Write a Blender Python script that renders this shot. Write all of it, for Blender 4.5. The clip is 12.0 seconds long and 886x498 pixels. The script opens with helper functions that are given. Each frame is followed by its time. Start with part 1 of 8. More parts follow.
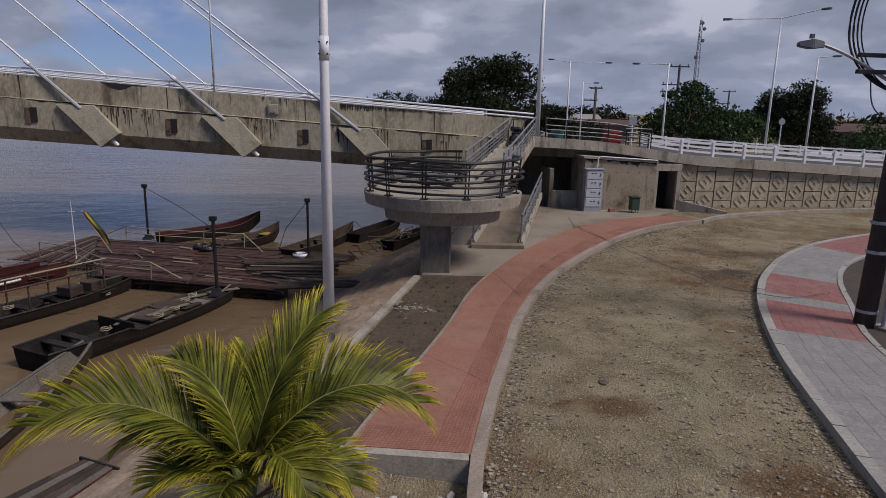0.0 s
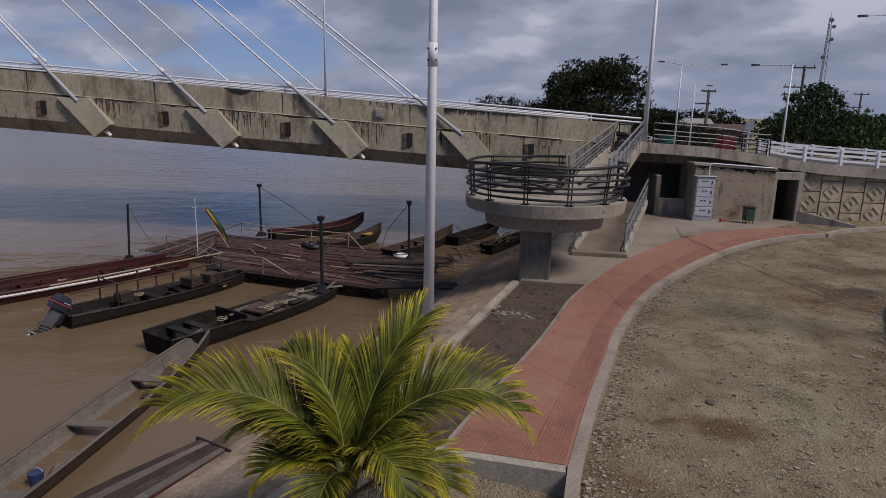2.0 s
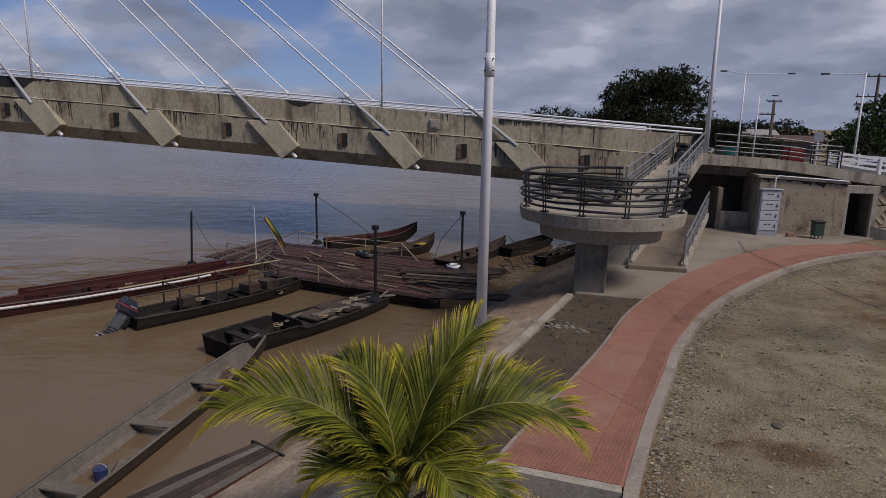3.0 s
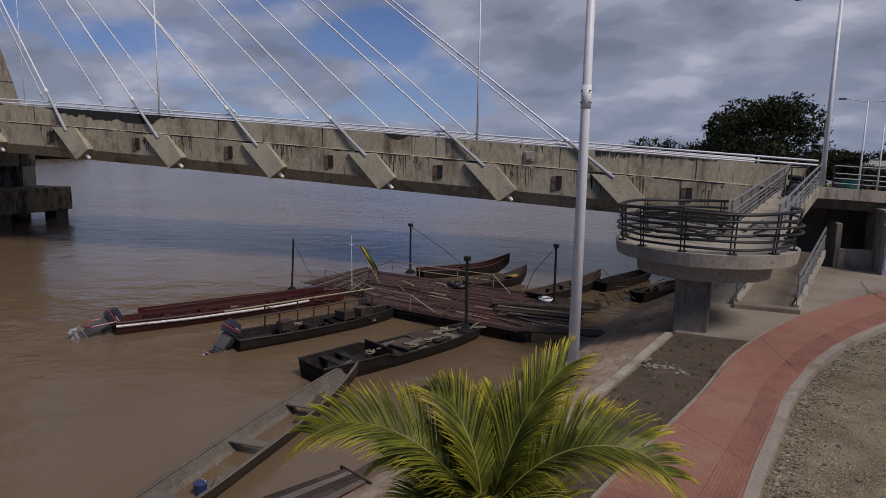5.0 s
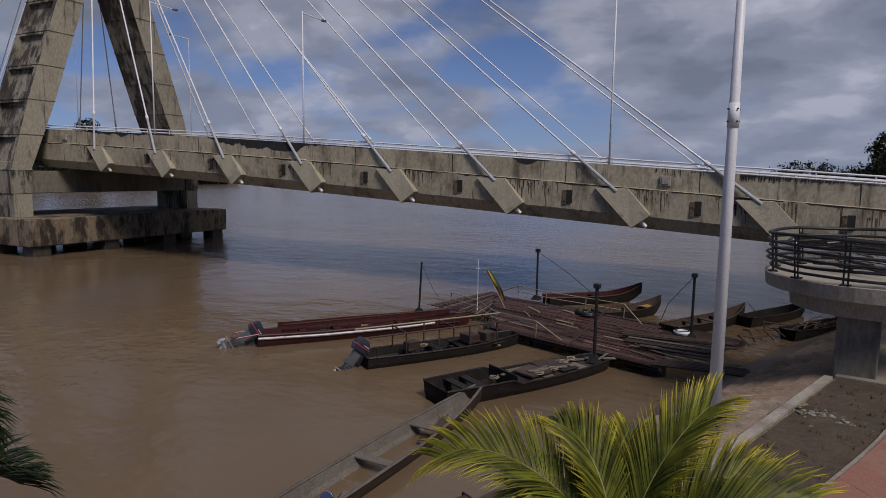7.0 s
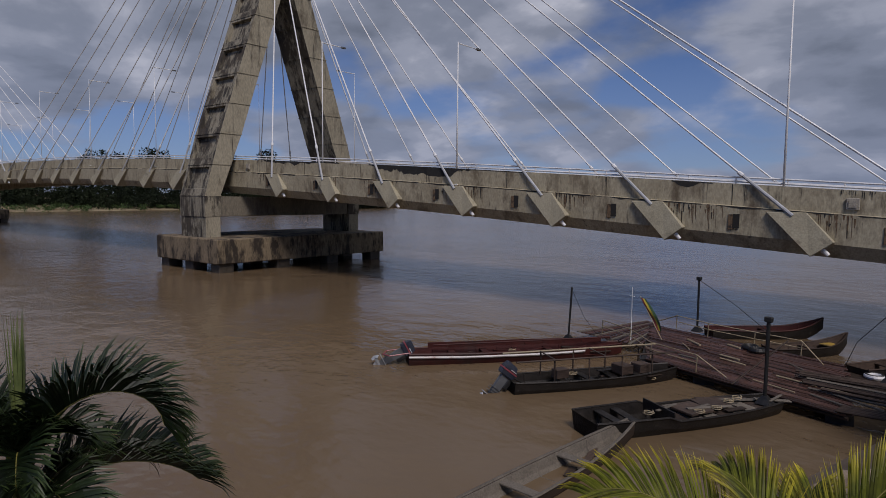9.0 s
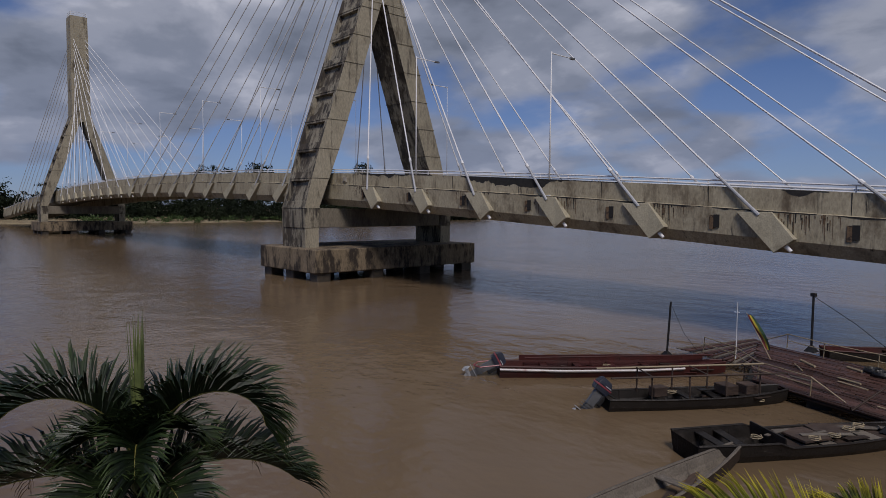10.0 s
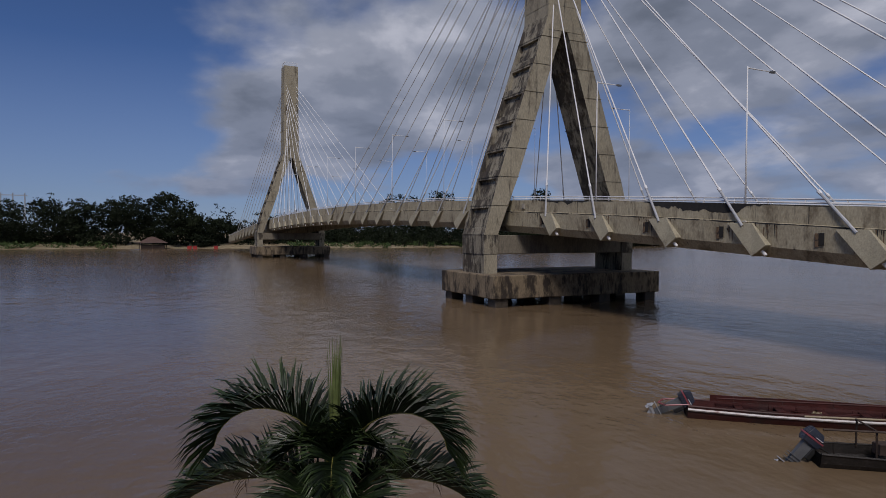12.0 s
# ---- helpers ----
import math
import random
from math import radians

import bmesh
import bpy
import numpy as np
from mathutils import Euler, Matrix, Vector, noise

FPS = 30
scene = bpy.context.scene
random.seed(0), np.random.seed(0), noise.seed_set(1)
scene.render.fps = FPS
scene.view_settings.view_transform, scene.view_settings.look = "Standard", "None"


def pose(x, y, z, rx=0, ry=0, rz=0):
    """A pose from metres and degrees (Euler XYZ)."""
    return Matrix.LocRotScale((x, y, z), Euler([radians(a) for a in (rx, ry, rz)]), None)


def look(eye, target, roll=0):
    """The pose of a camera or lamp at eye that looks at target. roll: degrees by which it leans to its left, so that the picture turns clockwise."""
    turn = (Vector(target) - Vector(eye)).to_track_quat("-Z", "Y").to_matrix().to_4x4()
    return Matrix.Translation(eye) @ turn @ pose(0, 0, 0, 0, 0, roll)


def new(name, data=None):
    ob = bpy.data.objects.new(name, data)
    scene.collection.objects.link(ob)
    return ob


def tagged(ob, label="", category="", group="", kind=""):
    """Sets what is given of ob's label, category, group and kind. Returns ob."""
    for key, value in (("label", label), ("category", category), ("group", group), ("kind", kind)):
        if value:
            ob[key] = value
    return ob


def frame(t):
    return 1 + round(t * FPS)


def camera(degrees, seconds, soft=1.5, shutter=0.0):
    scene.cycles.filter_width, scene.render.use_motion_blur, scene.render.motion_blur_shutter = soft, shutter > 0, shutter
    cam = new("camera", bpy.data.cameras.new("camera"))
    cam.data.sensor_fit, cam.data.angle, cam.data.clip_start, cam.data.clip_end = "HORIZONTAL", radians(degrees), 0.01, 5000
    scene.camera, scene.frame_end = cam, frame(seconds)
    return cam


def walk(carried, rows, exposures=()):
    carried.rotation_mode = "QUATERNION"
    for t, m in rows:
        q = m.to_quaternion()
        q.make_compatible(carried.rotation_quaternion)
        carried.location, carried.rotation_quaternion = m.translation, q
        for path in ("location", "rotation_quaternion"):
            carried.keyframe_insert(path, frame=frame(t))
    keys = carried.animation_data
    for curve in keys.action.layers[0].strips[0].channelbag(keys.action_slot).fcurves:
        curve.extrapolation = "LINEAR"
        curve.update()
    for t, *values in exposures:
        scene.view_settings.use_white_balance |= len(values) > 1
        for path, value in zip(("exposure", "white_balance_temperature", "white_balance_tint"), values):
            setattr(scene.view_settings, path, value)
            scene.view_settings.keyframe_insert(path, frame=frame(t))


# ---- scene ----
# ---- camera and its walk ----
cam = camera(70.44, 12.0, soft=0.6)
PATH = [
    (0.0, 0.000, 0.000, 5.000, 77.46, -1.20, 0.00),
    (0.5, -0.014, -0.008, 5.007, 77.38, -1.36, 2.06),
    (1.0, -0.025, -0.021, 5.013, 77.38, -1.28, 4.37),
    (1.5, -0.058, -0.026, 5.022, 77.41, -1.27, 6.63),
    (2.0, -0.091, -0.014, 5.031, 77.58, -1.24, 9.01),
    (2.5, -0.127, 0.007, 5.027, 77.93, -1.22, 11.44),
    (3.0, -0.141, 0.037, 5.009, 78.47, -1.16, 13.84),
    (5.0, -0.137, 0.079, 5.019, 81.14, -0.95, 22.36),
    (5.5, -0.143, 0.100, 5.021, 81.75, -0.97, 24.74),
    (6.0, -0.182, 0.116, 5.010, 82.31, -0.99, 27.32),
    (6.5, -0.216, 0.155, 4.994, 82.80, -0.85, 30.32),
    (7.0, -0.256, 0.213, 4.958, 83.28, -0.83, 33.89),
    (9.0, -0.302, 0.274, 4.954, 85.29, -0.55, 47.52),
    (9.5, -0.325, 0.283, 4.944, 85.77, -0.46, 51.65),
    (10.0, -0.333, 0.270, 4.932, 86.28, -0.36, 55.82),
    (10.5, -0.323, 0.253, 4.934, 86.81, -0.32, 60.09),
    (11.0, -0.316, 0.229, 4.957, 87.41, -0.25, 64.42),
    (11.5, -0.303, 0.210, 4.983, 88.02, -0.25, 68.44),
    (12.0, -0.297, 0.209, 5.013, 88.54, -0.26, 71.92),
]
walk(cam, [(r[0], pose(*r[1:])) for r in PATH], [(0.0, -0.16, 6330, 20), (3.0, -0.25, 6320, 20), (6.0, -0.34, 6290, 20), (12.0, -0.48, 6200, 18)])

# ---- world, sun, exposure ----
SUN_EL, SUN_AZ = 50.0, 116.0      # degrees; azimuth from +y towards +x


def build_world():
    w = bpy.data.worlds.new("sky")
    scene.world = w
    w.use_nodes = True
    nt = w.node_tree
    nt.nodes.clear()
    L = nt.links.new
    out = nt.nodes.new("ShaderNodeOutputWorld")
    bg = nt.nodes.new("ShaderNodeBackground")
    bg.inputs["Strength"].default_value = 0.078
    sky = nt.nodes.new("ShaderNodeTexSky")
    sky.sky_type = "NISHITA"
    sky.sun_disc = False
    sky.sun_elevation = radians(SUN_EL)
    sky.sun_rotation = radians(SUN_AZ)
    sky.air_density, sky.dust_density, sky.ozone_density = 0.75, 0.0, 4.0
    tc = nt.nodes.new("ShaderNodeTexCoord")
    sep = nt.nodes.new("ShaderNodeSeparateXYZ")
    L(tc.outputs["Generated"], sep.inputs[0])

    def math_node(op, a, b):
        n = nt.nodes.new("ShaderNodeMath")
        n.operation = op
        for i, v in enumerate((a, b)):
            if isinstance(v, (int, float)):
                n.inputs[i].default_value = v
            else:
                L(v, n.inputs[i])
        return n.outputs[0]

    # clouds lie on a flat layer overhead: the direction divided by its height
    zc = math_node("ADD", math_node("MAXIMUM", sep.outputs["Z"], 0.0), 0.30)
    comb = nt.nodes.new("ShaderNodeCombineXYZ")
    L(math_node("DIVIDE", sep.outputs["X"], zc), comb.inputs[0])
    L(math_node("DIVIDE", sep.outputs["Y"], zc), comb.inputs[1])

    def cloud_noise(scale, detail, rough, off, dist=0.0):
        mp = nt.nodes.new("ShaderNodeMapping")
        mp.inputs["Location"].default_value = off
        mp.inputs["Scale"].default_value = (scale, scale, 1)
        L(comb.outputs[0], mp.inputs[0])
        n = nt.nodes.new("ShaderNodeTexNoise")
        n.inputs["Scale"].default_value = 1.0
        n.inputs["Detail"].default_value = detail
        n.inputs["Roughness"].default_value = rough
        n.inputs["Distortion"].default_value = dist
        L(mp.outputs[0], n.inputs["Vector"])
        return n.outputs["Fac"]

    def ramp(fac, stops):
        r = nt.nodes.new("ShaderNodeValToRGB")
        while len(r.color_ramp.elements) < len(stops):
            r.color_ramp.elements.new(0.5)
        for e, (p, c) in zip(r.color_ramp.elements, stops):
            e.position, e.color = p, (*c, 1)
        r.color_ramp.interpolation = "EASE"
        L(fac, r.inputs[0])
        return r.outputs[0]

    big = cloud_noise(1.35, 9, 0.47, (3.1, 7.4, 0), 0.1)
    shade = cloud_noise(2.5, 9, 0.52, (9.7, 1.2, 0), 0.15)
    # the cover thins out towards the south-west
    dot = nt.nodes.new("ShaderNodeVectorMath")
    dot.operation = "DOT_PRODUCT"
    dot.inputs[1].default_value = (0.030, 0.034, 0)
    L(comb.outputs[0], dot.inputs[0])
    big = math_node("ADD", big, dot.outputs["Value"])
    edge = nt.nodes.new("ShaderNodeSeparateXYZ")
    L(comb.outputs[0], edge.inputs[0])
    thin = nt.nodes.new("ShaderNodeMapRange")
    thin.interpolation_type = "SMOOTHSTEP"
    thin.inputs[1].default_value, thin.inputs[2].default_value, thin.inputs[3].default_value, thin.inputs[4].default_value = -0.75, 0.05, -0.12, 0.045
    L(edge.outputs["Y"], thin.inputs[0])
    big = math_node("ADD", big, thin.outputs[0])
    # broad gaps and banks in the cover: direction, size, amount
    for way, wide, amount in (((-0.43, 0.90, 0.10), 0.15, -0.075), ((-0.30, 0.955, 0.03), 0.10, -0.05), ((-0.95, -0.24, 0.24), 0.24, -0.10),
                              ((-0.95, 0.14, 0.20), 0.20, 0.14), ((-0.26, 0.94, 0.22), 0.14, 0.12), ((0.40, 0.91, 0.12), 0.4, 0.08), ((-0.64, 0.765, 0.06), 0.12, -0.03)):
        vm = nt.nodes.new("ShaderNodeVectorMath")
        vm.operation = "DISTANCE"
        vm.inputs[1].default_value = Vector(way).normalized()
        L(tc.outputs["Generated"], vm.inputs[0])
        fade = nt.nodes.new("ShaderNodeMapRange")
        fade.interpolation_type = "SMOOTHSTEP"
        fade.inputs[1].default_value, fade.inputs[2].default_value, fade.inputs[3].default_value, fade.inputs[4].default_value = wide * 0.2, wide * 1.5, amount, 0.0
        L(vm.outputs["Value"], fade.inputs[0])
        big = math_node("ADD", big, fade.outputs[0])
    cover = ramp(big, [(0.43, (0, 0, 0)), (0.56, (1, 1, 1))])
    grey = ramp(shade, [(0.32, (2.2, 2.6, 3.2)), (0.45, (3.4, 3.9, 4.7)), (0.55, (4.9, 5.4, 6.2)), (0.66, (7.8, 8.2, 8.8))])
    mix = nt.nodes.new("ShaderNodeMixRGB")
    L(cover, mix.inputs[0])
    deep = nt.nodes.new("ShaderNodeMixRGB")      # clean air between the clouds: a deeper blue
    deep.blend_type = "MULTIPLY"
    deep.inputs[0].default_value = 1.0
    deep.inputs[2].default_value = (0.66, 0.80, 1.0, 1)
    L(sky.outputs[0], deep.inputs[1])
    L(deep.outputs[0], mix.inputs[1])
    L(grey, mix.inputs[2])
    # pale blue-grey haze low over the horizon
    mr = nt.nodes.new("ShaderNodeMapRange")
    mr.inputs[1].default_value, mr.inputs[2].default_value, mr.inputs[3].default_value, mr.inputs[4].default_value = -0.02, 0.26, 0.70, 0.0
    L(sep.outputs["Z"], mr.inputs[0])
    hz = nt.nodes.new("ShaderNodeMixRGB")
    hz.inputs[2].default_value = (3.3, 4.05, 5.5, 1)
    L(mr.outputs[0], hz.inputs[0])
    L(mix.outputs[0], hz.inputs[1])
    L(hz.outputs[0], bg.inputs[0])
    L(bg.outputs[0], out.inputs[0])


build_world()
sun = bpy.data.lights.new("sun", "SUN")
sun.energy, sun.angle, sun.color = 3.0, radians(18), (1.0, 0.94, 0.84)
sun_ob = new("sun", sun)
_a, _e = radians(SUN_AZ), radians(SUN_EL)
sun_ob.matrix_world = look((0, 0, 60), (-math.sin(_a) * math.cos(_e), -math.cos(_a) * math.cos(_e), 60 - math.sin(_e)))


# ---- materials ----
def material(name, c1, c2, scale=3.0, rough=0.8, bump=0.2, fine=40.0, metal=0.0, c3=None, c3_amt=(0.55, 0.7),
             stretch=(1, 1, 1), island=0.0, stain_scale=0.6, spec=0.5, bump_dist=0.02, c4=None, c4_amt=(0.6, 0.72), c4_scale=1.5,
             c4_stretch=(1, 1, 1), glow=0.0, tip=None):
    """Two base colours by a coarse noise, a stain colour with its own noise, a fine relief."""
    m = bpy.data.materials.new(name)
    m.use_nodes = True
    nt = m.node_tree
    L = nt.links.new
    bs = nt.nodes["Principled BSDF"]
    bs.inputs["Metallic"].default_value = metal
    bs.inputs["Specular IOR Level"].default_value = spec
    tc = nt.nodes.new("ShaderNodeTexCoord")
    mp = nt.nodes.new("ShaderNodeMapping")
    mp.inputs["Scale"].default_value = stretch
    L(tc.outputs["Object"], mp.inputs[0])

    def noise_node(s, d=5, r=0.6):
        n = nt.nodes.new("ShaderNodeTexNoise")
        n.inputs["Scale"].default_value, n.inputs["Detail"].default_value, n.inputs["Roughness"].default_value = s, d, r
        L(mp.outputs[0], n.inputs["Vector"])
        return n.outputs["Fac"]

    def mix(f, a, b, kind="MIX"):
        n = nt.nodes.new("ShaderNodeMixRGB")
        n.blend_type = kind
        for i, v in zip((0, 1, 2), (f, a, b)):
            if isinstance(v, (int, float)):
                n.inputs[i].default_value = v
            elif isinstance(v, tuple):
                n.inputs[i].default_value = (*v, 1)
            else:
                L(v, n.inputs[i])
        return n.outputs[0]

    def step(f, a, b):
        n = nt.nodes.new("ShaderNodeMapRange")
        n.inputs[1].default_value, n.inputs[2].default_value = a, b
        L(f, n.inputs[0])
        return n.outputs[0]

    n1, nf = noise_node(scale), noise_node(fine, 4, 0.65)
    col = mix(step(n1, 0.35, 0.65), c1, c2)
    col = mix(0.5 if bump > 0.15 else 0.25, col, mix(step(nf, 0.28, 0.72), tuple(v * 0.5 for v in c1), tuple(min(1, v * 1.35) for v in c2)))
    if c3:
        col = mix(step(noise_node(stain_scale, 8, 0.7), *c3_amt), col, c3)
    if c4:
        mp4 = nt.nodes.new("ShaderNodeMapping")
        mp4.inputs["Scale"].default_value = c4_stretch
        L(tc.outputs["Object"], mp4.inputs[0])
        n4 = nt.nodes.new("ShaderNodeTexNoise")
        n4.inputs["Scale"].default_value, n4.inputs["Detail"].default_value, n4.inputs["Roughness"].default_value = c4_scale, 8, 0.7
        L(mp4.outputs[0], n4.inputs["Vector"])
        col = mix(step(n4.outputs["Fac"], *c4_amt), col, c4)
    if tip:                                    # leaf tips of another colour
        at = nt.nodes.new("ShaderNodeAttribute")
        at.attribute_name = "tip"
        col = mix(step(at.outputs["Fac"], 0.35, 1.1), col, tip)
    if island:
        oi = nt.nodes.new("ShaderNodeObjectInfo")
        geo = nt.nodes.new("ShaderNodeNewGeometry")
        add = nt.nodes.new("ShaderNodeMath")
        L(oi.outputs["Random"], add.inputs[0])
        L(geo.outputs["Random Per Island"], add.inputs[1])
        fr = nt.nodes.new("ShaderNodeMath")
        fr.operation = "FRACT"
        L(add.outputs[0], fr.inputs[0])
        k = step(fr.outputs[0], 0, 1)
        col = mix(1.0, col, mix(k, (1 - island,) * 3, (1 + island,) * 3), "MULTIPLY")
    L(col, bs.inputs["Base Color"])
    if glow:                                   # thin leaves let some light through
        tr = nt.nodes.new("ShaderNodeBsdfTranslucent")
        L(col, tr.inputs["Color"])
        ms = nt.nodes.new("ShaderNodeMixShader")
        ms.inputs[0].default_value = glow
        L(bs.outputs[0], ms.inputs[1])
        L(tr.outputs[0], ms.inputs[2])
        L(ms.outputs[0], nt.nodes["Material Output"].inputs["Surface"])
    rr = nt.nodes.new("ShaderNodeMapRange")
    rr.inputs[3].default_value, rr.inputs[4].default_value = max(0, rough - 0.12), min(1, rough + 0.12)
    L(nf, rr.inputs[0])
    L(rr.outputs[0], bs.inputs["Roughness"])
    if bump:
        b = nt.nodes.new("ShaderNodeBump")
        b.inputs["Strength"].default_value, b.inputs["Distance"].default_value = bump, bump_dist
        L(nf, b.inputs["Height"])
        L(b.outputs[0], bs.inputs["Normal"])
    return m


M = {}
M["bridge"] = material("streaked_bridge_concrete", (0.30, 0.255, 0.165), (0.44, 0.39, 0.27), 0.45, 0.88, 0.3, 11,
                       c3=(0.13, 0.10, 0.062), c3_amt=(0.50, 0.66), stain_scale=0.7, stretch=(1, 1, 0.45),
                       c4=(0.045, 0.038, 0.030), c4_amt=(0.585, 0.70), c4_scale=3.2, c4_stretch=(1, 1, 0.11))
M["pylon"] = material("blotched_pylon_concrete", (0.25, 0.22, 0.155), (0.35, 0.315, 0.232), 0.35, 0.88, 0.3, 9,
                      c3=(0.085, 0.068, 0.045), c3_amt=(0.53, 0.66), stain_scale=0.5, stretch=(1, 1, 0.4),
                      c4=(0.055, 0.046, 0.036), c4_amt=(0.57, 0.69), c4_scale=1.9, c4_stretch=(1, 1, 0.12))
# stained outer faces; also carries the shade of the legs' inner faces
M["pylon_stained_shaded"] = material("black_streaked_shaded_concrete", (0.21, 0.185, 0.132), (0.31, 0.28, 0.21), 0.5, 0.88, 0.3, 9,
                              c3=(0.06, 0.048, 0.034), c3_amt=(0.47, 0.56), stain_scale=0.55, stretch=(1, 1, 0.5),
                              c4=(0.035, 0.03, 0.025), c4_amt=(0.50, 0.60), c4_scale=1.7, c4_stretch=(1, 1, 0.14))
M["concrete"] = material("weathered_concrete", (0.30, 0.265, 0.205), (0.40, 0.36, 0.285), 0.8, 0.88, 0.3, 14,
                         c3=(0.13, 0.10, 0.066), c3_amt=(0.50, 0.68), stain_scale=0.6, stretch=(1, 1, 0.35),
                         c4=(0.07, 0.058, 0.045), c4_amt=(0.56, 0.70), c4_scale=2.2, c4_stretch=(1, 1, 0.12))


DAMP = [(9.3, 19.6, 1.7, 0.9, (0.11, 0.078, 0.052)), (11.6, 22.6, 2.6, 0.8, (0.14, 0.10, 0.062)), (9.6, 19.9, 0.6, 0.35, (0.09, 0.075, 0.065)), (3.0, 10.1, 1.0, 0.5, (0.16, 0.095, 0.05)),
        (4.6, 10.9, 0.9, 1.6, (0.30, 0.27, 0.18)), (5.4, 13.5, 1.2, 2.6, (0.32, 0.285, 0.185)), (5.1, 7.6, 1.1, 0.9, (0.17, 0.10, 0.052))]


def dirt_material():
    """Packed road dirt: fine grit, coarse gravel specks, damp rusty patches, pale dusty tracks."""
    m = bpy.data.materials.new("gravelly_road_dirt")
    m.use_nodes = True
    nt = m.node_tree
    L = nt.links.new
    bs = nt.nodes["Principled BSDF"]
    bs.inputs["Roughness"].default_value = 0.95
    bs.inputs["Specular IOR Level"].default_value = 0.2
    tc = nt.nodes.new("ShaderNodeTexCoord")

    def nz(scale, detail=6, rough=0.6):
        n = nt.nodes.new("ShaderNodeTexNoise")
        n.inputs["Scale"].default_value, n.inputs["Detail"].default_value, n.inputs["Roughness"].default_value = scale, detail, rough
        L(tc.outputs["Object"], n.inputs["Vector"])
        return n.outputs["Fac"]

    def rng_(f, a, b, c=0.0, d=1.0):
        n = nt.nodes.new("ShaderNodeMapRange")
        for i, v in enumerate((a, b, c, d)):
            n.inputs[i + 1].default_value = v
        L(f, n.inputs[0])
        return n.outputs[0]

    def mix(f, a, b, kind="MIX"):
        n = nt.nodes.new("ShaderNodeMixRGB")
        n.blend_type = kind
        for i, v in zip((0, 1, 2), (f, a, b)):
            if isinstance(v, (int, float)):
                n.inputs[i].default_value = v
            elif isinstance(v, tuple):
                n.inputs[i].default_value = (*v, 1)
            else:
                L(v, n.inputs[i])
        return n.outputs[0]

    col = mix(rng_(nz(0.3), 0.35, 0.65), (0.26, 0.215, 0.138), (0.37, 0.32, 0.212))
    col = mix(rng_(nz(0.17, 7, 0.65), 0.50, 0.66), col, (0.19, 0.118, 0.064))
    col = mix(rng_(nz(0.9, 8, 0.7), 0.5, 0.70, 0, 0.75), col, (0.13, 0.10, 0.068))
    col = mix(rng_(nz(0.45, 5, 0.6), 0.54, 0.70, 0, 0.6), col, (0.40, 0.37, 0.262))
    # damp hollows and rusty spots where water has stood
    for cx, cy, rx, ry, tone in DAMP:
        mp = nt.nodes.new("ShaderNodeMapping")
        mp.inputs["Location"].default_value = (-cx / rx, -cy / ry, 0)
        mp.inputs["Scale"].default_value = (1 / rx, 1 / ry, 0)
        L(tc.outputs["Object"], mp.inputs[0])
        ln = nt.nodes.new("ShaderNodeVectorMath")
        ln.operation = "LENGTH"
        L(mp.outputs[0], ln.inputs[0])
        ad = nt.nodes.new("ShaderNodeMath")
        L(ln.outputs["Value"], ad.inputs[0])
        L(rng_(nz(1.3, 6, 0.65), 0.25, 0.75, -0.6, 0.6), ad.inputs[1])
        col = mix(rng_(ad.outputs[0], 0.45, 1.05, 0.8, 0.0), col, tone)
    grit = nz(60, 3, 0.7)
    col = mix(1.0, col, mix(rng_(grit, 0.3, 0.7), (0.55, 0.53, 0.5), (1.4, 1.4, 1.4)), "MULTIPLY")

    def stones(scale, lo, hi, mask_scale, m0, m1):
        """Every pebble its own brightness, dark gaps round it."""
        vo = nt.nodes.new("ShaderNodeTexVoronoi")
        vo.inputs["Scale"].default_value = scale
        L(tc.outputs["Object"], vo.inputs["Vector"])
        sp = nt.nodes.new("ShaderNodeSeparateXYZ")
        L(vo.outputs["Color"], sp.inputs[0])
        tone = mix(rng_(sp.outputs[0], 0.0, 1.0), lo, hi)
        tone = mix(rng_(vo.outputs["Distance"], 0.35, 0.6, 0, 0.6), tone, (0.3, 0.28, 0.25))
        return mix(rng_(nz(mask_scale, 5), m0, m1), (1, 1, 1), tone), vo.outputs["Distance"]

    fine, d1 = stones(46, (0.55, 0.53, 0.5), (1.5, 1.48, 1.42), 1.1, 0.40, 0.58)
    coarse, d2 = stones(19, (0.62, 0.6, 0.57), (1.5, 1.5, 1.48), 0.6, 0.50, 0.64)
    col = mix(1.0, col, fine, "MULTIPLY")
    col = mix(1.0, col, coarse, "MULTIPLY")
    patch = nt.nodes.new("ShaderNodeMath")
    patch.operation = "ADD"
    L(rng_(d1, 0.0, 0.6, 0.5, 0.0), patch.inputs[0])
    L(rng_(d2, 0.0, 0.6, 0.8, 0.0), patch.inputs[1])
    L(col, bs.inputs["Base Color"])
    hsum = nt.nodes.new("ShaderNodeMath")
    L(nz(14, 6, 0.7), hsum.inputs[0])
    L(patch.outputs[0], hsum.inputs[1])
    b = nt.nodes.new("ShaderNodeBump")
    b.inputs["Strength"].default_value, b.inputs["Distance"].default_value = 0.8, 0.05
    L(hsum.outputs[0], b.inputs["Height"])
    L(b.outputs[0], bs.inputs["Normal"])
    return m


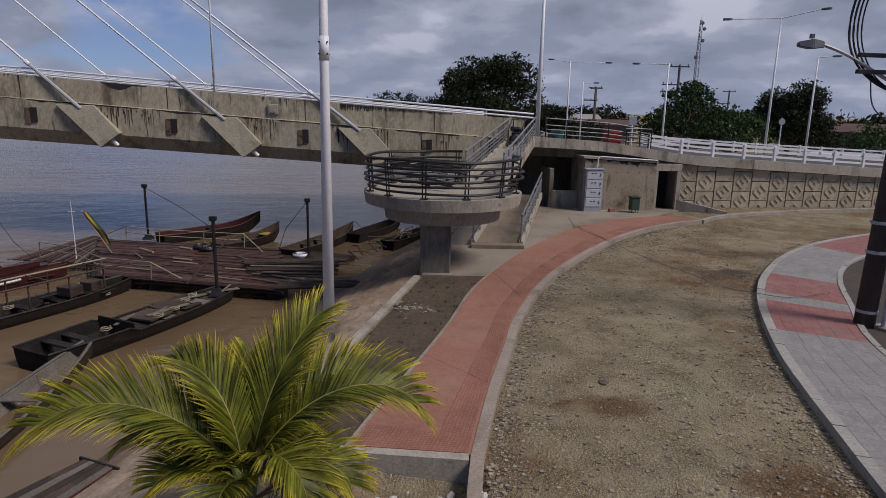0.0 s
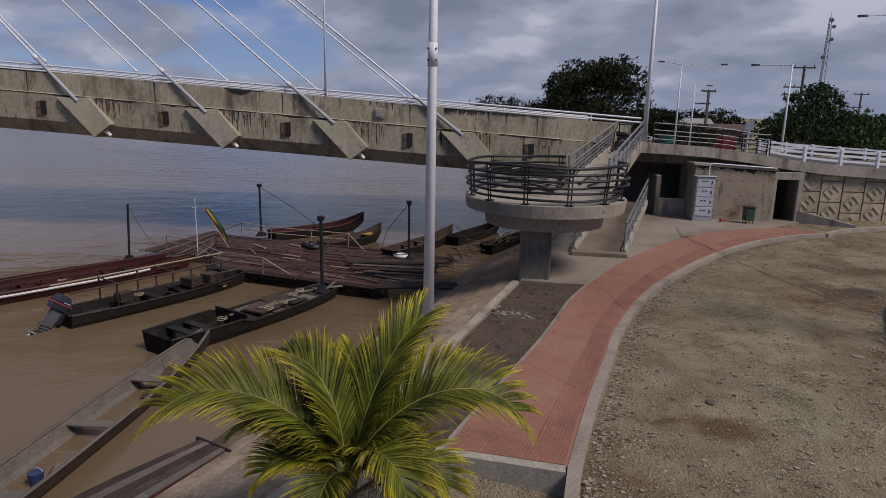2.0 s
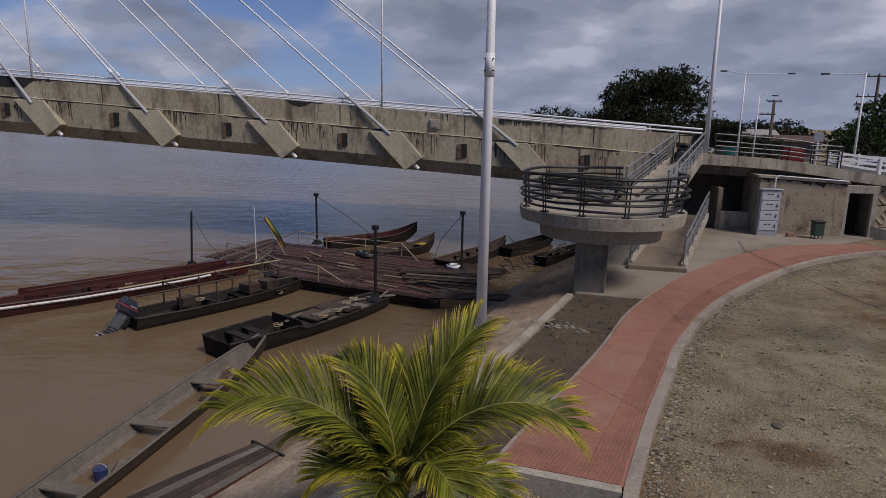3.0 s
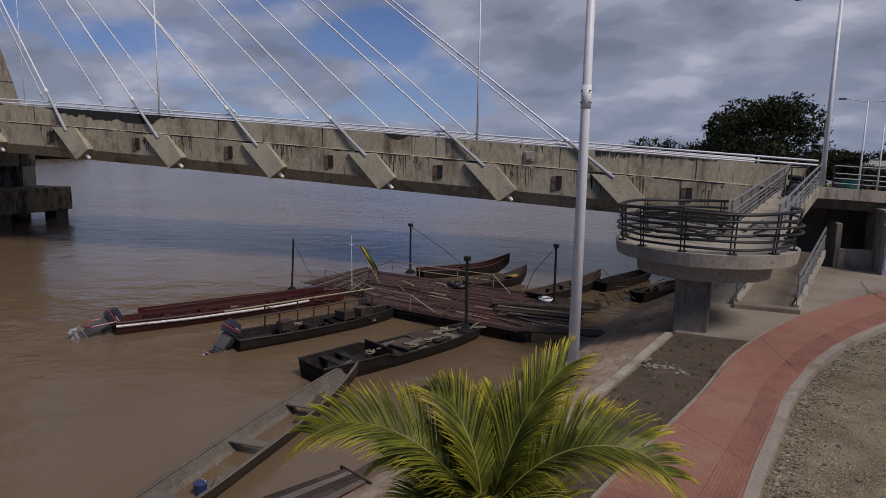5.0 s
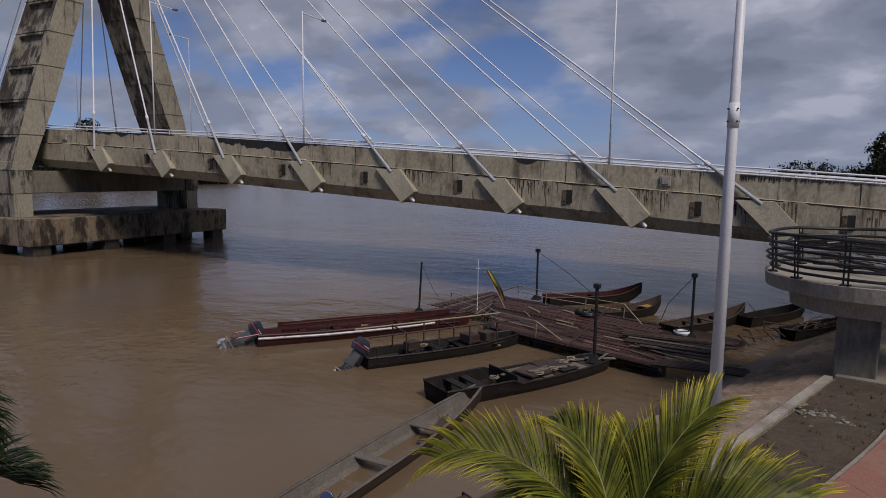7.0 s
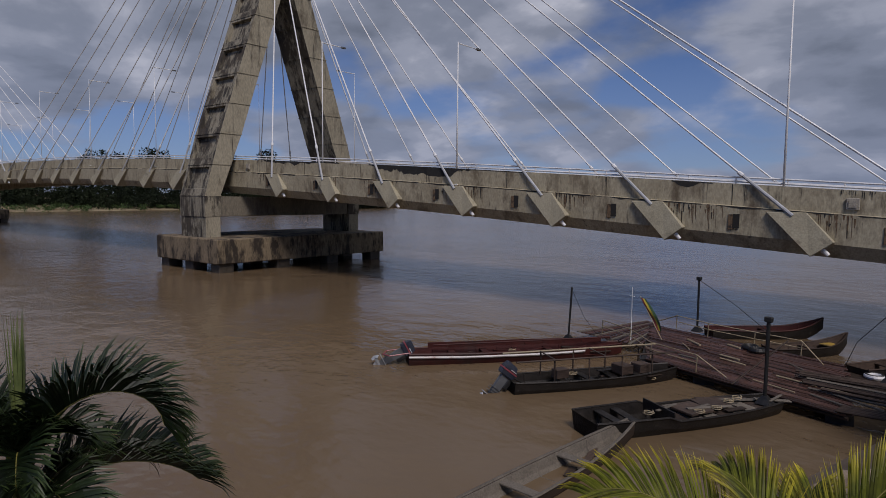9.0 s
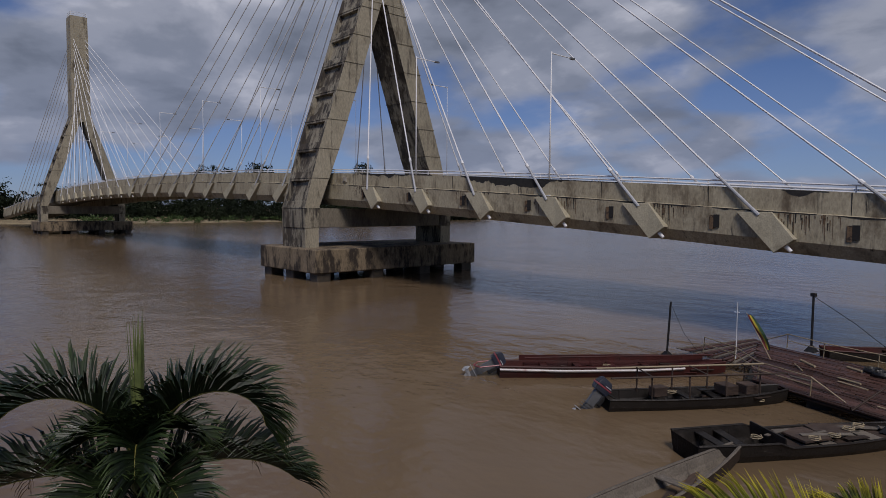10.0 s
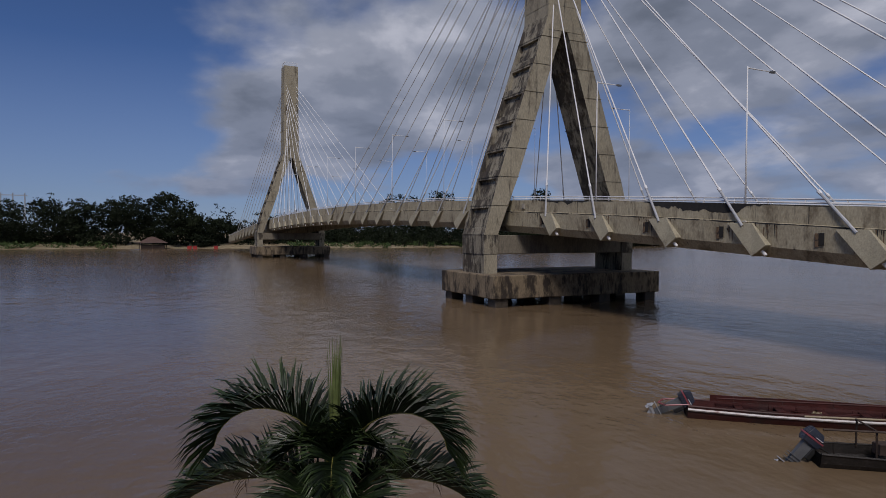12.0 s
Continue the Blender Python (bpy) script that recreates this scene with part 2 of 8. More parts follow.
M["dirt"] = dirt_material()
M["concrete_clean"] = material("pale_concrete", (0.28, 0.25, 0.20), (0.38, 0.345, 0.28), 1.2, 0.85, 0.2, 22,
                               c3=(0.18, 0.145, 0.10), c3_amt=(0.48, 0.70), stain_scale=0.7, c4=(0.13, 0.10, 0.07), c4_amt=(0.56, 0.75), c4_scale=1.6)
M["concrete_apron"] = material("silty_apron_concrete", (0.215, 0.185, 0.142), (0.30, 0.262, 0.205), 0.9, 0.88, 0.25, 18,
                               c3=(0.15, 0.115, 0.078), c3_amt=(0.46, 0.68), stain_scale=0.45, c4=(0.24, 0.17, 0.075), c4_amt=(0.57, 0.72), c4_scale=0.7)
M["concrete_brown"] = material("silt_stained_concrete", (0.165, 0.128, 0.092), (0.25, 0.205, 0.152), 0.9, 0.9, 0.3, 16,
                               c3=(0.11, 0.082, 0.056), c3_amt=(0.46, 0.68), stain_scale=0.5, c4=(0.20, 0.14, 0.07), c4_amt=(0.56, 0.72), c4_scale=0.8)
M["platform"] = material("smooth_grey_beige_concrete", (0.27, 0.238, 0.18), (0.35, 0.312, 0.245), 0.7, 0.86, 0.2, 18,
                         c3=(0.17, 0.135, 0.092), c3_amt=(0.54, 0.74), stain_scale=0.8, stretch=(1, 1, 0.5), c4=(0.10, 0.07, 0.045), c4_amt=(0.60, 0.74), c4_scale=1.8)
# dark blotched concrete; shade under the deck and in the recess is put in
M["concrete_dark"] = material("shaded_stained_concrete", (0.135, 0.118, 0.088), (0.22, 0.192, 0.142), 0.8, 0.9, 0.35, 12,
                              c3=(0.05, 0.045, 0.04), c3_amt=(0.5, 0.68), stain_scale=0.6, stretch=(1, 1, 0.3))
M["red"] = material("red_pigmented_concrete", (0.225, 0.098, 0.064), (0.305, 0.142, 0.094), 0.9, 0.85, 0.25, 30,
                    c3=(0.29, 0.18, 0.125), c3_amt=(0.5, 0.75), stain_scale=0.6, c4=(0.19, 0.085, 0.055), c4_amt=(0.54, 0.75), c4_scale=2.5)
M["kerb_walk"] = material("weathered_kerb_concrete", (0.235, 0.19, 0.15), (0.33, 0.28, 0.225), 1.4, 0.88, 0.3, 20, c3=(0.15, 0.11, 0.08), c3_amt=(0.5, 0.7), stain_scale=0.9)
M["wood_dark"] = material("wet_dark_wood", (0.034, 0.024, 0.019), (0.080, 0.056, 0.043), 2.5, 0.6, 0.4, 20,
                          c3=(0.014, 0.012, 0.010), c3_amt=(0.5, 0.7), stretch=(0.25, 1, 1), island=0.35, spec=0.2)
M["wood_grey"] = material("sun_bleached_wood", (0.090, 0.076, 0.060), (0.165, 0.142, 0.113), 2.5, 0.85, 0.4, 22,
                          c3=(0.10, 0.085, 0.065), c3_amt=(0.5, 0.72), island=0.2)
M["wood_red"] = material("faded_red_painted_wood", (0.034, 0.0085, 0.0075), (0.070, 0.019, 0.016), 2.5, 0.5, 0.3, 18,
                         c3=(0.035, 0.022, 0.019), c3_amt=(0.52, 0.7), spec=0.25)
M["white_paint"] = material("white_metal_paint", (0.70, 0.70, 0.69), (0.78, 0.78, 0.77), 1.5, 0.45, 0.05, 30,
                            c3=(0.5, 0.48, 0.45), c3_amt=(0.6, 0.8))
M["dark_metal"] = material("dark_painted_steel", (0.02, 0.021, 0.022), (0.05, 0.048, 0.045), 4, 0.45, 0.1, 40, metal=0.6,
                           c3=(0.13, 0.07, 0.04), c3_amt=(0.62, 0.8))
M["bark"] = material("bark", (0.10, 0.075, 0.055), (0.18, 0.14, 0.105), 6, 0.95, 0.6, 30)
M["leaf_tree"] = material("tree_leaves", (0.012, 0.017, 0.007), (0.032, 0.040, 0.015), 0.4, 0.6, 0.0, 5, island=0.45, spec=0.12)
# same palm leaf twice; the sunlit and the dark look are in the colours
M["palm_sunny"] = material("sunlit_yellow_palm_leaf", (0.030, 0.042, 0.005), (0.135, 0.145, 0.012), 2.2, 0.5, 0.0, 8, tip=(0.58, 0.46, 0.03), island=0.6, spec=0.2,
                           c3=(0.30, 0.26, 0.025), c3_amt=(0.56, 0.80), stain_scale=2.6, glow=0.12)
# paler tip colour paints the glints on the dark fronds
M["palm_dark"] = material("dark_palm_leaf_glint_tips", (0.004, 0.009, 0.003), (0.014, 0.024, 0.007), 1.2, 0.40, 0.0, 8, tip=(0.055, 0.085, 0.022), island=0.5, glow=0.06, spec=0.4)
M["leaf_mid"] = material("mid_green_leaves", (0.030, 0.055, 0.018), (0.070, 0.105, 0.034), 0.4, 0.6, 0.0, 5, island=0.45, spec=0.12)
M["leaf_far"] = material("far_dark_leaves", (0.007, 0.011, 0.006), (0.018, 0.025, 0.011), 0.1, 0.7, 0.0, 3, island=0.4, spec=0.12)
M["steel_grey"] = material("grey_sleeve_paint", (0.33, 0.34, 0.35), (0.45, 0.46, 0.47), 3, 0.5, 0.05, 30)
M["asphalt"] = material("worn_asphalt", (0.045, 0.045, 0.045), (0.07, 0.068, 0.065), 0.6, 0.9, 0.4, 25)
M["concrete_hut"] = material("form_marked_concrete", (0.25, 0.205, 0.14), (0.36, 0.305, 0.212), 1.0, 0.88, 0.3, 14, c3=(0.13, 0.09, 0.055), c3_amt=(0.50, 0.68), stain_scale=0.8,
                             c4=(0.07, 0.06, 0.05), c4_amt=(0.56, 0.7), c4_scale=2.5, c4_stretch=(1, 1, 0.15))
M["cab_grey"] = material("pale_grey_enamel", (0.42, 0.44, 0.46), (0.5, 0.52, 0.54), 3, 0.45, 0.05, 30)
M["green_dark"] = material("dark_green_enamel", (0.02, 0.045, 0.03), (0.035, 0.07, 0.045), 3, 0.5, 0.05, 30)
M["pole_dark"] = material("tarred_pole", (0.03, 0.026, 0.024), (0.06, 0.052, 0.047), 2, 0.8, 0.4, 20, stretch=(1, 1, 0.2))
# near black; stands in for shade in the passage, niches and under the dock
M["black"] = material("near_black", (0.012, 0.011, 0.010), (0.02, 0.018, 0.016), 2, 0.9, 0.1, 20)


def water_material():
    m = bpy.data.materials.new("muddy_river_water")
    m.use_nodes = True
    nt = m.node_tree
    L = nt.links.new
    bs = nt.nodes["Principled BSDF"]
    tc = nt.nodes.new("ShaderNodeTexCoord")

    def noise_node(s, stretch, d=4):
        mp = nt.nodes.new("ShaderNodeMapping")
        mp.inputs["Scale"].default_value = stretch
        mp.inputs["Rotation"].default_value = (0, 0, radians(-8))
        L(tc.outputs["Object"], mp.inputs[0])
        n = nt.nodes.new("ShaderNodeTexNoise")
        n.inputs["Scale"].default_value, n.inputs["Detail"].default_value = s, d
        L(mp.outputs[0], n.inputs["Vector"])
        return n.outputs["Fac"]

    def node_math(op, a, b):
        n = nt.nodes.new("ShaderNodeMath")
        n.operation = op
        for i, v in enumerate((a, b)):
            if isinstance(v, (int, float)):
                n.inputs[i].default_value = v
            else:
                L(v, n.inputs[i])
        return n.outputs[0]

    def span(f, a, b, c=0.0, d=1.0):
        n = nt.nodes.new("ShaderNodeMapRange")
        for i, v in enumerate((a, b, c, d)):
            n.inputs[i + 1].default_value = v
        L(f, n.inputs[0])
        return n.outputs[0]

    mix = nt.nodes.new("ShaderNodeMixRGB")
    L(span(noise_node(0.035, (1, 0.35, 1)), 0.35, 0.65), mix.inputs[0])
    mix.inputs[1].default_value, mix.inputs[2].default_value = (0.112, 0.078, 0.046, 1), (0.160, 0.111, 0.064, 1)
    L(mix.outputs[0], bs.inputs["Base Color"])
    bs.inputs["Roughness"].default_value = 0.16
    bs.inputs["IOR"].default_value = 1.33
    # wind ripples in drifting patches, calmer water between them; short chop crossed by a longer one
    gust = span(noise_node(0.05, (0.7, 1.3, 1), 3), 0.42, 0.62, 0.4, 1.0)
    short = node_math("MULTIPLY", noise_node(2.0, (1.0, 1.2, 1), 4), gust)
    long = node_math("MULTIPLY", noise_node(0.5, (0.9, 1.2, 1), 3), gust)
    b1 = nt.nodes.new("ShaderNodeBump")
    b1.inputs["Strength"].default_value, b1.inputs["Distance"].default_value = 0.6, 0.06
    L(short, b1.inputs["Height"])
    b2 = nt.nodes.new("ShaderNodeBump")
    b2.inputs["Strength"].default_value, b2.inputs["Distance"].default_value = 0.7, 0.24
    L(long, b2.inputs["Height"])
    L(b1.outputs[0], b2.inputs["Normal"])
    L(b2.outputs[0], bs.inputs["Normal"])
    return m


M["water"] = water_material()


# ---- mesh helpers ----
def mesh_of(bm, name, mat, smooth=False):
    bmesh.ops.recalc_face_normals(bm, faces=bm.faces)
    me = bpy.data.meshes.new(name)
    bm.to_mesh(me)
    bm.free()
    me.materials.append(mat)
    if smooth:
        me.shade_smooth()
    return me


def part(name, bm, mat, parent, label="", smooth=False):
    ob = new(name, mesh_of(bm, name, mat, smooth))
    ob.parent = parent
    return tagged(ob, label)


def thing(name, label, category, m=None, group="", kind=""):
    ob = new(name)
    ob.empty_display_size = 0.3
    if m is not None:
        ob.matrix_world = m
    return tagged(ob, label, category, group, kind)


def whole(name, bm, mat, label, category, kind="", m=None, group="", smooth=False):
    ob = new(name, mesh_of(bm, name, mat, smooth))
    if m is not None:
        ob.matrix_world = m
    return tagged(ob, label, category, group, kind)


def box(bm, c, s, rz=0.0, rx=0.0, ry=0.0, bev=0.0):
    m = Matrix.LocRotScale(c, Euler((radians(rx), radians(ry), radians(rz))), None)
    geo = bmesh.ops.create_cube(bm, size=1.0, matrix=m @ Matrix.Diagonal((*s, 1)))
    if bev:
        edges = list({e for v in geo["verts"] for e in v.link_edges})
        bmesh.ops.bevel(bm, geom=edges, offset=bev, segments=1, affect="EDGES")
    return bm


def quad_box(bm, low, high):
    """A solid between two rings of corners."""
    a = [bm.verts.new(p) for p in low]
    b = [bm.verts.new(p) for p in high]
    n = len(a)
    for i in range(n):
        bm.faces.new((a[i], a[(i + 1) % n], b[(i + 1) % n], b[i]))
    bm.faces.new(a[::-1])
    bm.faces.new(b)
    return bm


def rod(bm, p, q, r, r2=None, n=8):
    p, q = Vector(p), Vector(q)
    r2 = r if r2 is None else r2
    z = (q - p).normalized()
    x = z.orthogonal().normalized()
    y = z.cross(x)
    ra = [p + (x * math.cos(t) + y * math.sin(t)) * r for t in np.linspace(0, 2 * math.pi, n, endpoint=False)]
    rb = [q + (x * math.cos(t) + y * math.sin(t)) * r2 for t in np.linspace(0, 2 * math.pi, n, endpoint=False)]
    return quad_box(bm, ra, rb)


def tube(bm, pts, r, n=6, closed=False, r_end=None):
    pts = [Vector(p) for p in pts]
    rings = []
    N = len(pts)
    up = Vector((0, 0, 1))
    for i, p in enumerate(pts):
        a = pts[(i - 1) % N] if closed or i else p
        b = pts[(i + 1) % N] if closed or i < N - 1 else p
        d = (b - a).normalized()
        x = d.cross(up)
        x = x.normalized() if x.length > 1e-4 else Vector((1, 0, 0))
        y = x.cross(d)
        rr = r if r_end is None else r + (r_end - r) * i / max(1, N - 1)
        rings.append([bm.verts.new(p + (x * math.cos(t) + y * math.sin(t)) * rr) for t in np.linspace(0, 2 * math.pi, n, endpoint=False)])
    for i in range(N if closed else N - 1):
        a, b = rings[i], rings[(i + 1) % N]
        for j in range(n):
            bm.faces.new((a[j], a[(j + 1) % n], b[(j + 1) % n], b[j]))
    if not closed:
        bm.faces.new(rings[0][::-1])
        bm.faces.new(rings[-1])
    return bm


def smooth_line(pts, n=6):
    """A Catmull-Rom curve through the points."""
    p = [Vector(q) for q in pts]
    p = [2 * p[0] - p[1], *p, 2 * p[-1] - p[-2]]
    out = []
    for i in range(1, len(p) - 2):
        for k in range(n):
            t = k / n
            out.append(0.5 * (2 * p[i] + (p[i + 1] - p[i - 1]) * t + (2 * p[i - 1] - 5 * p[i] + 4 * p[i + 1] - p[i + 2]) * t * t
                              + (3 * p[i] - p[i - 1] - 3 * p[i + 1] + p[i + 2]) * t ** 3))
    return out + [p[-2]]


def ribbon(bm, left, right, z0, z1):
    """A slab between two lines on the ground, from z0 up to z1."""
    rows = []
    for a, b in zip(left, right):
        rows.append([bm.verts.new((a[0], a[1], z1)), bm.verts.new((b[0], b[1], z1)), bm.verts.new((b[0], b[1], z0)), bm.verts.new((a[0], a[1], z0))])
    for r, s in zip(rows, rows[1:]):
        for j in range(4):
            bm.faces.new((r[j], r[(j + 1) % 4], s[(j + 1) % 4], s[j]))
    bm.faces.new(rows[0])
    bm.faces.new(rows[-1][::-1])
    return bm


# ---- ground and river ----
WATER = -1.5


def lerp(x, pts):
    return float(np.interp(x, [p[0] for p in pts], [p[1] for p in pts]))


def shore(y):
    """Where the near bank meets the water."""
    return lerp(y, [(-400, -60), (-40, -14), (0, -9.6), (5, -7.8), (9, -6.5), (10.8, -6.1), (13.5, -5.2), (16.7, -4.8), (20.2, -4.35), (22, -3.7), (28, -2.05), (31, -1.0), (40, 0.6), (90, 4), (300, 60)])


def bank_top(y):
    return lerp(y, [(-400, -50), (-40, -9), (0, -5.5), (8, -3.05), (13.9, -1.75), (18.5, -0.78), (31, 1.6), (40, 3.0), (90, 9), (300, 66)])


def far_shore(y):
    return -262 - 0.12 * y + 6 * math.sin(y * 0.03)


def ground_z(x, y):
    a, b = shore(y), bank_top(y)
    if x >= b:
        z = 0.0
        d = math.hypot(x - 6, y - 20)
        z += 0.03 * noise.noise((x * 0.5, y * 0.5, 0)) + 0.012 * noise.noise((x * 2.3, y * 2.3, 4))
        if x < 0.5 and y < 8.3:
            z -= 0.22
        return z
    if x >= a:
        return WATER * (b - x) / (b - a) - 0.05
    if x > far_shore(y):
        return max(-6, WATER - 0.05 - 0.35 * (a - x)) if x > far_shore(y) + 25 else WATER - 0.05 - 3.5 * (x - far_shore(y)) / 25
    return min(0.6, WATER + 0.12 * (far_shore(y) - x)) + 0.3 * noise.noise((x * 0.05, y * 0.05, 0))


def axis(stops):
    out = []
    for (a, b, n) in stops:
        out += list(np.linspace(a, b, n, endpoint=False))
    return out + [stops[-1][1]]


def build_ground():
    xs = axis([(-3000, -400, 8), (-400, -230, 24), (-230, -20, 20), (-20, -10, 12), (-10, 28, 120), (28, 80, 20), (80, 400, 12), (400, 3000, 6)])
    ys = axis([(-3000, -300, 6), (-300, -30, 14), (-30, 2, 14), (2, 40, 120), (40, 120, 30), (120, 400, 14), (400, 3000, 6)])
    verts = [(x, y, ground_z(x, y)) for y in ys for x in xs]
    n = len(xs)
    faces = [(j * n + i, j * n + i + 1, (j + 1) * n + i + 1, (j + 1) * n + i) for j in range(len(ys) - 1) for i in range(n - 1)]
    me = bpy.data.meshes.new("ground")
    me.from_pydata(verts, [], faces)
    me.materials.append(M["dirt"])
    me.shade_smooth()
    tagged(new("ground", me), "grey-brown gravelly dirt ground along the river", "ground", kind="structure")


build_ground()
bm = bmesh.new()
wx, wy = axis([(-3000, -100, 4), (-100, 20, 6), (20, 3000, 4)]), axis([(-3000, 0, 4), (0, 60, 4), (60, 3000, 4)])
wv = [[bm.verts.new((x, y, WATER)) for x in wx] for y in wy]
for j in range(len(wy) - 1):
    for i in range(len(wx) - 1):
        bm.faces.new((wv[j][i], wv[j][i + 1], wv[j + 1][i + 1], wv[j + 1][i]))
whole("water", bm, M["water"], "wide muddy brown river with small ripples", "river", "structure")

# ---- red walkway, kerbs, pavement across the road ----
WALK_Z = 0.14
LEFT_RED = smooth_line([(-1.28, 8.35, 0), (-0.94, 9.6, 0), (-0.27, 11.9, 0), (0.31, 14.0, 0), (1.18, 17.5, 0), (2.93, 21.7, 0), (5.2, 25.7, 0), (7.9, 28.7, 0), (9.9, 29.9, 0), (11.2, 30.4, 0)], 8)
RIGHT_RED = smooth_line([(0.50, 8.2, 0), (0.66, 9.1, 0), (0.95, 10.6, 0), (1.36, 12.4, 0), (1.93, 14.8, 0), (3.30, 18.5, 0), (5.7, 22.8, 0), (8.2, 26.2, 0), (10.6, 28.4, 0), (12.2, 29.3, 0)], 8)


def offset_line(line, d):
    """The line moved d metres to its right."""
    out = []
    for i, p in enumerate(line):
        a, b = line[max(0, i - 1)], line[min(len(line) - 1, i + 1)]
        t = (b - a).normalized()
        out.append(p + Vector((t.y, -t.x, 0)) * d)
    return out


bm = ribbon(bmesh.new(), LEFT_RED, RIGHT_RED, -0.3, WALK_Z)
whole("pavement", bm, M["red"], "curving red concrete walkway beside the gravel road", "walkway", "structure")
KERB_LINE = [Vector((0.34, 6.3, 0)), Vector((0.42, 7.4, 0))] + RIGHT_RED
bm = ribbon(bmesh.new(), [Vector(p) + Vector((0.004, 0, 0)) for p in KERB_LINE], offset_line(KERB_LINE, 0.2), -0.3, WALK_Z + 0.012)
whole("kerb", bm, M["kerb_walk"], "weathered pinkish concrete kerb along the red walkway", "kerb", "structure")

# ---- bridge ----
TH = radians(8.2)
SP = 6.7                                   # metres between cable anchors
BO = Vector((-7.255 * SP, 3.787 * SP, 0))
BRIDGE_M = Matrix.Translation(BO) @ Matrix.Rotation(TH, 4, "Z")
DW = 13.0                                  # deck width
U_END = 53.4


def bw(u, v, z):
    return BRIDGE_M @ Vector((u, v, z))


def soffit(u):
    """Underside of the edge beam along the bridge."""
    u0, um = 25.0, -66.0
    if u >= u0:
        return 5.08 - 0.0655 * u
    z0 = 5.08 - 0.0655 * u0
    s = 0.0655
    w = um - u0
    x = (u - u0) / w
    if x <= 2:
        return z0 + s * abs(w) * (x - 0.5 * x * x)
    return z0 - s * abs(w) * (x - 2)


bridge = thing("cable_stayed_bridge", "weathered grey concrete cable-stayed bridge across the river", "bridge", BRIDGE_M)


def deck_section(u, side):
    s = soffit(u)
    v = lambda d: d if side == 0 else DW - d
    return [(u, v(0.55), s), (u, v(0.05), s + 0.62), (u, v(0.0), s + 1.95), (u, v(0.12), s + 1.98), (u, v(0.14), s + 3.0), (u, v(0.40), s + 3.0), (u, v(0.42), s + 2.25),
            (u, v(1.2), s + 2.2), (u, v(1.2), s)]


def build_edge(side, u0, u1):
    bm = bmesh.new()
    us = np.linspace(u0, u1, int(abs(u1 - u0) / 3) + 2)
    rings = [[bm.verts.new(p) for p in deck_section(u, side)] for u in us]
    for a, b in zip(rings, rings[1:]):
        for j in range(len(a)):
            bm.faces.new((a[j], a[(j + 1) % len(a)], b[(j + 1) % len(a)], b[j]))
    bm.faces.new(rings[0])
    bm.faces.new(rings[-1][::-1])
    return bm


U_FAR = -200.0
for side in (0, 1):
    part("edge_beam", build_edge(side, U_FAR, U_END), M["bridge"], bridge, "concrete edge beam and parapet streaked with dark stains")
bm = bmesh.new()
us = np.linspace(U_FAR, U_END, 90)
rings = [[bm.verts.new(p) for p in ((u, 1.2, soffit(u) + 2.2), (u, DW - 1.2, soffit(u) + 2.2), (u, DW - 1.2, soffit(u) + 1.75), (u, 1.2, soffit(u) + 1.75))] for u in us]
for a, b in zip(rings, rings[1:]):
    for j in range(4):
        bm.faces.new((a[j], a[(j + 1) % 4], b[(j + 1) % 4], b[j]))
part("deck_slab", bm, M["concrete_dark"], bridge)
for side in (0, 1):
    v = 0.27 if side == 0 else DW - 0.27
    for dz in (3.12, 3.32):
        bm = tube(bmesh.new(), [(u, v, soffit(u) + dz) for u in np.linspace(U_FAR, U_END + 0.5, 80)], 0.05, 6)
        part("handrail", bm, M["white_paint"], bridge, "white tubular handrail")

PYL_U, SPAN = -7.4, 116.5
APEX, TOP = 24.3, 48.6
PYL_V = 5.7                                # the pylons' middle across the deck


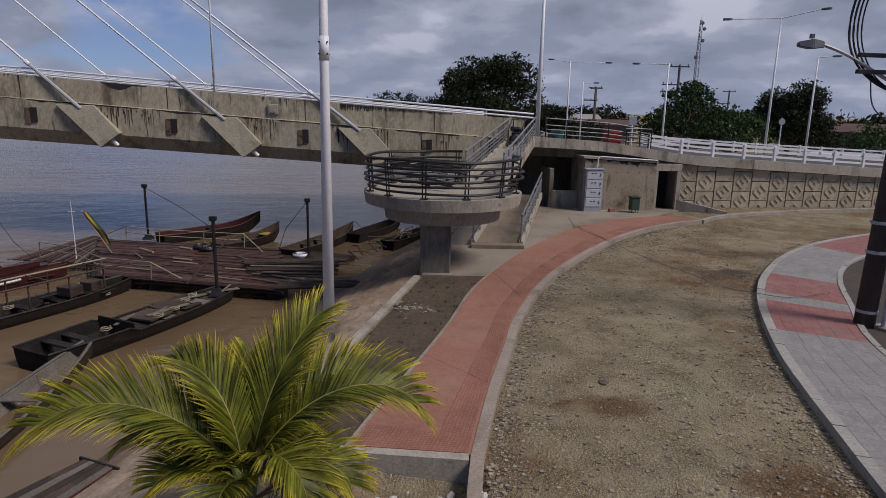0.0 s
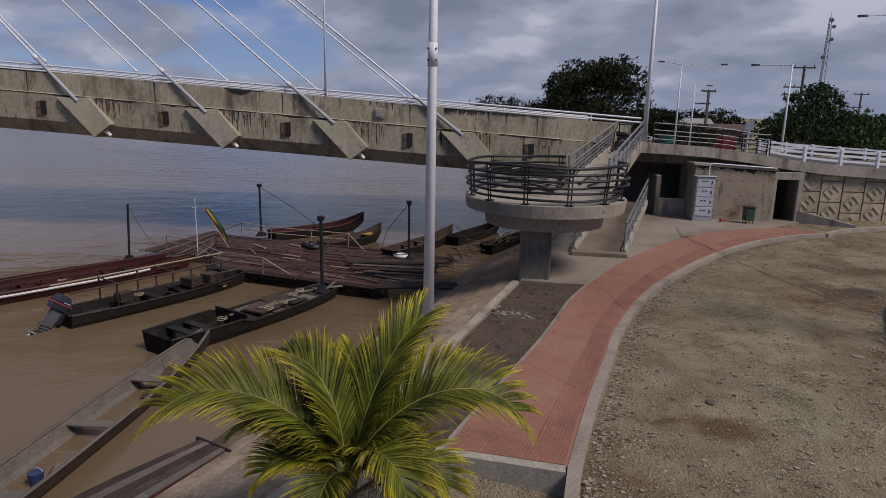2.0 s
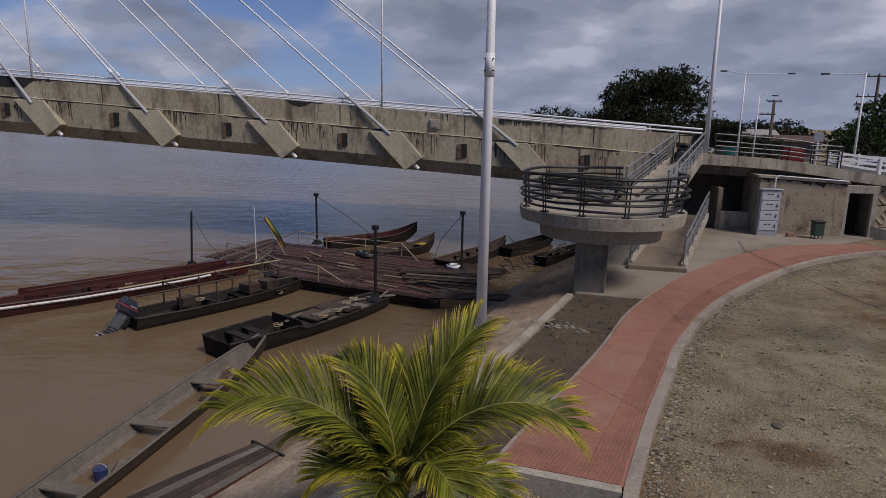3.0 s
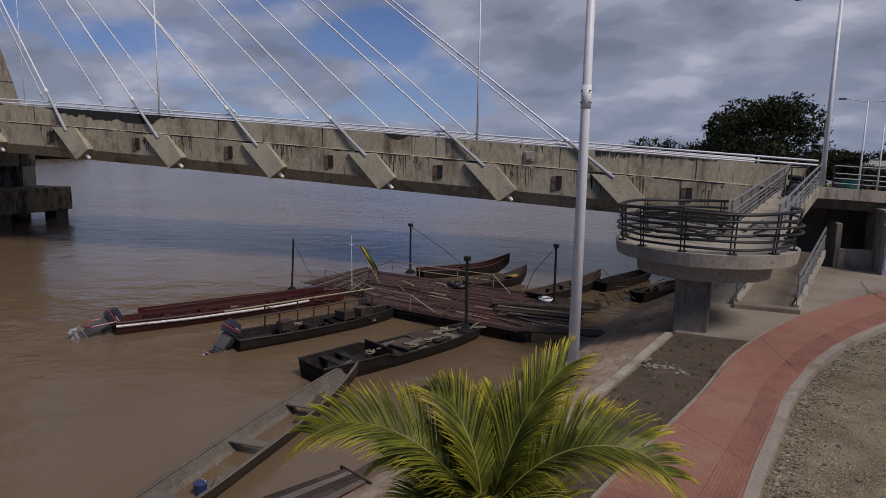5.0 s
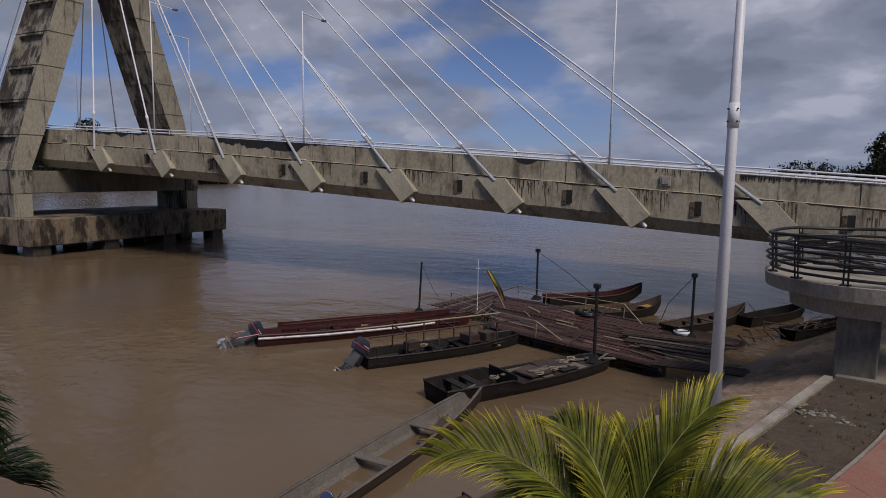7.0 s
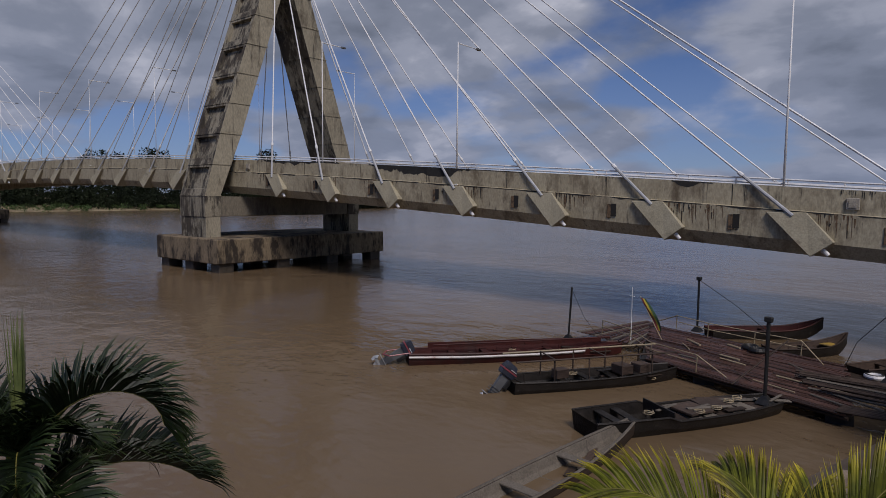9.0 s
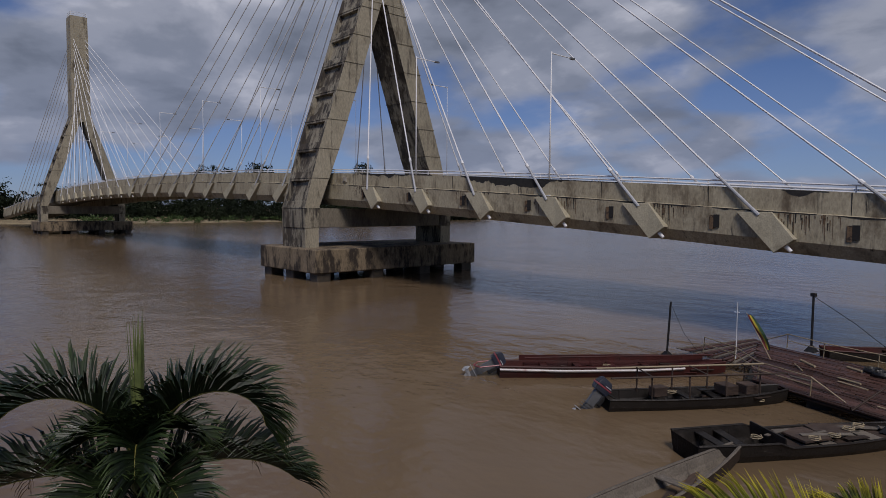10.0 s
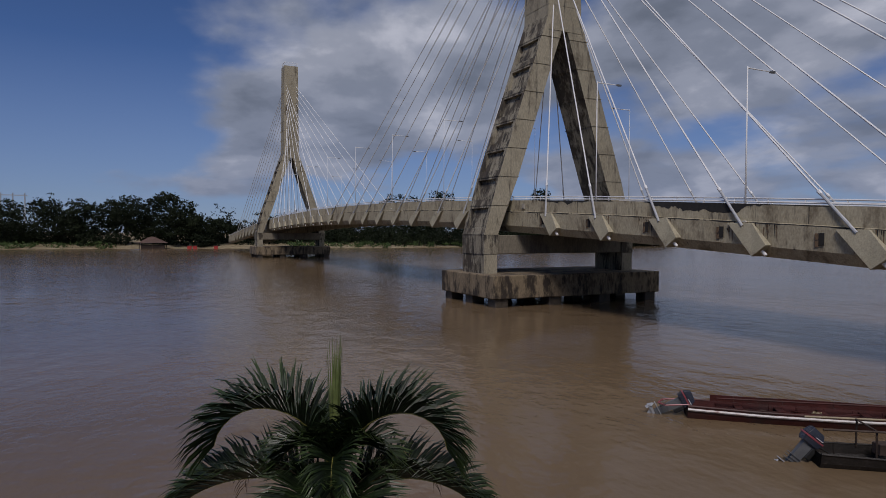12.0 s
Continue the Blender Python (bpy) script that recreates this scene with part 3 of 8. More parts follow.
def build_pylon(u):
    """Slab-like columns on a pile cap, inclined legs that meet above the road, one shaft on top."""
    vc = PYL_V
    half = 8.12
    s = soffit(u)
    zk = s - 0.3                                # where the columns turn into legs
    rect = lambda cu, cv, a, b, z: [(cu - a, cv - b, z), (cu + a, cv - b, z), (cu + a, cv + b, z), (cu - a, cv + b, z)]
    bm = quad_box(bmesh.new(), rect(u, vc, 2.05, 1.95, APEX + 0.2), rect(u, vc, 1.9, 1.75, TOP))
    pyl = part("pylon", bm, M["pylon"], bridge, "A-shaped concrete pylon with dark rain streaks")
    for k in range(1, 10):
        z = APEX + 0.2 + (TOP - APEX - 0.2) * k / 10
        part("pour_joint", box(bmesh.new(), (u, vc, z), (4.14 - 0.03 * k, 3.94 - 0.04 * k, 0.07)), M["pylon"], pyl)
    for sg in (-1, 1):
        v = vc + sg * half
        bm = quad_box(bmesh.new(), rect(u, v, 2.05, 0.68, 1.28), rect(u, v, 2.05, 0.68, zk))
        col = part("column", bm, M["pylon"], pyl)
        col.data.materials.append(M["pylon_stained_shaded"])
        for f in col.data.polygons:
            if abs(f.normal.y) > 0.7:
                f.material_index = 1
        # the leg: one shell in lifts, hollowed along its outer face between horizontal bars
        lifts = 8
        bm = bmesh.new()
        rings = []
        for i in range(lifts):
            for e, deep, fat in ((0.0, 0.0, 0.05), (0.02, 0.0, 0.05), (0.021, 0.0, 0.0), (0.22, 0.0, 0.0), (0.24, 0.38, 0.0), (0.9, 0.38, 0.0), (0.92, 0.0, 0.0), (0.999, 0.0, 0.0)):
                f = (i + e) / lifts
                zc = zk + (APEX + 2.2 - zk) * f
                cv = v + (vc + sg * 0.68 - v) * f
                aa, bb = 2.05 - 0.04 * f + fat, 0.74 + 0.30 * min(1.0, f * 4) + fat
                if i == lifts - 1:
                    deep = 0.0
                o, q = cv + sg * bb, cv + sg * (bb - deep)
                rings.append([bm.verts.new(p) for p in ((u - aa, cv - sg * bb, zc), (u + aa, cv - sg * bb, zc), (u + aa, o, zc), (u + aa - 0.42, o, zc), (u + aa - 0.45, q, zc), (u - aa + 0.45, q, zc), (u - aa + 0.42, o, zc), (u - aa, o, zc))])
        for r, r2 in zip(rings, rings[1:]):
            for j in range(8):
                fc = bm.faces.new((r[j], r[(j + 1) % 8], r2[(j + 1) % 8], r2[j]))
                # inner face (j 0) looks down; the darker copy paints its shade
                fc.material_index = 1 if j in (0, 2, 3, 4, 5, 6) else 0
        bm.faces.new(rings[0])
        bm.faces.new(rings[-1][::-1])
        leg = part("leg", bm, M["pylon"], pyl)
        leg.data.materials.append(M["pylon_stained_shaded"])
    bm = bmesh.new()
    for a, b in (((u - 1.75, vc - 1.6), (u + 1.75, vc - 1.6)), ((u + 1.75, vc - 1.6), (u + 1.75, vc + 1.6)), ((u + 1.75, vc + 1.6), (u - 1.75, vc + 1.6)), ((u - 1.75, vc + 1.6), (u - 1.75, vc - 1.6))):
        for z in (TOP + 0.45, TOP + 0.9):
            rod(bm, (*a, z), (*b, z), 0.04, n=5)
        rod(bm, (*a, TOP), (*a, TOP + 0.9), 0.04, n=5)
    part("guard_rail", bm, M["white_paint"], pyl)
    bm = box(bmesh.new(), (u, vc, 0.5 * (3.1 + s - 0.35)), (3.9, 2 * half - 1.4, s - 3.45), bev=0.04)
    # the deck's shadow on the beam is in this dark concrete
    part("cross_beam", bm, M["concrete_dark"], pyl)
    for sg in (-1, 1):
        part("beam_end", box(bmesh.new(), (u, vc + sg * half, 0.5 * (3.1 + s - 0.35)), (4.18, 1.5, s - 3.4), bev=0.03), M["pylon_stained_shaded"], pyl)
    bm = box(bmesh.new(), (u, vc, 0.28), (10.2, 19.2, 2.06), bev=0.08)
    part("pile_cap", bm, M["cap"], pyl, "water-stained pile cap")
    for du in (-4.2, 0.0, 4.2):
        for k in range(4):
            bm = box(bmesh.new(), (u + du, vc + (k - 1.5) * 5.75, -3.2), (1.3, 1.35, 5.5), bev=0.05)
            part("foundation_shaft", bm, M["wet_shaded_pier"], pyl)


# wet shafts, darkened further for the shadow below the cap
M["wet_shaded_pier"] = material("wet_shaded_pier_concrete", (0.035, 0.028, 0.02), (0.075, 0.06, 0.043), 0.9, 0.6, 0.4, 9, c3=(0.015, 0.012, 0.01), c3_amt=(0.48, 0.62), stain_scale=1.0)
M["cap"] = material("waterline_concrete", (0.145, 0.11, 0.066), (0.245, 0.19, 0.12), 0.7, 0.85, 0.4, 8, c3=(0.03, 0.022, 0.015), c3_amt=(0.46, 0.58), stain_scale=1.1, stretch=(1, 1, 0.35))
build_pylon(PYL_U)
build_pylon(PYL_U - SPAN)

M["anchor"] = material("anchor_concrete", (0.30, 0.27, 0.185), (0.40, 0.36, 0.255), 0.9, 0.85, 0.25, 14, c3=(0.15, 0.125, 0.085), c3_amt=(0.55, 0.72), stain_scale=1.2)
M["rust_stain"] = material("rusty_stain", (0.09, 0.055, 0.03), (0.19, 0.125, 0.07), 5, 0.9, 0.3, 25, c3=(0.03, 0.022, 0.017), c3_amt=(0.5, 0.6), stain_scale=4)
# stay cables and their anchor blocks
for pu in (PYL_U, PYL_U - SPAN):
    for sg in (-1, 1):
        for i in range(9 if not (pu == PYL_U and sg == 1) else 8):
            if pu == PYL_U and sg == 1:
                u = 6.4 * i - 0.1
            elif sg == 1:
                u = pu + 7.45 + SP * i * 0.93
            else:
                u = pu - 7.45 - SP * i * 0.93
            zt = 27.4 + i * 2.35 - 0.18 * max(0, i - 4) ** 2
            for side in (0, 1):
                v = -0.12 if side == 0 else DW + 0.12
                if pu == PYL_U and sg == 1:
                    u = 6.4 * i - (0.1 if side == 0 else 1.37)
                vt = PYL_V + (-1.2 if side == 0 else 1.2)
                s0 = soffit(u)
                a = Vector((u, v, s0 + 1.9))
                b = Vector((pu + sg * 1.85, vt, zt))
                d = (b - a).normalized()
                cable = part("cable", rod(bmesh.new(), a, b, 0.055, n=6), M["white_paint"], bridge, "white-sheathed stay cable")
                part("sleeve", rod(bmesh.new(), a - d * 0.3, a + d * 2.6, 0.09, 0.08, n=8), M["steel_grey"], cable)
                part("collar", rod(bmesh.new(), a + d * 2.55, a + d * 2.8, 0.105, n=8), M["white_paint"], cable)
                bm = bmesh.new()
                vo = -0.55 if side == 0 else DW + 0.55
                vi = 0.5 if side == 0 else DW - 0.5
                uu = u + sg * 0.35
                so = -1 if side == 0 else 1
                v0 = 0.0 if side == 0 else DW
                # a wedge that starts flush with the beam and stands proud at its foot
                prof = [(uu - sg * 1.2, s0 + 1.86, 0.16), (uu + sg * 0.42, s0 + 1.86, 0.12), (uu + sg * 1.56, s0 + 0.60, 0.42), (uu + sg * 0.70, s0 - 0.06, 0.46)]
                quad_box(bm, [(p[0], v0 + so * p[2], p[1]) for p in prof], [(p[0], vi, p[1]) for p in prof])
                bmesh.ops.bevel(bm, geom=list(bm.edges), offset=0.02, segments=1, affect="EDGES")
                blk = part("anchor_block", bm, M["anchor"], bridge, "smooth ochre-grey concrete cable anchor block")
                if side == 0:
                    vm = -0.1
                    part("anchor_cap", rod(bmesh.new(), (uu + sg * 1.1, vm, s0 + 0.26), (uu + sg * 1.36, vm, s0 + 0.02), 0.11, 0.09, n=10), M["white_paint"], blk, "white steel anchor cap")

# black mould over one stretch of the parapet
M["mould"] = material("black_mould", (0.012, 0.012, 0.011), (0.03, 0.028, 0.025), 3, 0.9, 0.3, 12)
for ua, ub, dp in ((11.2, 24.5, 0.5), (-1.5, 8.0, 0.18), (33.0, 35.0, 0.2)):
    bm = bmesh.new()
    top_, low_ = [], []
    for u in np.linspace(ua, ub, int((ub - ua) * 7)):
        s0 = soffit(u)
        f = (u - ua) / (ub - ua)
        dd = max(0.04, dp * math.sin(math.pi * min(1, f * 1.3 + 0.05)) * (1.1 + 1.4 * noise.noise((u * 0.9, 0, ua)) + 0.7 * noise.noise((u * 3.7, 5, 0))))
        top_.append(bm.verts.new((u, 0.133, s0 + 2.998)))
        low_.append(bm.verts.new((u, 0.128, s0 + 2.998 - min(0.85, dd))))
    for i in range(len(top_) - 1):
        bm.faces.new((top_[i], top_[i + 1], low_[i + 1], low_[i]))
    part("mould_patch", bm, M["mould"], bridge, "black mould running down the parapet")

# dirt and the ledge's shadow, painted as one black line under the parapet
for side in (0, 1):
    bm = bmesh.new()
    vv = -0.006 if side == 0 else DW + 0.006
    prev = None
    for u in np.arange(-60.0, U_END - 0.2, 0.22):
        s0 = soffit(u)
        w = 0.02 + 0.10 * max(0.0, noise.noise((u * 0.7, 2, side)) + 0.25) + 0.12 * max(0.0, noise.noise((u * 3.1, 7, side)) - 0.1)
        cur = (bm.verts.new((u, vv, s0 + 1.946)), bm.verts.new((u, vv, s0 + 1.946 - w)))
        if prev and w > 0.025:
            bm.faces.new((prev[0], cur[0], cur[1], prev[1]))
        prev = cur
    part("dirt_line", bm, M["mould"], bridge, "black line of dirt and shade below the parapet ledge")
# short black runs hanging from the parapet's top edge
rng = random.Random(77)
bm = bmesh.new()
for k in range(900):
    u = rng.uniform(-6, U_END - 1)
    if noise.noise((u * 0.35, 9, 1)) < 0.12:
        continue
    s0 = soffit(u)
    w, h = rng.uniform(0.005, 0.022), 0.03 + 0.4 * rng.random() ** 3
    q = [bm.verts.new((u + du, 0.129 - 0.02 * f, s0 + 2.99 - h * f)) for du, f in ((-w, 0), (w, 0), (w * 0.5, 1), (-w * 0.4, 1))]
    bm.faces.new(q)
for k in range(420):
    u = 44.0 + 5.6 * rng.random() ** 1.4
    s0 = soffit(u)
    w, h = rng.uniform(0.006, 0.028), 0.03 + 0.36 * rng.random() ** 2 * max(0.15, 1 - (u - 44) / 6)
    bm.faces.new([bm.verts.new((u + du, 0.128 - 0.02 * f, s0 + 2.99 - h * f)) for du, f in ((-w, 0), (w, 0), (w * 0.5, 1), (-w * 0.4, 1))])
tagged(part("drip_stain", bm, M["mould"], bridge), "black drip stains", kind="stuff")

# rusty and black runs down the face of the beam, thin joints in the parapet
rng = random.Random(91)
runs = {"rust_stain": bmesh.new(), "mould": bmesh.new()}
for k in range(620):
    u = rng.uniform(-4, U_END - 0.5)
    if noise.noise((u * 0.28, 3, 2)) < 0.02:
        continue
    s0 = soffit(u)
    w, h, z0 = rng.uniform(0.012, 0.05), 0.12 + 1.1 * rng.random() ** 2, 1.94 - 0.5 * rng.random() ** 4
    h = min(h, z0 - 0.66)
    face = lambda z: -0.006 + 0.05 * (1.95 - z) / 1.33
    bm = runs["mould" if rng.random() < 0.3 else "rust_stain"]
    bm.faces.new([bm.verts.new((u + du, face(z0 - h * f), s0 + z0 - h * f)) for du, f in ((-w, 0), (w, 0), (w * 0.45, 1), (-w * 0.3, 1))])
for key, bm in runs.items():
    tagged(part("run_stain", bm, M[key], bridge), "rust-brown and black runs down the beam", kind="stuff")
for u in np.arange(-2.5, U_END - 1, 6.4):
    part("joint", box(bmesh.new(), (float(u), 0.128, soffit(u) + 2.49), (0.035, 0.02, 1.0)), M["mould"], bridge)

# drain niches in the edge beam, with their dark frames; black paints the shaded inside
for k in range(-2, 7):
    u = 36.03 - 6.14 * k
    if abs(u - PYL_U) < 4:
        continue
    nic = part("drain_niche", box(bmesh.new(), (u + 0.12, -0.004, soffit(u) + 1.25), (0.30, 0.04, 0.66), bev=0.01), M["black"], bridge, "dark drain niche with rusty streaks")
    part("rusty_edge", box(bmesh.new(), (u - 0.13, -0.002, soffit(u) + 1.2), (0.22, 0.03, 0.72), bev=0.01), M["rust_stain"], nic, "rusty brown stained edge")
for k in (-0.7, 5.95):
    u = SP * k + 0.9
    bm = box(bmesh.new(), (u, 0.06, soffit(u) + 2.42), (0.5, 0.1, 0.5), bev=0.02)
    box(bm, (u, 0.0, soffit(u) + 2.42), (0.3, 0.06, 0.3))
    part("junction_plate", bm, M["concrete_clean"], bridge)
for side in (0, 1):
    v = 0.27 if side == 0 else DW - 0.27
    proto = None
    for u in np.arange(-118, U_END, 2.2):
        z = soffit(u)
        if proto is None:
            proto = mesh_of(rod(bmesh.new(), (0, 0, 2.98), (0, 0, 3.32), 0.035, n=6), "rail_post", M["white_paint"])
        ob = new("rail_post", proto)
        ob.parent = bridge
        ob.location = (float(u), v, z)


def lamp_head(bm, p, d, s=1.0):
    """A flat luminaire whose arm arrives at p along d."""
    d = Vector(d).normalized()
    x = d
    y = Vector((0, 0, 1)).cross(x).normalized()
    z = x.cross(y)
    low, high = [], []
    for f, w in ((0, 0.07), (0.18, 0.14), (0.45, 0.15), (0.62, 0.09)):
        low.append(p + x * f * s - y * w * s - z * 0.05 * s)
        high.append((f, w))
    ring = [p + (x * f + y * w * sg) * s for f, w, sg in ((0, 0.06, -1), (0.18, 0.14, -1), (0.5, 0.14, -1), (0.64, 0.07, -1), (0.64, 0.07, 1), (0.5, 0.14, 1), (0.18, 0.14, 1), (0, 0.06, 1))]
    quad_box(bm, [q - z * 0.07 * s for q in ring], [q + z * 0.07 * s for q in ring])


def lamp_post(m, h, arms, r=0.11, label="white tapered steel lamp post with a flat luminaire", collar=None, group=""):
    t = thing("lamp_post", label, "lamp post", m, group)
    part("pole", rod(bmesh.new(), (0, 0, 0), (0, 0, h), r, r * 0.5, 14), M["white_paint"], t, smooth=True)
    part("base_plate", box(bmesh.new(), (0, 0, 0.02), (0.4, 0.4, 0.04)), M["white_paint"], t)
    if collar:
        c = part("collar", rod(bmesh.new(), (0, 0, collar - 0.24), (0, 0, collar + 0.24), r * 0.82, r * 0.79, 14), M["white_paint"], t, smooth=True)
        for dz in (-0.12, 0.12):
            for k in range(4):
                a = math.pi / 4 + k * math.pi / 2
                part("bolt", rod(bmesh.new(), (math.cos(a) * r * 0.7, math.sin(a) * r * 0.7, collar + dz), (math.cos(a) * r * 1.02, math.sin(a) * r * 1.02, collar + dz), 0.016, n=6), M["dark_metal"], c)
    for ax, ay, rise in arms:
        d = Vector((ax, ay, rise))
        a = Vector((0, 0, h - 0.1))
        arm = part("arm", rod(bmesh.new(), a, a + d, 0.045, 0.03, 8), M["white_paint"], t)
        bm = bmesh.new()
        lamp_head(bm, a + d, (ax, ay, rise * 0.3), 0.75 if r < 0.1 else 1.0)
        part("luminaire", bm, M["grey_metal"], arm, "grey luminaire")
    return t


M["grey_metal"] = material("grey_cast_metal", (0.10, 0.105, 0.11), (0.16, 0.165, 0.17), 4, 0.5, 0.05, 30, metal=0.4)
M["galv"] = material("galvanised_steel", (0.34, 0.35, 0.36), (0.45, 0.46, 0.47), 5, 0.5, 0.05, 40, metal=0.5)
for u, lh in ((SP * 0.72 + 1.2, 10.2), (19.2, 9.0), (SP * 5.68, 10.4)):
    p = bw(u, 0.2, soffit(u) + 1.95)
    n = bw(u, 1.2, 0) - bw(u, 0.2, 0)
    lamp_post(Matrix.Translation(p), lh, [(n.x * 1.9, n.y * 1.9, 0.0)], 0.06, "slim white lamp post on the bridge parapet", group="bridge lamp posts")
for u in (-20.5, -36.5, -52.5, -68.5, -84.5, -100.5):
    for v in (0.25, DW - 0.25):
        sg = 1 if v < 5 else -1
        p = bw(u, v, soffit(u) + 2.2)
        n = (bw(u, 1.2, 0) - bw(u, 0.2, 0)) * sg
        lamp_post(Matrix.Translation(p), 10.2, [(n.x * 1.9, n.y * 1.9, 0.0)], 0.038, "slim white lamp post on the bridge parapet", group="bridge lamp posts")
for u in (-4.0,):
    p = bw(u, DW - 0.25, soffit(u) + 2.2)
    n = (bw(u, 1.2, 0) - bw(u, 0.2, 0)) * -1
    lamp_post(Matrix.Translation(p), 10.2, [(n.x * 1.9, n.y * 1.9, 0.0)], 0.038, "slim white lamp post on the bridge parapet", group="bridge lamp posts")

# ---- round platform and ramps at the bridge's end ----
PC = Vector((0.05, 20.3, 0))
PF = 2.45
plat = thing("viewing_platform", "round grey concrete viewing platform with bent dark railings", "platform", Matrix.Translation(PC))


def disc(bm, r0, r1, z0, z1, n=48):
    a = [(r0 * math.cos(t), r0 * math.sin(t), z0) for t in np.linspace(0, 2 * math.pi, n, endpoint=False)]
    b = [(r1 * math.cos(t), r1 * math.sin(t), z1) for t in np.linspace(0, 2 * math.pi, n, endpoint=False)]
    return quad_box(bm, a, b)


part("slab", disc(bmesh.new(), 2.5, 2.55, PF - 0.36, PF), M["platform"], plat)
part("drum", disc(bmesh.new(), 1.86, 1.92, PF - 0.86, PF - 0.362), M["platform"], plat)
# column's shaded face put in as a darker concrete
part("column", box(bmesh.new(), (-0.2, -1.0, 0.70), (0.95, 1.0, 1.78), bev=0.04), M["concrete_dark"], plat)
rng = random.Random(11)
GAP = (math.radians(18), math.radians(72))       # the ramp's opening in the railing
for k in range(11):
    t = math.radians(78 + k * 29.8)
    r = 2.38
    lean = rng.uniform(0.02, 0.14)
    bm = bmesh.new()
    for o in (-0.05, 0.05):
        q = Vector((math.cos(t + o / r), math.sin(t + o / r), 0))
        rod(bm, q * r + Vector((0, 0, PF)), q * (r + lean) + Vector((0, 0, PF + 1.08)), 0.022, n=6)
    box(bm, (r * math.cos(t), r * math.sin(t), PF + 0.02), (0.2, 0.2, 0.04), math.degrees(t))
    part("post", bm, M["dark_metal"], plat)
for i, z in enumerate((0.16, 0.34, 0.52, 0.70, 0.88, 1.08)):
    pts = []
    for t in np.linspace(math.radians(74), math.radians(380), 60):
        w = 0.05 * noise.noise((math.cos(t) * 1.5, math.sin(t) * 1.5, i * 3.1)) + (0.10 if i in (1, 2) else 0.0) * max(0, math.cos(t - math.radians(195))) ** 4
        rr = 2.38 + 0.09 * z + w + (0.16 * math.sin(t * 3 + i) if i in (2, 3) and t > 5.2 else 0)
        dz = 0.05 * noise.noise((math.cos(t) * 1.2, math.sin(t) * 1.2, i * 5.7 + 9))
        pts.append((rr * math.cos(t), rr * math.sin(t), PF + z + dz))
    part("rail", tube(bmesh.new(), pts, 0.038 if i < 5 else 0.046, 8), M["dark_metal"], plat, "bent dark steel rail")
# loose rails heaped on the floor of the platform
for k in range(16):
    a = rng.uniform(2.4, 4.0)
    c = Vector((rng.uniform(-1.1, 0.7), rng.uniform(-0.3, 1.3), PF + 0.06 + 0.05 * k))
    d = Vector((math.cos(a), math.sin(a), rng.uniform(-0.06, 0.12))) * rng.uniform(0.5, 0.9)
    part("loose_rail", tube(bmesh.new(), [c - d, c + Vector((0, 0, 0.05)), c + d], 0.03, 6), M["dark_metal"], plat)


def ramp(name, label, a0, a1, z0, z1, thick, solid, mat):
    """a0: the two corners at the low end, a1: those at the high end (left, right)."""
    t = thing(name, label, "ramp", Matrix.Translation((*a0[0], z0)))
    o = Vector((*a0[0], z0))
    L0, R0 = Vector((*a0[0], z0)) - o, Vector((*a0[1], z0)) - o
    L1, R1 = Vector((*a1[0], z1)) - o, Vector((*a1[1], z1)) - o
    down = Vector((0, 0, thick))
    if solid:
        low = [Vector((p.x, p.y, -z0 - 0.1)) for p in (L0, R0, R1, L1)]
    else:
        low = [p - down for p in (L0, R0, R1, L1)]
    part("slab", quad_box(bmesh.new(), low, [L0, R0, R1, L1]), M[mat], t)
    for nm, p, q, sg in (("kerb", L0, L1, -1), ("kerb", R0, R1, 1)):
        d = (q - p).normalized()
        s = Vector((d.y, -d.x, 0)).normalized() * sg
        c = part(nm, quad_box(bmesh.new(), [p + s * 0.003 - down * 0.8, p + s * 0.16 - down * 0.8, q + s * 0.16 - down * 0.8, q + s * 0.003 - down * 0.8],
                              [p + s * 0.003 + Vector((0, 0, 0.14)), p + s * 0.16 + Vector((0, 0, 0.14)), q + s * 0.16 + Vector((0, 0, 0.14)), q + s * 0.003 + Vector((0, 0, 0.14))]), M["concrete"], t)
    for p, q, sg in ((L0, L1, -1), (R0, R1, 1)):
        d = (q - p).normalized()
        s = Vector((d.y, -d.x, 0)).normalized() * sg * 0.08
        n = int((q - p).length / 1.3)
        for k in range(n + 1):
            b = p.lerp(q, k / n) + s + Vector((0, 0, 0.13))
            bm = bmesh.new()
            for off in (-0.05, 0.05):
                rod(bm, b + d * off, b + d * off + Vector((0, 0, 0.98)), 0.02, n=6)
            part("post", bm, M["rail_grey"], t)
        for z in (0.3, 0.46, 0.62, 0.78, 1.11):
            part("rail", tube(bmesh.new(), [p + s + Vector((0, 0, z)), p.lerp(q, 0.5) + s + Vector((0, 0, z)), q + s + Vector((0, 0, z))], 0.024 if z < 0.7 else 0.042, 6), M["rail_grey"] if z < 0.7 else M["rail_light"], t)
    return t


M["rail_light"] = material("weathered_light_rail", (0.15, 0.15, 0.15), (0.24, 0.24, 0.24), 3, 0.45, 0.08, 40, metal=0.3, c3=(0.12, 0.11, 0.10), c3_amt=(0.55, 0.75))
M["rail_grey"] = material("grey_railing_paint", (0.10, 0.105, 0.11), (0.19, 0.195, 0.2), 3, 0.5, 0.08, 40, metal=0.2, c3=(0.30, 0.30, 0.30), c3_amt=(0.55, 0.8))
ramp("upper_ramp", "concrete pedestrian ramp with grey steel railings up to the bridge", ((0.92, 22.65), (2.05, 21.75)), ((3.75, 33.9), (4.80, 33.65)), PF, 3.6, 0.35, False, "concrete_clean")
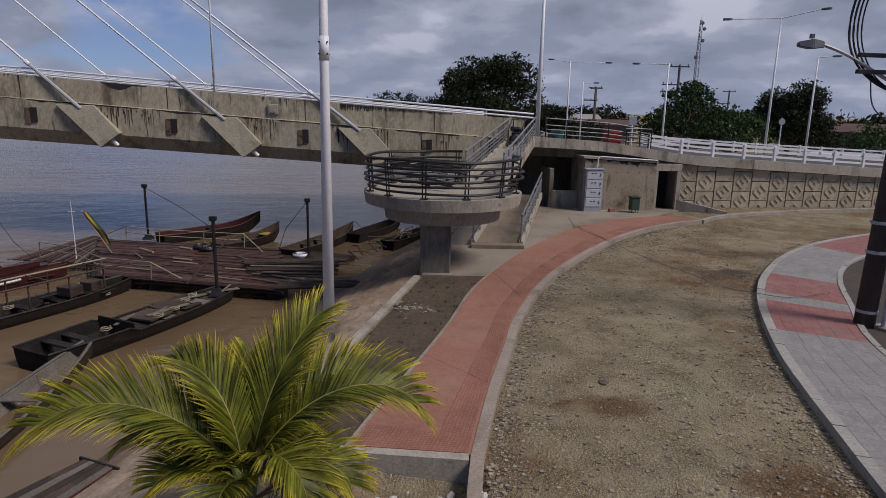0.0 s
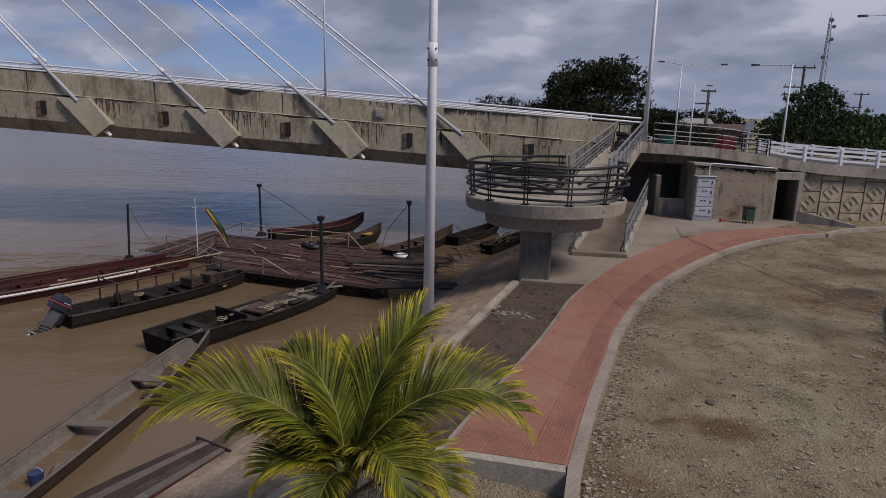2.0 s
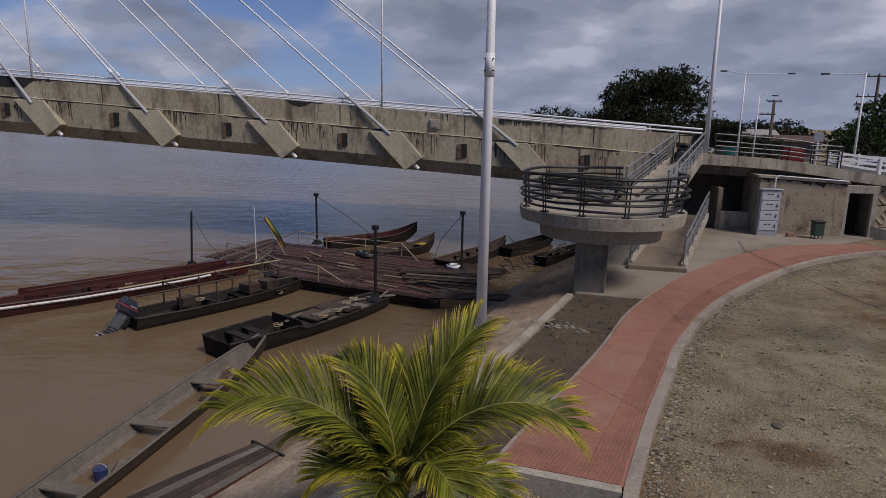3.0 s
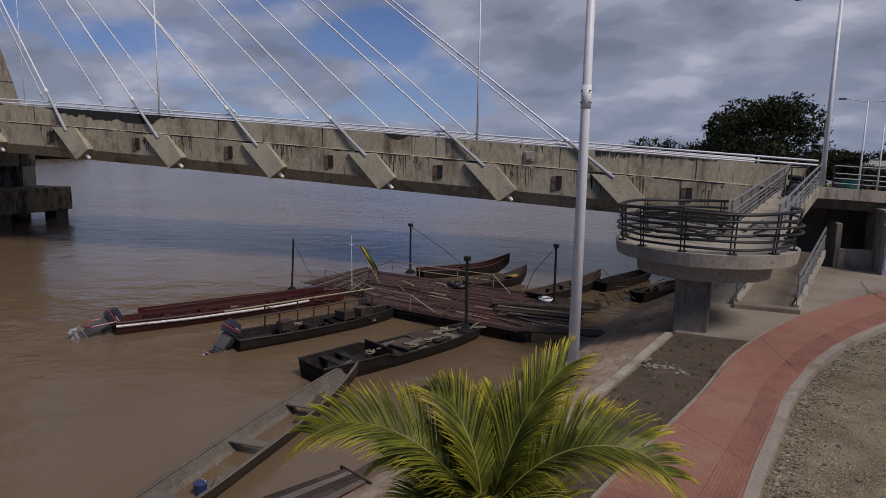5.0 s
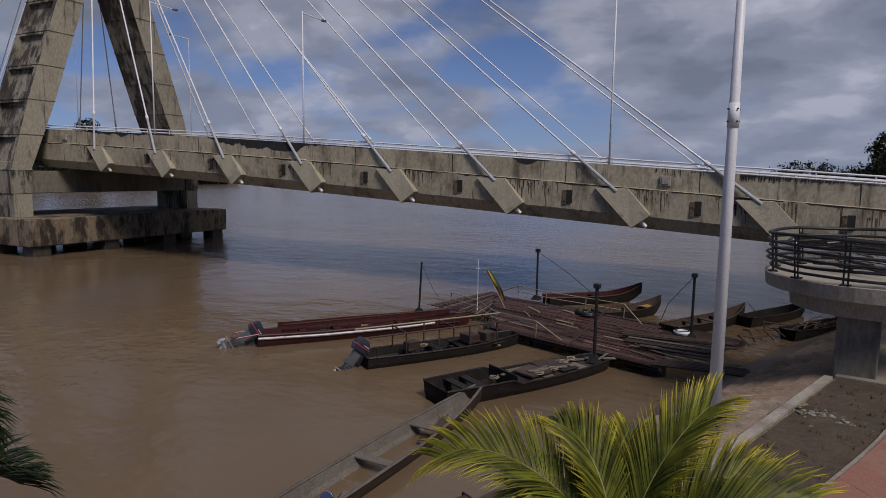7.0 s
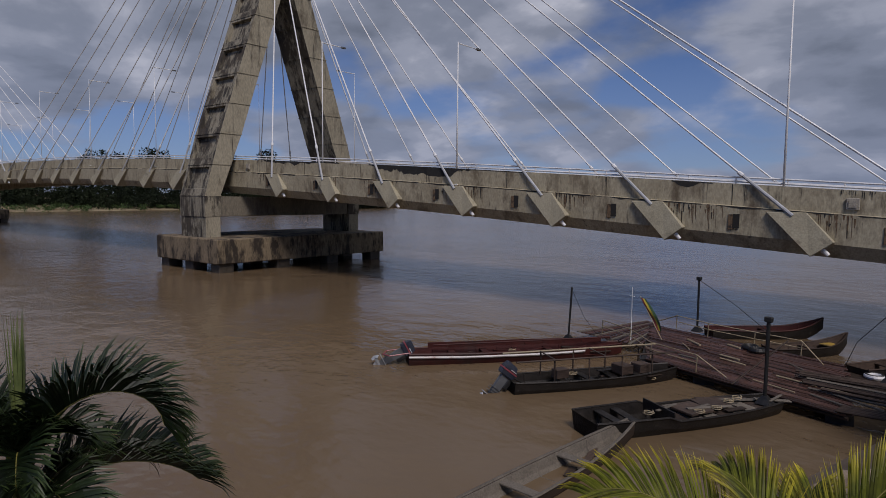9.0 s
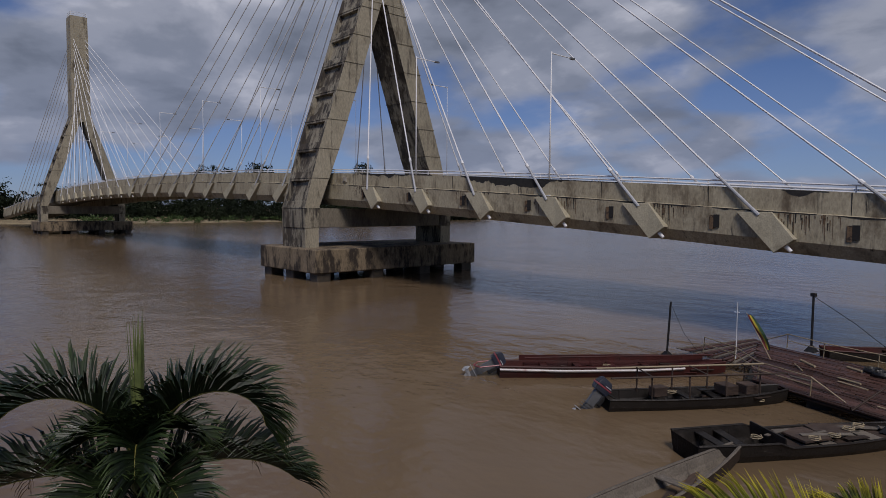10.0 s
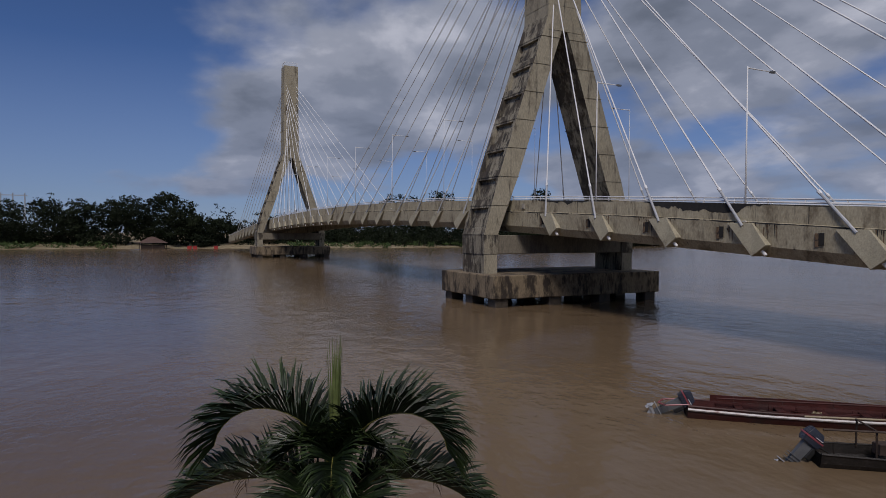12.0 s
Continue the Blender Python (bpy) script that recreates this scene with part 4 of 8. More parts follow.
ramp("lower_ramp", "low concrete ramp with a leaning steel railing", ((1.3, 22.9), (2.92, 22.9)), ((3.3, 31.2), (4.85, 31.0)), 0.12, 0.95, 0.2, True, "concrete_brown")
gen = thing("motor_pump", "dark motor pump in a tall tubular frame standing on the ramp", "pump", Matrix.Translation((3.72, 31.7, 3.39)) @ Matrix.Rotation(radians(-20), 4, "Z"))
for sx in (-0.34, 0.34):
    part("frame_tube", tube(bmesh.new(), smooth_line([(sx, -0.45, 0.04), (sx, -0.40, 0.75), (sx, -0.1, 1.0), (sx, 0.42, 1.18), (sx, 0.52, 0.04)], 5), 0.026, 6), M["dark_metal"], gen)
    part("skid", rod(bmesh.new(), (sx, -0.5, 0.03), (sx, 0.5, 0.03), 0.03, n=6), M["dark_metal"], gen)
    part("wheel", rod(bmesh.new(), (sx * 1.25, 0.25, 0.2), (sx * 1.05, 0.25, 0.2), 0.2, n=14), M["dark_metal"], gen)
part("crossbar", rod(bmesh.new(), (-0.36, 0.42, 1.18), (0.36, 0.42, 1.18), 0.026, n=6), M["dark_metal"], gen)
part("engine", box(bmesh.new(), (-0.05, 0.1, 0.38), (0.46, 0.46, 0.46), bev=0.05), M["dark_metal"], gen)
part("tank", box(bmesh.new(), (-0.02, 0.12, 0.72), (0.40, 0.40, 0.22), bev=0.07), M["dark_metal"], gen)
part("air_filter", rod(bmesh.new(), (-0.26, 0.0, 0.62), (-0.26, 0.0, 0.86), 0.1, n=12), M["dark_metal"], gen)
part("pump_housing", rod(bmesh.new(), (0.0, -0.42, 0.28), (0.0, -0.12, 0.28), 0.17, 0.22, 14), M["grey_metal"], gen)
part("silencer", rod(bmesh.new(), (0.22, 0.32, 0.58), (0.22, -0.08, 0.58), 0.08, n=10), M["dark_metal"], gen)
part("hose", tube(bmesh.new(), smooth_line([(0.0, -0.44, 0.28), (0.05, -0.8, 0.12), (-0.25, -1.1, 0.02), (-0.1, -1.5, -0.03)], 6), 0.05, 7), M["dark_metal"], gen)
M["yellow_can"] = material("yellow_plastic", (0.50, 0.42, 0.02), (0.58, 0.50, 0.04), 3, 0.5, 0.05, 20)
can = thing("jerry_can", "yellow plastic jerry can beside the pump", "jerry can", Matrix.Translation((4.28, 32.1, 3.44)) @ Matrix.Rotation(radians(-14), 4, "Z"))
part("body", box(bmesh.new(), (0, 0, 0.2), (0.3, 0.18, 0.38), bev=0.03), M["yellow_can"], can)
part("handle", tube(bmesh.new(), [(-0.1, 0, 0.38), (-0.06, 0, 0.46), (0.06, 0, 0.46), (0.1, 0, 0.38)], 0.018, 6), M["yellow_can"], can)
part("cap", rod(bmesh.new(), (0.12, 0, 0.38), (0.12, 0, 0.43), 0.03, n=8), M["dark_metal"], can)
for pts in ([(1.55, 22.6, 2.56), (2.0, 23.4, 2.66), (1.9, 24.3, 2.82)], [(1.3, 23.0, 2.58), (1.7, 24.2, 2.72), (2.35, 24.6, 2.80)]):
    o = Vector(pts[0])
    whole("bent_rail", tube(bmesh.new(), [q - o for q in smooth_line(pts, 6)], 0.035, 7), M["dark_metal"], "bent steel rail lying on the ramp", "rail", "", Matrix.Translation(o), "bent rails")
bm = box(bmesh.new(), (2.1, 22.62, 0.09), (1.95, 0.42, 0.24), bev=0.02)
whole("ramp_step", bm, M["concrete_brown"], "low concrete step at the foot of the ramp", "step")

# ---- abutment building, cabinet, doorway ----
RZ = math.degrees(TH)
UW = SP * 9.27                                   # where the panel wall begins


def road_z(u):
    return lerp(u, [(54, 3.72), (58, 3.5), (62.5, 2.85), (75, 2.2), (100, 1.2), (140, 0.45), (200, 0.1)])


ABUT_M = BRIDGE_M.copy()
bm = bmesh.new()
us = np.linspace(U_END + 0.02, 150, 40)
rings = [[bm.verts.new(p) for p in ((u, 0.42, road_z(u) - 0.02), (u, DW - 0.42, road_z(u) - 0.02), (u, DW - 0.42, -0.3), (u, 0.42, -0.3))] for u in us if u > UW + 0.4]
for a, b in zip(rings, rings[1:]):
    for j in range(4):
        bm.faces.new((a[j], a[(j + 1) % 4], b[(j + 1) % 4], b[j]))
bm.faces.new(rings[0])
bm.faces.new(rings[-1][::-1])
whole("road", bm, M["asphalt"], "raised approach road behind the panel wall", "road", "structure", ABUT_M)
bm = bmesh.new()
us = np.linspace(U_END + 0.01, 150, 50)
rings = [[bm.verts.new(p) for p in ((u, -0.28, road_z(u)), (u, 0.4, road_z(u)), (u, 0.4, road_z(u) - 0.5), (u, -0.28, road_z(u) - 0.5))] for u in us]
for a, b in zip(rings, rings[1:]):
    for j in range(4):
        bm.faces.new((a[j], a[(j + 1) % 4], b[(j + 1) % 4], b[j]))
bm.faces.new(rings[0])
bm.faces.new(rings[-1][::-1])
whole("trim", bm, M["concrete"], "concrete coping beam above the panel wall", "coping", "structure", ABUT_M)
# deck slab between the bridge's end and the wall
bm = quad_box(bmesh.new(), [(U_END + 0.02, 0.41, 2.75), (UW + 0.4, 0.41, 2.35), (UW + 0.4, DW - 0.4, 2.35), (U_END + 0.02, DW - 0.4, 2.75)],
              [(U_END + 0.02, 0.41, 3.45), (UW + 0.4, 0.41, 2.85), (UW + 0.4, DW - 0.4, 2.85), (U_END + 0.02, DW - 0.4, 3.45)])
# ceiling and back wall carry the recess's shade in their colour
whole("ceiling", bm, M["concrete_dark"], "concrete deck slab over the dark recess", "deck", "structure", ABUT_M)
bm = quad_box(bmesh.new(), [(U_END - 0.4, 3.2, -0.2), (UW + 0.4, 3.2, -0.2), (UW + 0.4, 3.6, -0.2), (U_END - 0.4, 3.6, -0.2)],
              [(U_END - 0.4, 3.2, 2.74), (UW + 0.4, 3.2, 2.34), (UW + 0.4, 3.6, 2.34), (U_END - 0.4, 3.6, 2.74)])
whole("wall_abutment", bm, M["concrete_dark"], "dark abutment wall at the back of the recess", "wall", "structure", ABUT_M)

hut = thing("utility_room", "low stained concrete utility room beside the recess", "building", Matrix.Translation((7.35, 32.35, 0)) @ Matrix.Rotation(radians(6), 4, "Z"))
HL = 3.85
part("wall", quad_box(bmesh.new(), [(0, 0, -0.1), (HL, 0, -0.1), (HL, 0.2, -0.1), (0, 0.2, -0.1)], [(0, 0, 2.72), (HL, 0, 2.52), (HL, 0.2, 2.52), (0, 0.2, 2.72)]), M["concrete_hut"], hut, "front wall with form marks and dark runs")
part("wall", quad_box(bmesh.new(), [(0, 0.203, -0.1), (0.2, 0.203, -0.1), (0.2, 2.3, -0.1), (0, 2.3, -0.1)], [(0, 0.203, 2.72), (0.2, 0.203, 2.72), (0.2, 2.3, 2.72), (0, 2.3, 2.72)]), M["concrete"], hut)
part("roof", quad_box(bmesh.new(), [(-0.12, -0.1, 2.725), (HL + 0.05, -0.1, 2.525), (HL + 0.05, 2.4, 2.525), (-0.12, 2.4, 2.725)], [(-0.12, -0.1, 2.83), (HL + 0.05, -0.1, 2.63), (HL + 0.05, 2.4, 2.63), (-0.12, 2.4, 2.83)]), M["concrete"], hut)
rng = random.Random(5)
bm = bmesh.new()
prev = None
for x in np.arange(0.03, HL - 0.03, 0.035):
    zt = 2.71 - 0.052 * x
    h = 0.03 + 0.28 * max(0.0, noise.noise((x * 1.7, 3, 0)) + 0.1) + 0.22 * max(0.0, noise.noise((x * 7.0, 1, 8)))
    cur = (bm.verts.new((x, -0.004, zt)), bm.verts.new((x, -0.004, zt - h)))
    if prev:
        bm.faces.new((prev[0], cur[0], cur[1], prev[1]))
    prev = cur
tagged(part("runs", bm, M["mould"], hut), "dark runs below the roof edge", kind="stuff")
part("conduit", tube(bmesh.new(), [(0.62, -0.13, 2.25), (0.62, -0.13, 2.72), (0.75, -0.13, 2.82), (HL - 0.05, -0.13, 2.66)], 0.03, 6), M["white_paint"], hut, "white plastic conduit")
bm = bmesh.new()
for a in range(6):
    for b in range(3):
        box(bm, (0.45 + 0.62 * a, -0.002, 0.5 + 0.75 * b), (0.045, 0.02, 0.045))
tagged(part("tie_hole", bm, M["black"], hut), "dark form-tie holes", kind="stuff")
part("low_wall", box(bmesh.new(), (-0.75, 0.9, 0.42), (1.45, 0.2, 1.05), bev=0.03), M["concrete"], hut)
part("low_wall", box(bmesh.new(), (-1.5, 1.6, 1.0), (0.25, 1.6, 2.2), bev=0.03), M["concrete_dark"], hut)
# doorway between the room and the panel wall
door = thing("doorway", "dark open doorway in a concrete surround", "doorway", Matrix.Translation((11.2, 32.86, 0)) @ Matrix.Rotation(radians(5), 4, "Z"))
part("jamb", box(bmesh.new(), (0.07, 0.1, 1.0), (0.14, 0.2, 2.2), bev=0.01), M["concrete"], door)
part("jamb", box(bmesh.new(), (1.28, 0.1, 1.0), (0.24, 0.2, 2.2), bev=0.01), M["concrete"], door)
part("lintel", box(bmesh.new(), (0.70, 0.1, 2.28), (1.40, 0.22, 0.36), bev=0.01), M["concrete"], door)
part("side_wall", box(bmesh.new(), (1.32, 0.83, 1.13), (0.14, 1.24, 2.46)), M["concrete_dark"], door)
# black panel paints the darkness inside the doorway
part("passage", box(bmesh.new(), (0.62, 1.5, 1.1), (1.25, 0.1, 2.3)), M["black"], door)

cab = thing("electrical_cabinet", "tall grey steel cabinet of four stacked meter boxes", "cabinet", Matrix.Translation((7.72, 31.98, 0.03)) @ Matrix.Rotation(radians(6), 4, "Z"))
part("body", box(bmesh.new(), (0, 0, 1.08), (0.92, 0.42, 2.16), bev=0.015), M["galv"], cab)
for k in range(4):
    z = 0.5 + k * 0.47
    d = part("door", box(bmesh.new(), (0, -0.225, z), (0.8, 0.03, 0.42), bev=0.008), M["cab_grey"], cab)
    part("latch", box(bmesh.new(), (0.3, -0.25, z), (0.04, 0.03, 0.14)), M["dark_metal"], d)
    for j in range(2):
        part("marking", box(bmesh.new(), (-0.12 + 0.16 * j, -0.243, z + 0.06), (0.1, 0.006, 0.045)), M["dark_metal"], d, "small dark marking bar")
part("canopy", box(bmesh.new(), (0, -0.03, 2.19), (1.0, 0.52, 0.05), bev=0.01), M["galv"], cab)
# dark green trash bin on thin legs by the utility room
binm = Matrix.Translation((9.85, 31.75, 0.05)) @ Matrix.Rotation(radians(8), 4, "Z")
tb = thing("trash_bin", "dark green metal trash bin standing on thin legs", "crate", binm)
part("body", box(bmesh.new(), (0, 0, 0.46), (0.44, 0.4, 0.62), bev=0.03), M["green_dark"], tb)
part("rim", box(bmesh.new(), (0, 0, 0.8), (0.5, 0.46, 0.06), bev=0.01), M["dark_metal"], tb)
for a in (-0.17, 0.17):
    for b in (-0.15, 0.15):
        part("leg", rod(bmesh.new(), (a, b, 0), (a, b, 0.16), 0.02, n=6), M["dark_metal"], tb)
bm = box(bmesh.new(), (8.75, 31.85, 0.12), (0.3, 0.2, 0.22), 12, bev=0.015)
whole("block", bm, M["red"], "broken red clay block beside the wall", "brick")

# ---- panel wall ----
WALL_M = BRIDGE_M @ Matrix.Translation((UW, 0, 0))
bm = bmesh.new()
us = np.linspace(0, 60, 20)
rings = [[bm.verts.new(p) for p in ((u, 0.08, road_z(UW + u) - 0.48), (u, 0.40, road_z(UW + u) - 0.48), (u, 0.40, -0.3), (u, 0.08, -0.3))] for u in us]
for a, b in zip(rings, rings[1:]):
    for j in range(4):
        bm.faces.new((a[j], a[(j + 1) % 4], b[(j + 1) % 4], b[j]))
bm.faces.new(rings[0])
bm.faces.new(rings[-1][::-1])
wall = whole("wall_approach", bm, M["concrete_dark"], "retaining wall of square concrete panels with diamond relief", "wall", "structure", WALL_M)
PW = 1.10


def panel_mesh(h):
    bm = box(bmesh.new(), (PW / 2, 0.03, h / 2), (PW - 0.06, 0.09, h - 0.05), bev=0.012)
    c = Vector((PW / 2, -0.03, h / 2))
    for dx, dz, l, a in ((-0.19, 0.19, 0.50, -45), (0.20, 0.20, 0.60, 45), (0.0, 0.0, 0.30, 45), (-0.19, -0.19, 0.50, 45), (0.19, -0.19, 0.46, -45)):
        if abs(c.z + dz - h / 2) < h / 2 - 0.16 and h > 0.8:
            box(bm, (c.x + dx, -0.025, c.z + dz), (l, 0.06, 0.095 if (dx > 0) == (dz > 0) and dx else 0.06), ry=a, bev=0.008)
    return mesh_of(bm, "panel", M["panel"])


M["panel"] = material("cast_panel_concrete", (0.34, 0.28, 0.185), (0.48, 0.405, 0.28), 1.2, 0.9, 0.35, 14, c3=(0.095, 0.08, 0.062), c3_amt=(0.5, 0.7), stain_scale=0.9, island=0.14)
PANELS = {}
for col in range(26):
    u = col * PW
    top = road_z(UW + u + PW / 2) - 0.5
    z = -0.18 if col % 2 else -0.72
    while z < top - 0.1:
        h = min(1.08, top - z)
        if z + h > 0.05:
            key = round(h, 2)
            if key not in PANELS:
                PANELS[key] = panel_mesh(h)
            ob = new("panel", PANELS[key])
            ob.parent = wall
            ob.location = (u, 0, z)
        z += 1.08

rail = thing("white_guardrail", "white concrete guardrail of three bars along the approach road", "guardrail", WALL_M)
for k in range(20):
    u = -1.8 + k * 1.85
    z = road_z(UW + u)
    part("post", box(bmesh.new(), (u, 0.05, z + 0.4), (0.16, 0.2, 0.84), bev=0.02), M["white_paint"], rail)
for dz in (0.22, 0.47, 0.72):
    us = np.linspace(-1.8, 34, 24)
    bm = bmesh.new()
    rings = [[bm.verts.new((u, v, road_z(UW + u) + dz + e)) for v, e in ((0.0, -0.055), (0.1, -0.055), (0.1, 0.055), (0.0, 0.055))] for u in us]
    for a, b in zip(rings, rings[1:]):
        for j in range(4):
            bm.faces.new((a[j], a[(j + 1) % 4], b[(j + 1) % 4], b[j]))
    part("bar", bm, M["white_paint"], rail)
rail2 = thing("white_guardrail", "white concrete guardrail on the far side of the road", "guardrail", WALL_M @ Matrix.Translation((0, DW - 0.5, 0)))
for k in range(23):
    u = 3.75 + k * 1.85
    part("post", box(bmesh.new(), (u, 0.05, road_z(UW + u) + 0.4), (0.16, 0.2, 0.84), bev=0.02), M["white_paint"], rail2)
for dz in (0.22, 0.47, 0.72):
    bm = bmesh.new()
    rings = [[bm.verts.new((u, v, road_z(UW + u) + dz + e)) for v, e in ((0.0, -0.055), (0.1, -0.055), (0.1, 0.055), (0.0, 0.055))] for u in np.linspace(3.75, 46, 24)]
    for a, b in zip(rings, rings[1:]):
        for j in range(4):
            bm.faces.new((a[j], a[(j + 1) % 4], b[(j + 1) % 4], b[j]))
    part("bar", bm, M["white_paint"], rail2)
# steel railing over the recess, and the red mesh fence tied to it
rl = thing("steel_railing", "dark grey steel railing along the edge of the deck", "railing", ABUT_M)
for z in (0.2, 0.42, 0.64, 0.98):
    part("bar", tube(bmesh.new(), [(u, -0.05, road_z(u) + z) for u in np.linspace(54.5, UW - 1.9, 10)], 0.03, 6), M["rail_grey"], rl)
for u in np.linspace(54.5, UW - 1.9, 6):
    part("post", rod(bmesh.new(), (u, -0.05, road_z(u)), (u, -0.05, road_z(u) + 0.98), 0.035, n=6), M["dark_metal"], rl)
gp = thing("rail_panel", "loose dark steel rail panel on the deck edge", "railing", ABUT_M)
for z in (0.15, 0.4, 0.62, 0.84):
    part("bar", tube(bmesh.new(), [(58.85, -0.12, road_z(58.85) + z), (59.6, -0.1, road_z(58.85) + z + 0.01), (60.35, -0.12, road_z(58.85) + z - 0.02)], 0.03, 6), M["rail_grey"], gp)
for u in (58.9, 59.65, 60.3):
    part("post", rod(bmesh.new(), (u, -0.16, road_z(u)), (u, -0.16, road_z(58.85) + 0.84), 0.03, n=6), M["dark_metal"], gp)
M["teal"] = material("teal_plastic", (0.02, 0.16, 0.13), (0.04, 0.24, 0.2), 3, 0.5, 0.05, 20)
tl = thing("plastic_tub", "teal plastic tub on the edge of the deck", "tub", ABUT_M @ Matrix.Translation((55.3, 0.35, road_z(55.3))))
part("bowl", disc(bmesh.new(), 0.28, 0.36, 0.0, 0.42, 20), M["teal"], tl)
part("rim", tube(bmesh.new(), [(0.37 * math.cos(a), 0.37 * math.sin(a), 0.42) for a in np.linspace(0, 2 * math.pi, 20, endpoint=False)], 0.025, 6, True), M["teal"], tl)
M["red_plastic"] = material("red_plastic_mesh", (0.26, 0.016, 0.014), (0.36, 0.03, 0.022), 3, 0.6, 0.1, 40)
fe = thing("barrier_fence", "red plastic mesh barrier tied along the railing", "fence", ABUT_M)
for k in range(6):
    u = 57.75 + k * 0.17
    part("strip", box(bmesh.new(), (u, 0.06, road_z(u) + 0.30), (0.12, 0.02, 0.56 + 0.05 * (k % 2)), bev=0.005), M["red_plastic"], fe)
for dz in (0.08, 0.3, 0.5):
    part("strip", box(bmesh.new(), (58.2, 0.035, road_z(58.2) + dz), (1.0, 0.02, 0.1), ry=8.0), M["red_plastic"], fe)
bm = quad_box(bmesh.new(), [(12.35, 33.0, 0), (14.8, 32.1, 0), (14.85, 32.35, 0), (12.4, 33.25, 0)], [(12.35, 33.0, 0.62), (14.8, 32.1, 0.12), (14.85, 32.35, 0.12), (12.4, 33.25, 0.62)])
whole("wing_wall", bm, M["concrete"], "small sloping concrete wing wall beside the doorway", "wall")

# ---- lamp posts ----
lamp_post(Matrix.Translation((-2.52, 13.75, -0.45)), 12.0, [(-1.4, 0.4, 0.2)], 0.135, "tall white steel lamp post on the river bank", collar=6.65)
lamp_post(Matrix.Translation((5.06, 34.1, 3.5)), 9.0, [(-1.2, 1.2, 0.1)], 0.13, "white steel lamp post at the head of the ramp")
for x, y, z, h, arms in ((24.9, 49.0, 2.0, 10.2, [(-3.2, 1.0, 0.0), (2.2, -1.2, 0.5)]), (30.8, 53.8, 1.5, 8.4, [(1.0, -0.3, 0.1)]), (18.9, 54.8, 2.2, 7.0, [(-2.2, 0.7, 0.05)]),
                        (13.3, 68.7, 3.0, 7.2, [(-1.6, 0.5, 0.3), (3.6, -0.6, 0.0)]), (17.9, 83.1, 3.0, 5.8, [(1.3, -0.3, 0.0)])):
    lamp_post(Matrix.Translation((x, y, -0.2)), h + z + 0.2, arms, 0.11, "white double-arm street lamp post beyond the bridge", group="street lamps beyond the bridge")
# ---- river bank: steps, strip, apron ----
M["bank"] = material("muddy_bank_concrete", (0.225, 0.168, 0.116), (0.335, 0.265, 0.192), 0.7, 0.9, 0.4, 10, c3=(0.13, 0.088, 0.056), c3_amt=(0.46, 0.64), stain_scale=0.55, c4=(0.10, 0.07, 0.045), c4_amt=(0.52, 0.66), c4_scale=1.2, c4_stretch=(1, 0.3, 1))
M["mud"] = material("wet_mud", (0.062, 0.044, 0.030), (0.105, 0.078, 0.054), 0.8, 0.6, 0.6, 7, c3=(0.05, 0.038, 0.028), c3_amt=(0.52, 0.7), stain_scale=0.5)
steps = thing("bank_steps", "broad worn concrete steps leading down into the river", "steps", None, kind="structure")
NS = 9
M["bank_silt"] = material("silted_concrete", (0.175, 0.118, 0.075), (0.275, 0.20, 0.132), 0.9, 0.9, 0.6, 9, c3=(0.06, 0.04, 0.027), c3_amt=(0.5, 0.66), stain_scale=0.6)
for k, ysb, far in [(k, np.linspace(-4, 16.6, 40), False) for k in range(NS)] + [(k, np.linspace(16.6, 34, 32), True) for k in range(NS)]:
    f0, f1 = k / NS, (k + 1) / NS + 0.02
    bm = bmesh.new()
    left = [Vector((bank_top(y) + (shore(y) - 0.35 - bank_top(y)) * f1, y, 0)) for y in ysb]
    right = [Vector((bank_top(y) + (shore(y) - 0.35 - bank_top(y)) * f0, y, 0)) for y in ysb]
    z = -0.02 - (k + 0.35) * 1.6 / NS + (0.004 if k % 2 else 0)
    rows = []
    for a, b in zip(left, right):
        w = 0.015 * noise.noise((a.y * 0.8, k, 0))
        rows.append([bm.verts.new((a.x, a.y, z - 0.07 + w)), bm.verts.new((b.x, b.y, z + w)), bm.verts.new((b.x, b.y, z - 0.5)), bm.verts.new((a.x, a.y, z - 0.5))])
    for r, s in zip(rows, rows[1:]):
        for j in range(4):
            bm.faces.new((r[j], r[(j + 1) % 4], s[(j + 1) % 4], s[j]))
    bm.faces.new(rows[0])
    bm.faces.new(rows[-1][::-1])
    part("step", bm, M["mud"] if k >= 7 or (far and k >= 5) else M["bank_silt"] if far else M["bank"], steps, "step silted with brown mud" if far or k >= 7 else "")
# dark strip of uneven width along the inner edge of each step
for k in range(1, NS):
    ysb = np.linspace(-4, 34, 64)
    inner = [Vector((bank_top(y) + (shore(y) - 0.35 - bank_top(y)) * k / NS, y, 0)) for y in ysb]
    bm = bmesh.new()
    prev = None
    for p in inner:
        w = 0.06 + 0.10 * abs(noise.noise((p.y * 1.3, k, 5)))
        z = -0.008 - (k + 0.35) * 1.6 / NS + 0.015 * noise.noise((p.y * 0.8, k, 0)) + 0.012
        cur = (bm.verts.new((p.x - w, p.y, z)), bm.verts.new((p.x + 0.004, p.y, z)), bm.verts.new((p.x + 0.004, p.y, z - 0.05)), bm.verts.new((p.x - w, p.y, z - 0.05)))
        if prev:
            for j in range(4):
                bm.faces.new((prev[j], prev[(j + 1) % 4], cur[(j + 1) % 4], cur[j]))
        prev = cur
    part("mud_seam", bm, M["mud"], steps, "dark line at the foot of the riser")
line = [Vector((bank_top(y) + 0.02, y, 0)) for y in np.linspace(4, 18.45, 20)]
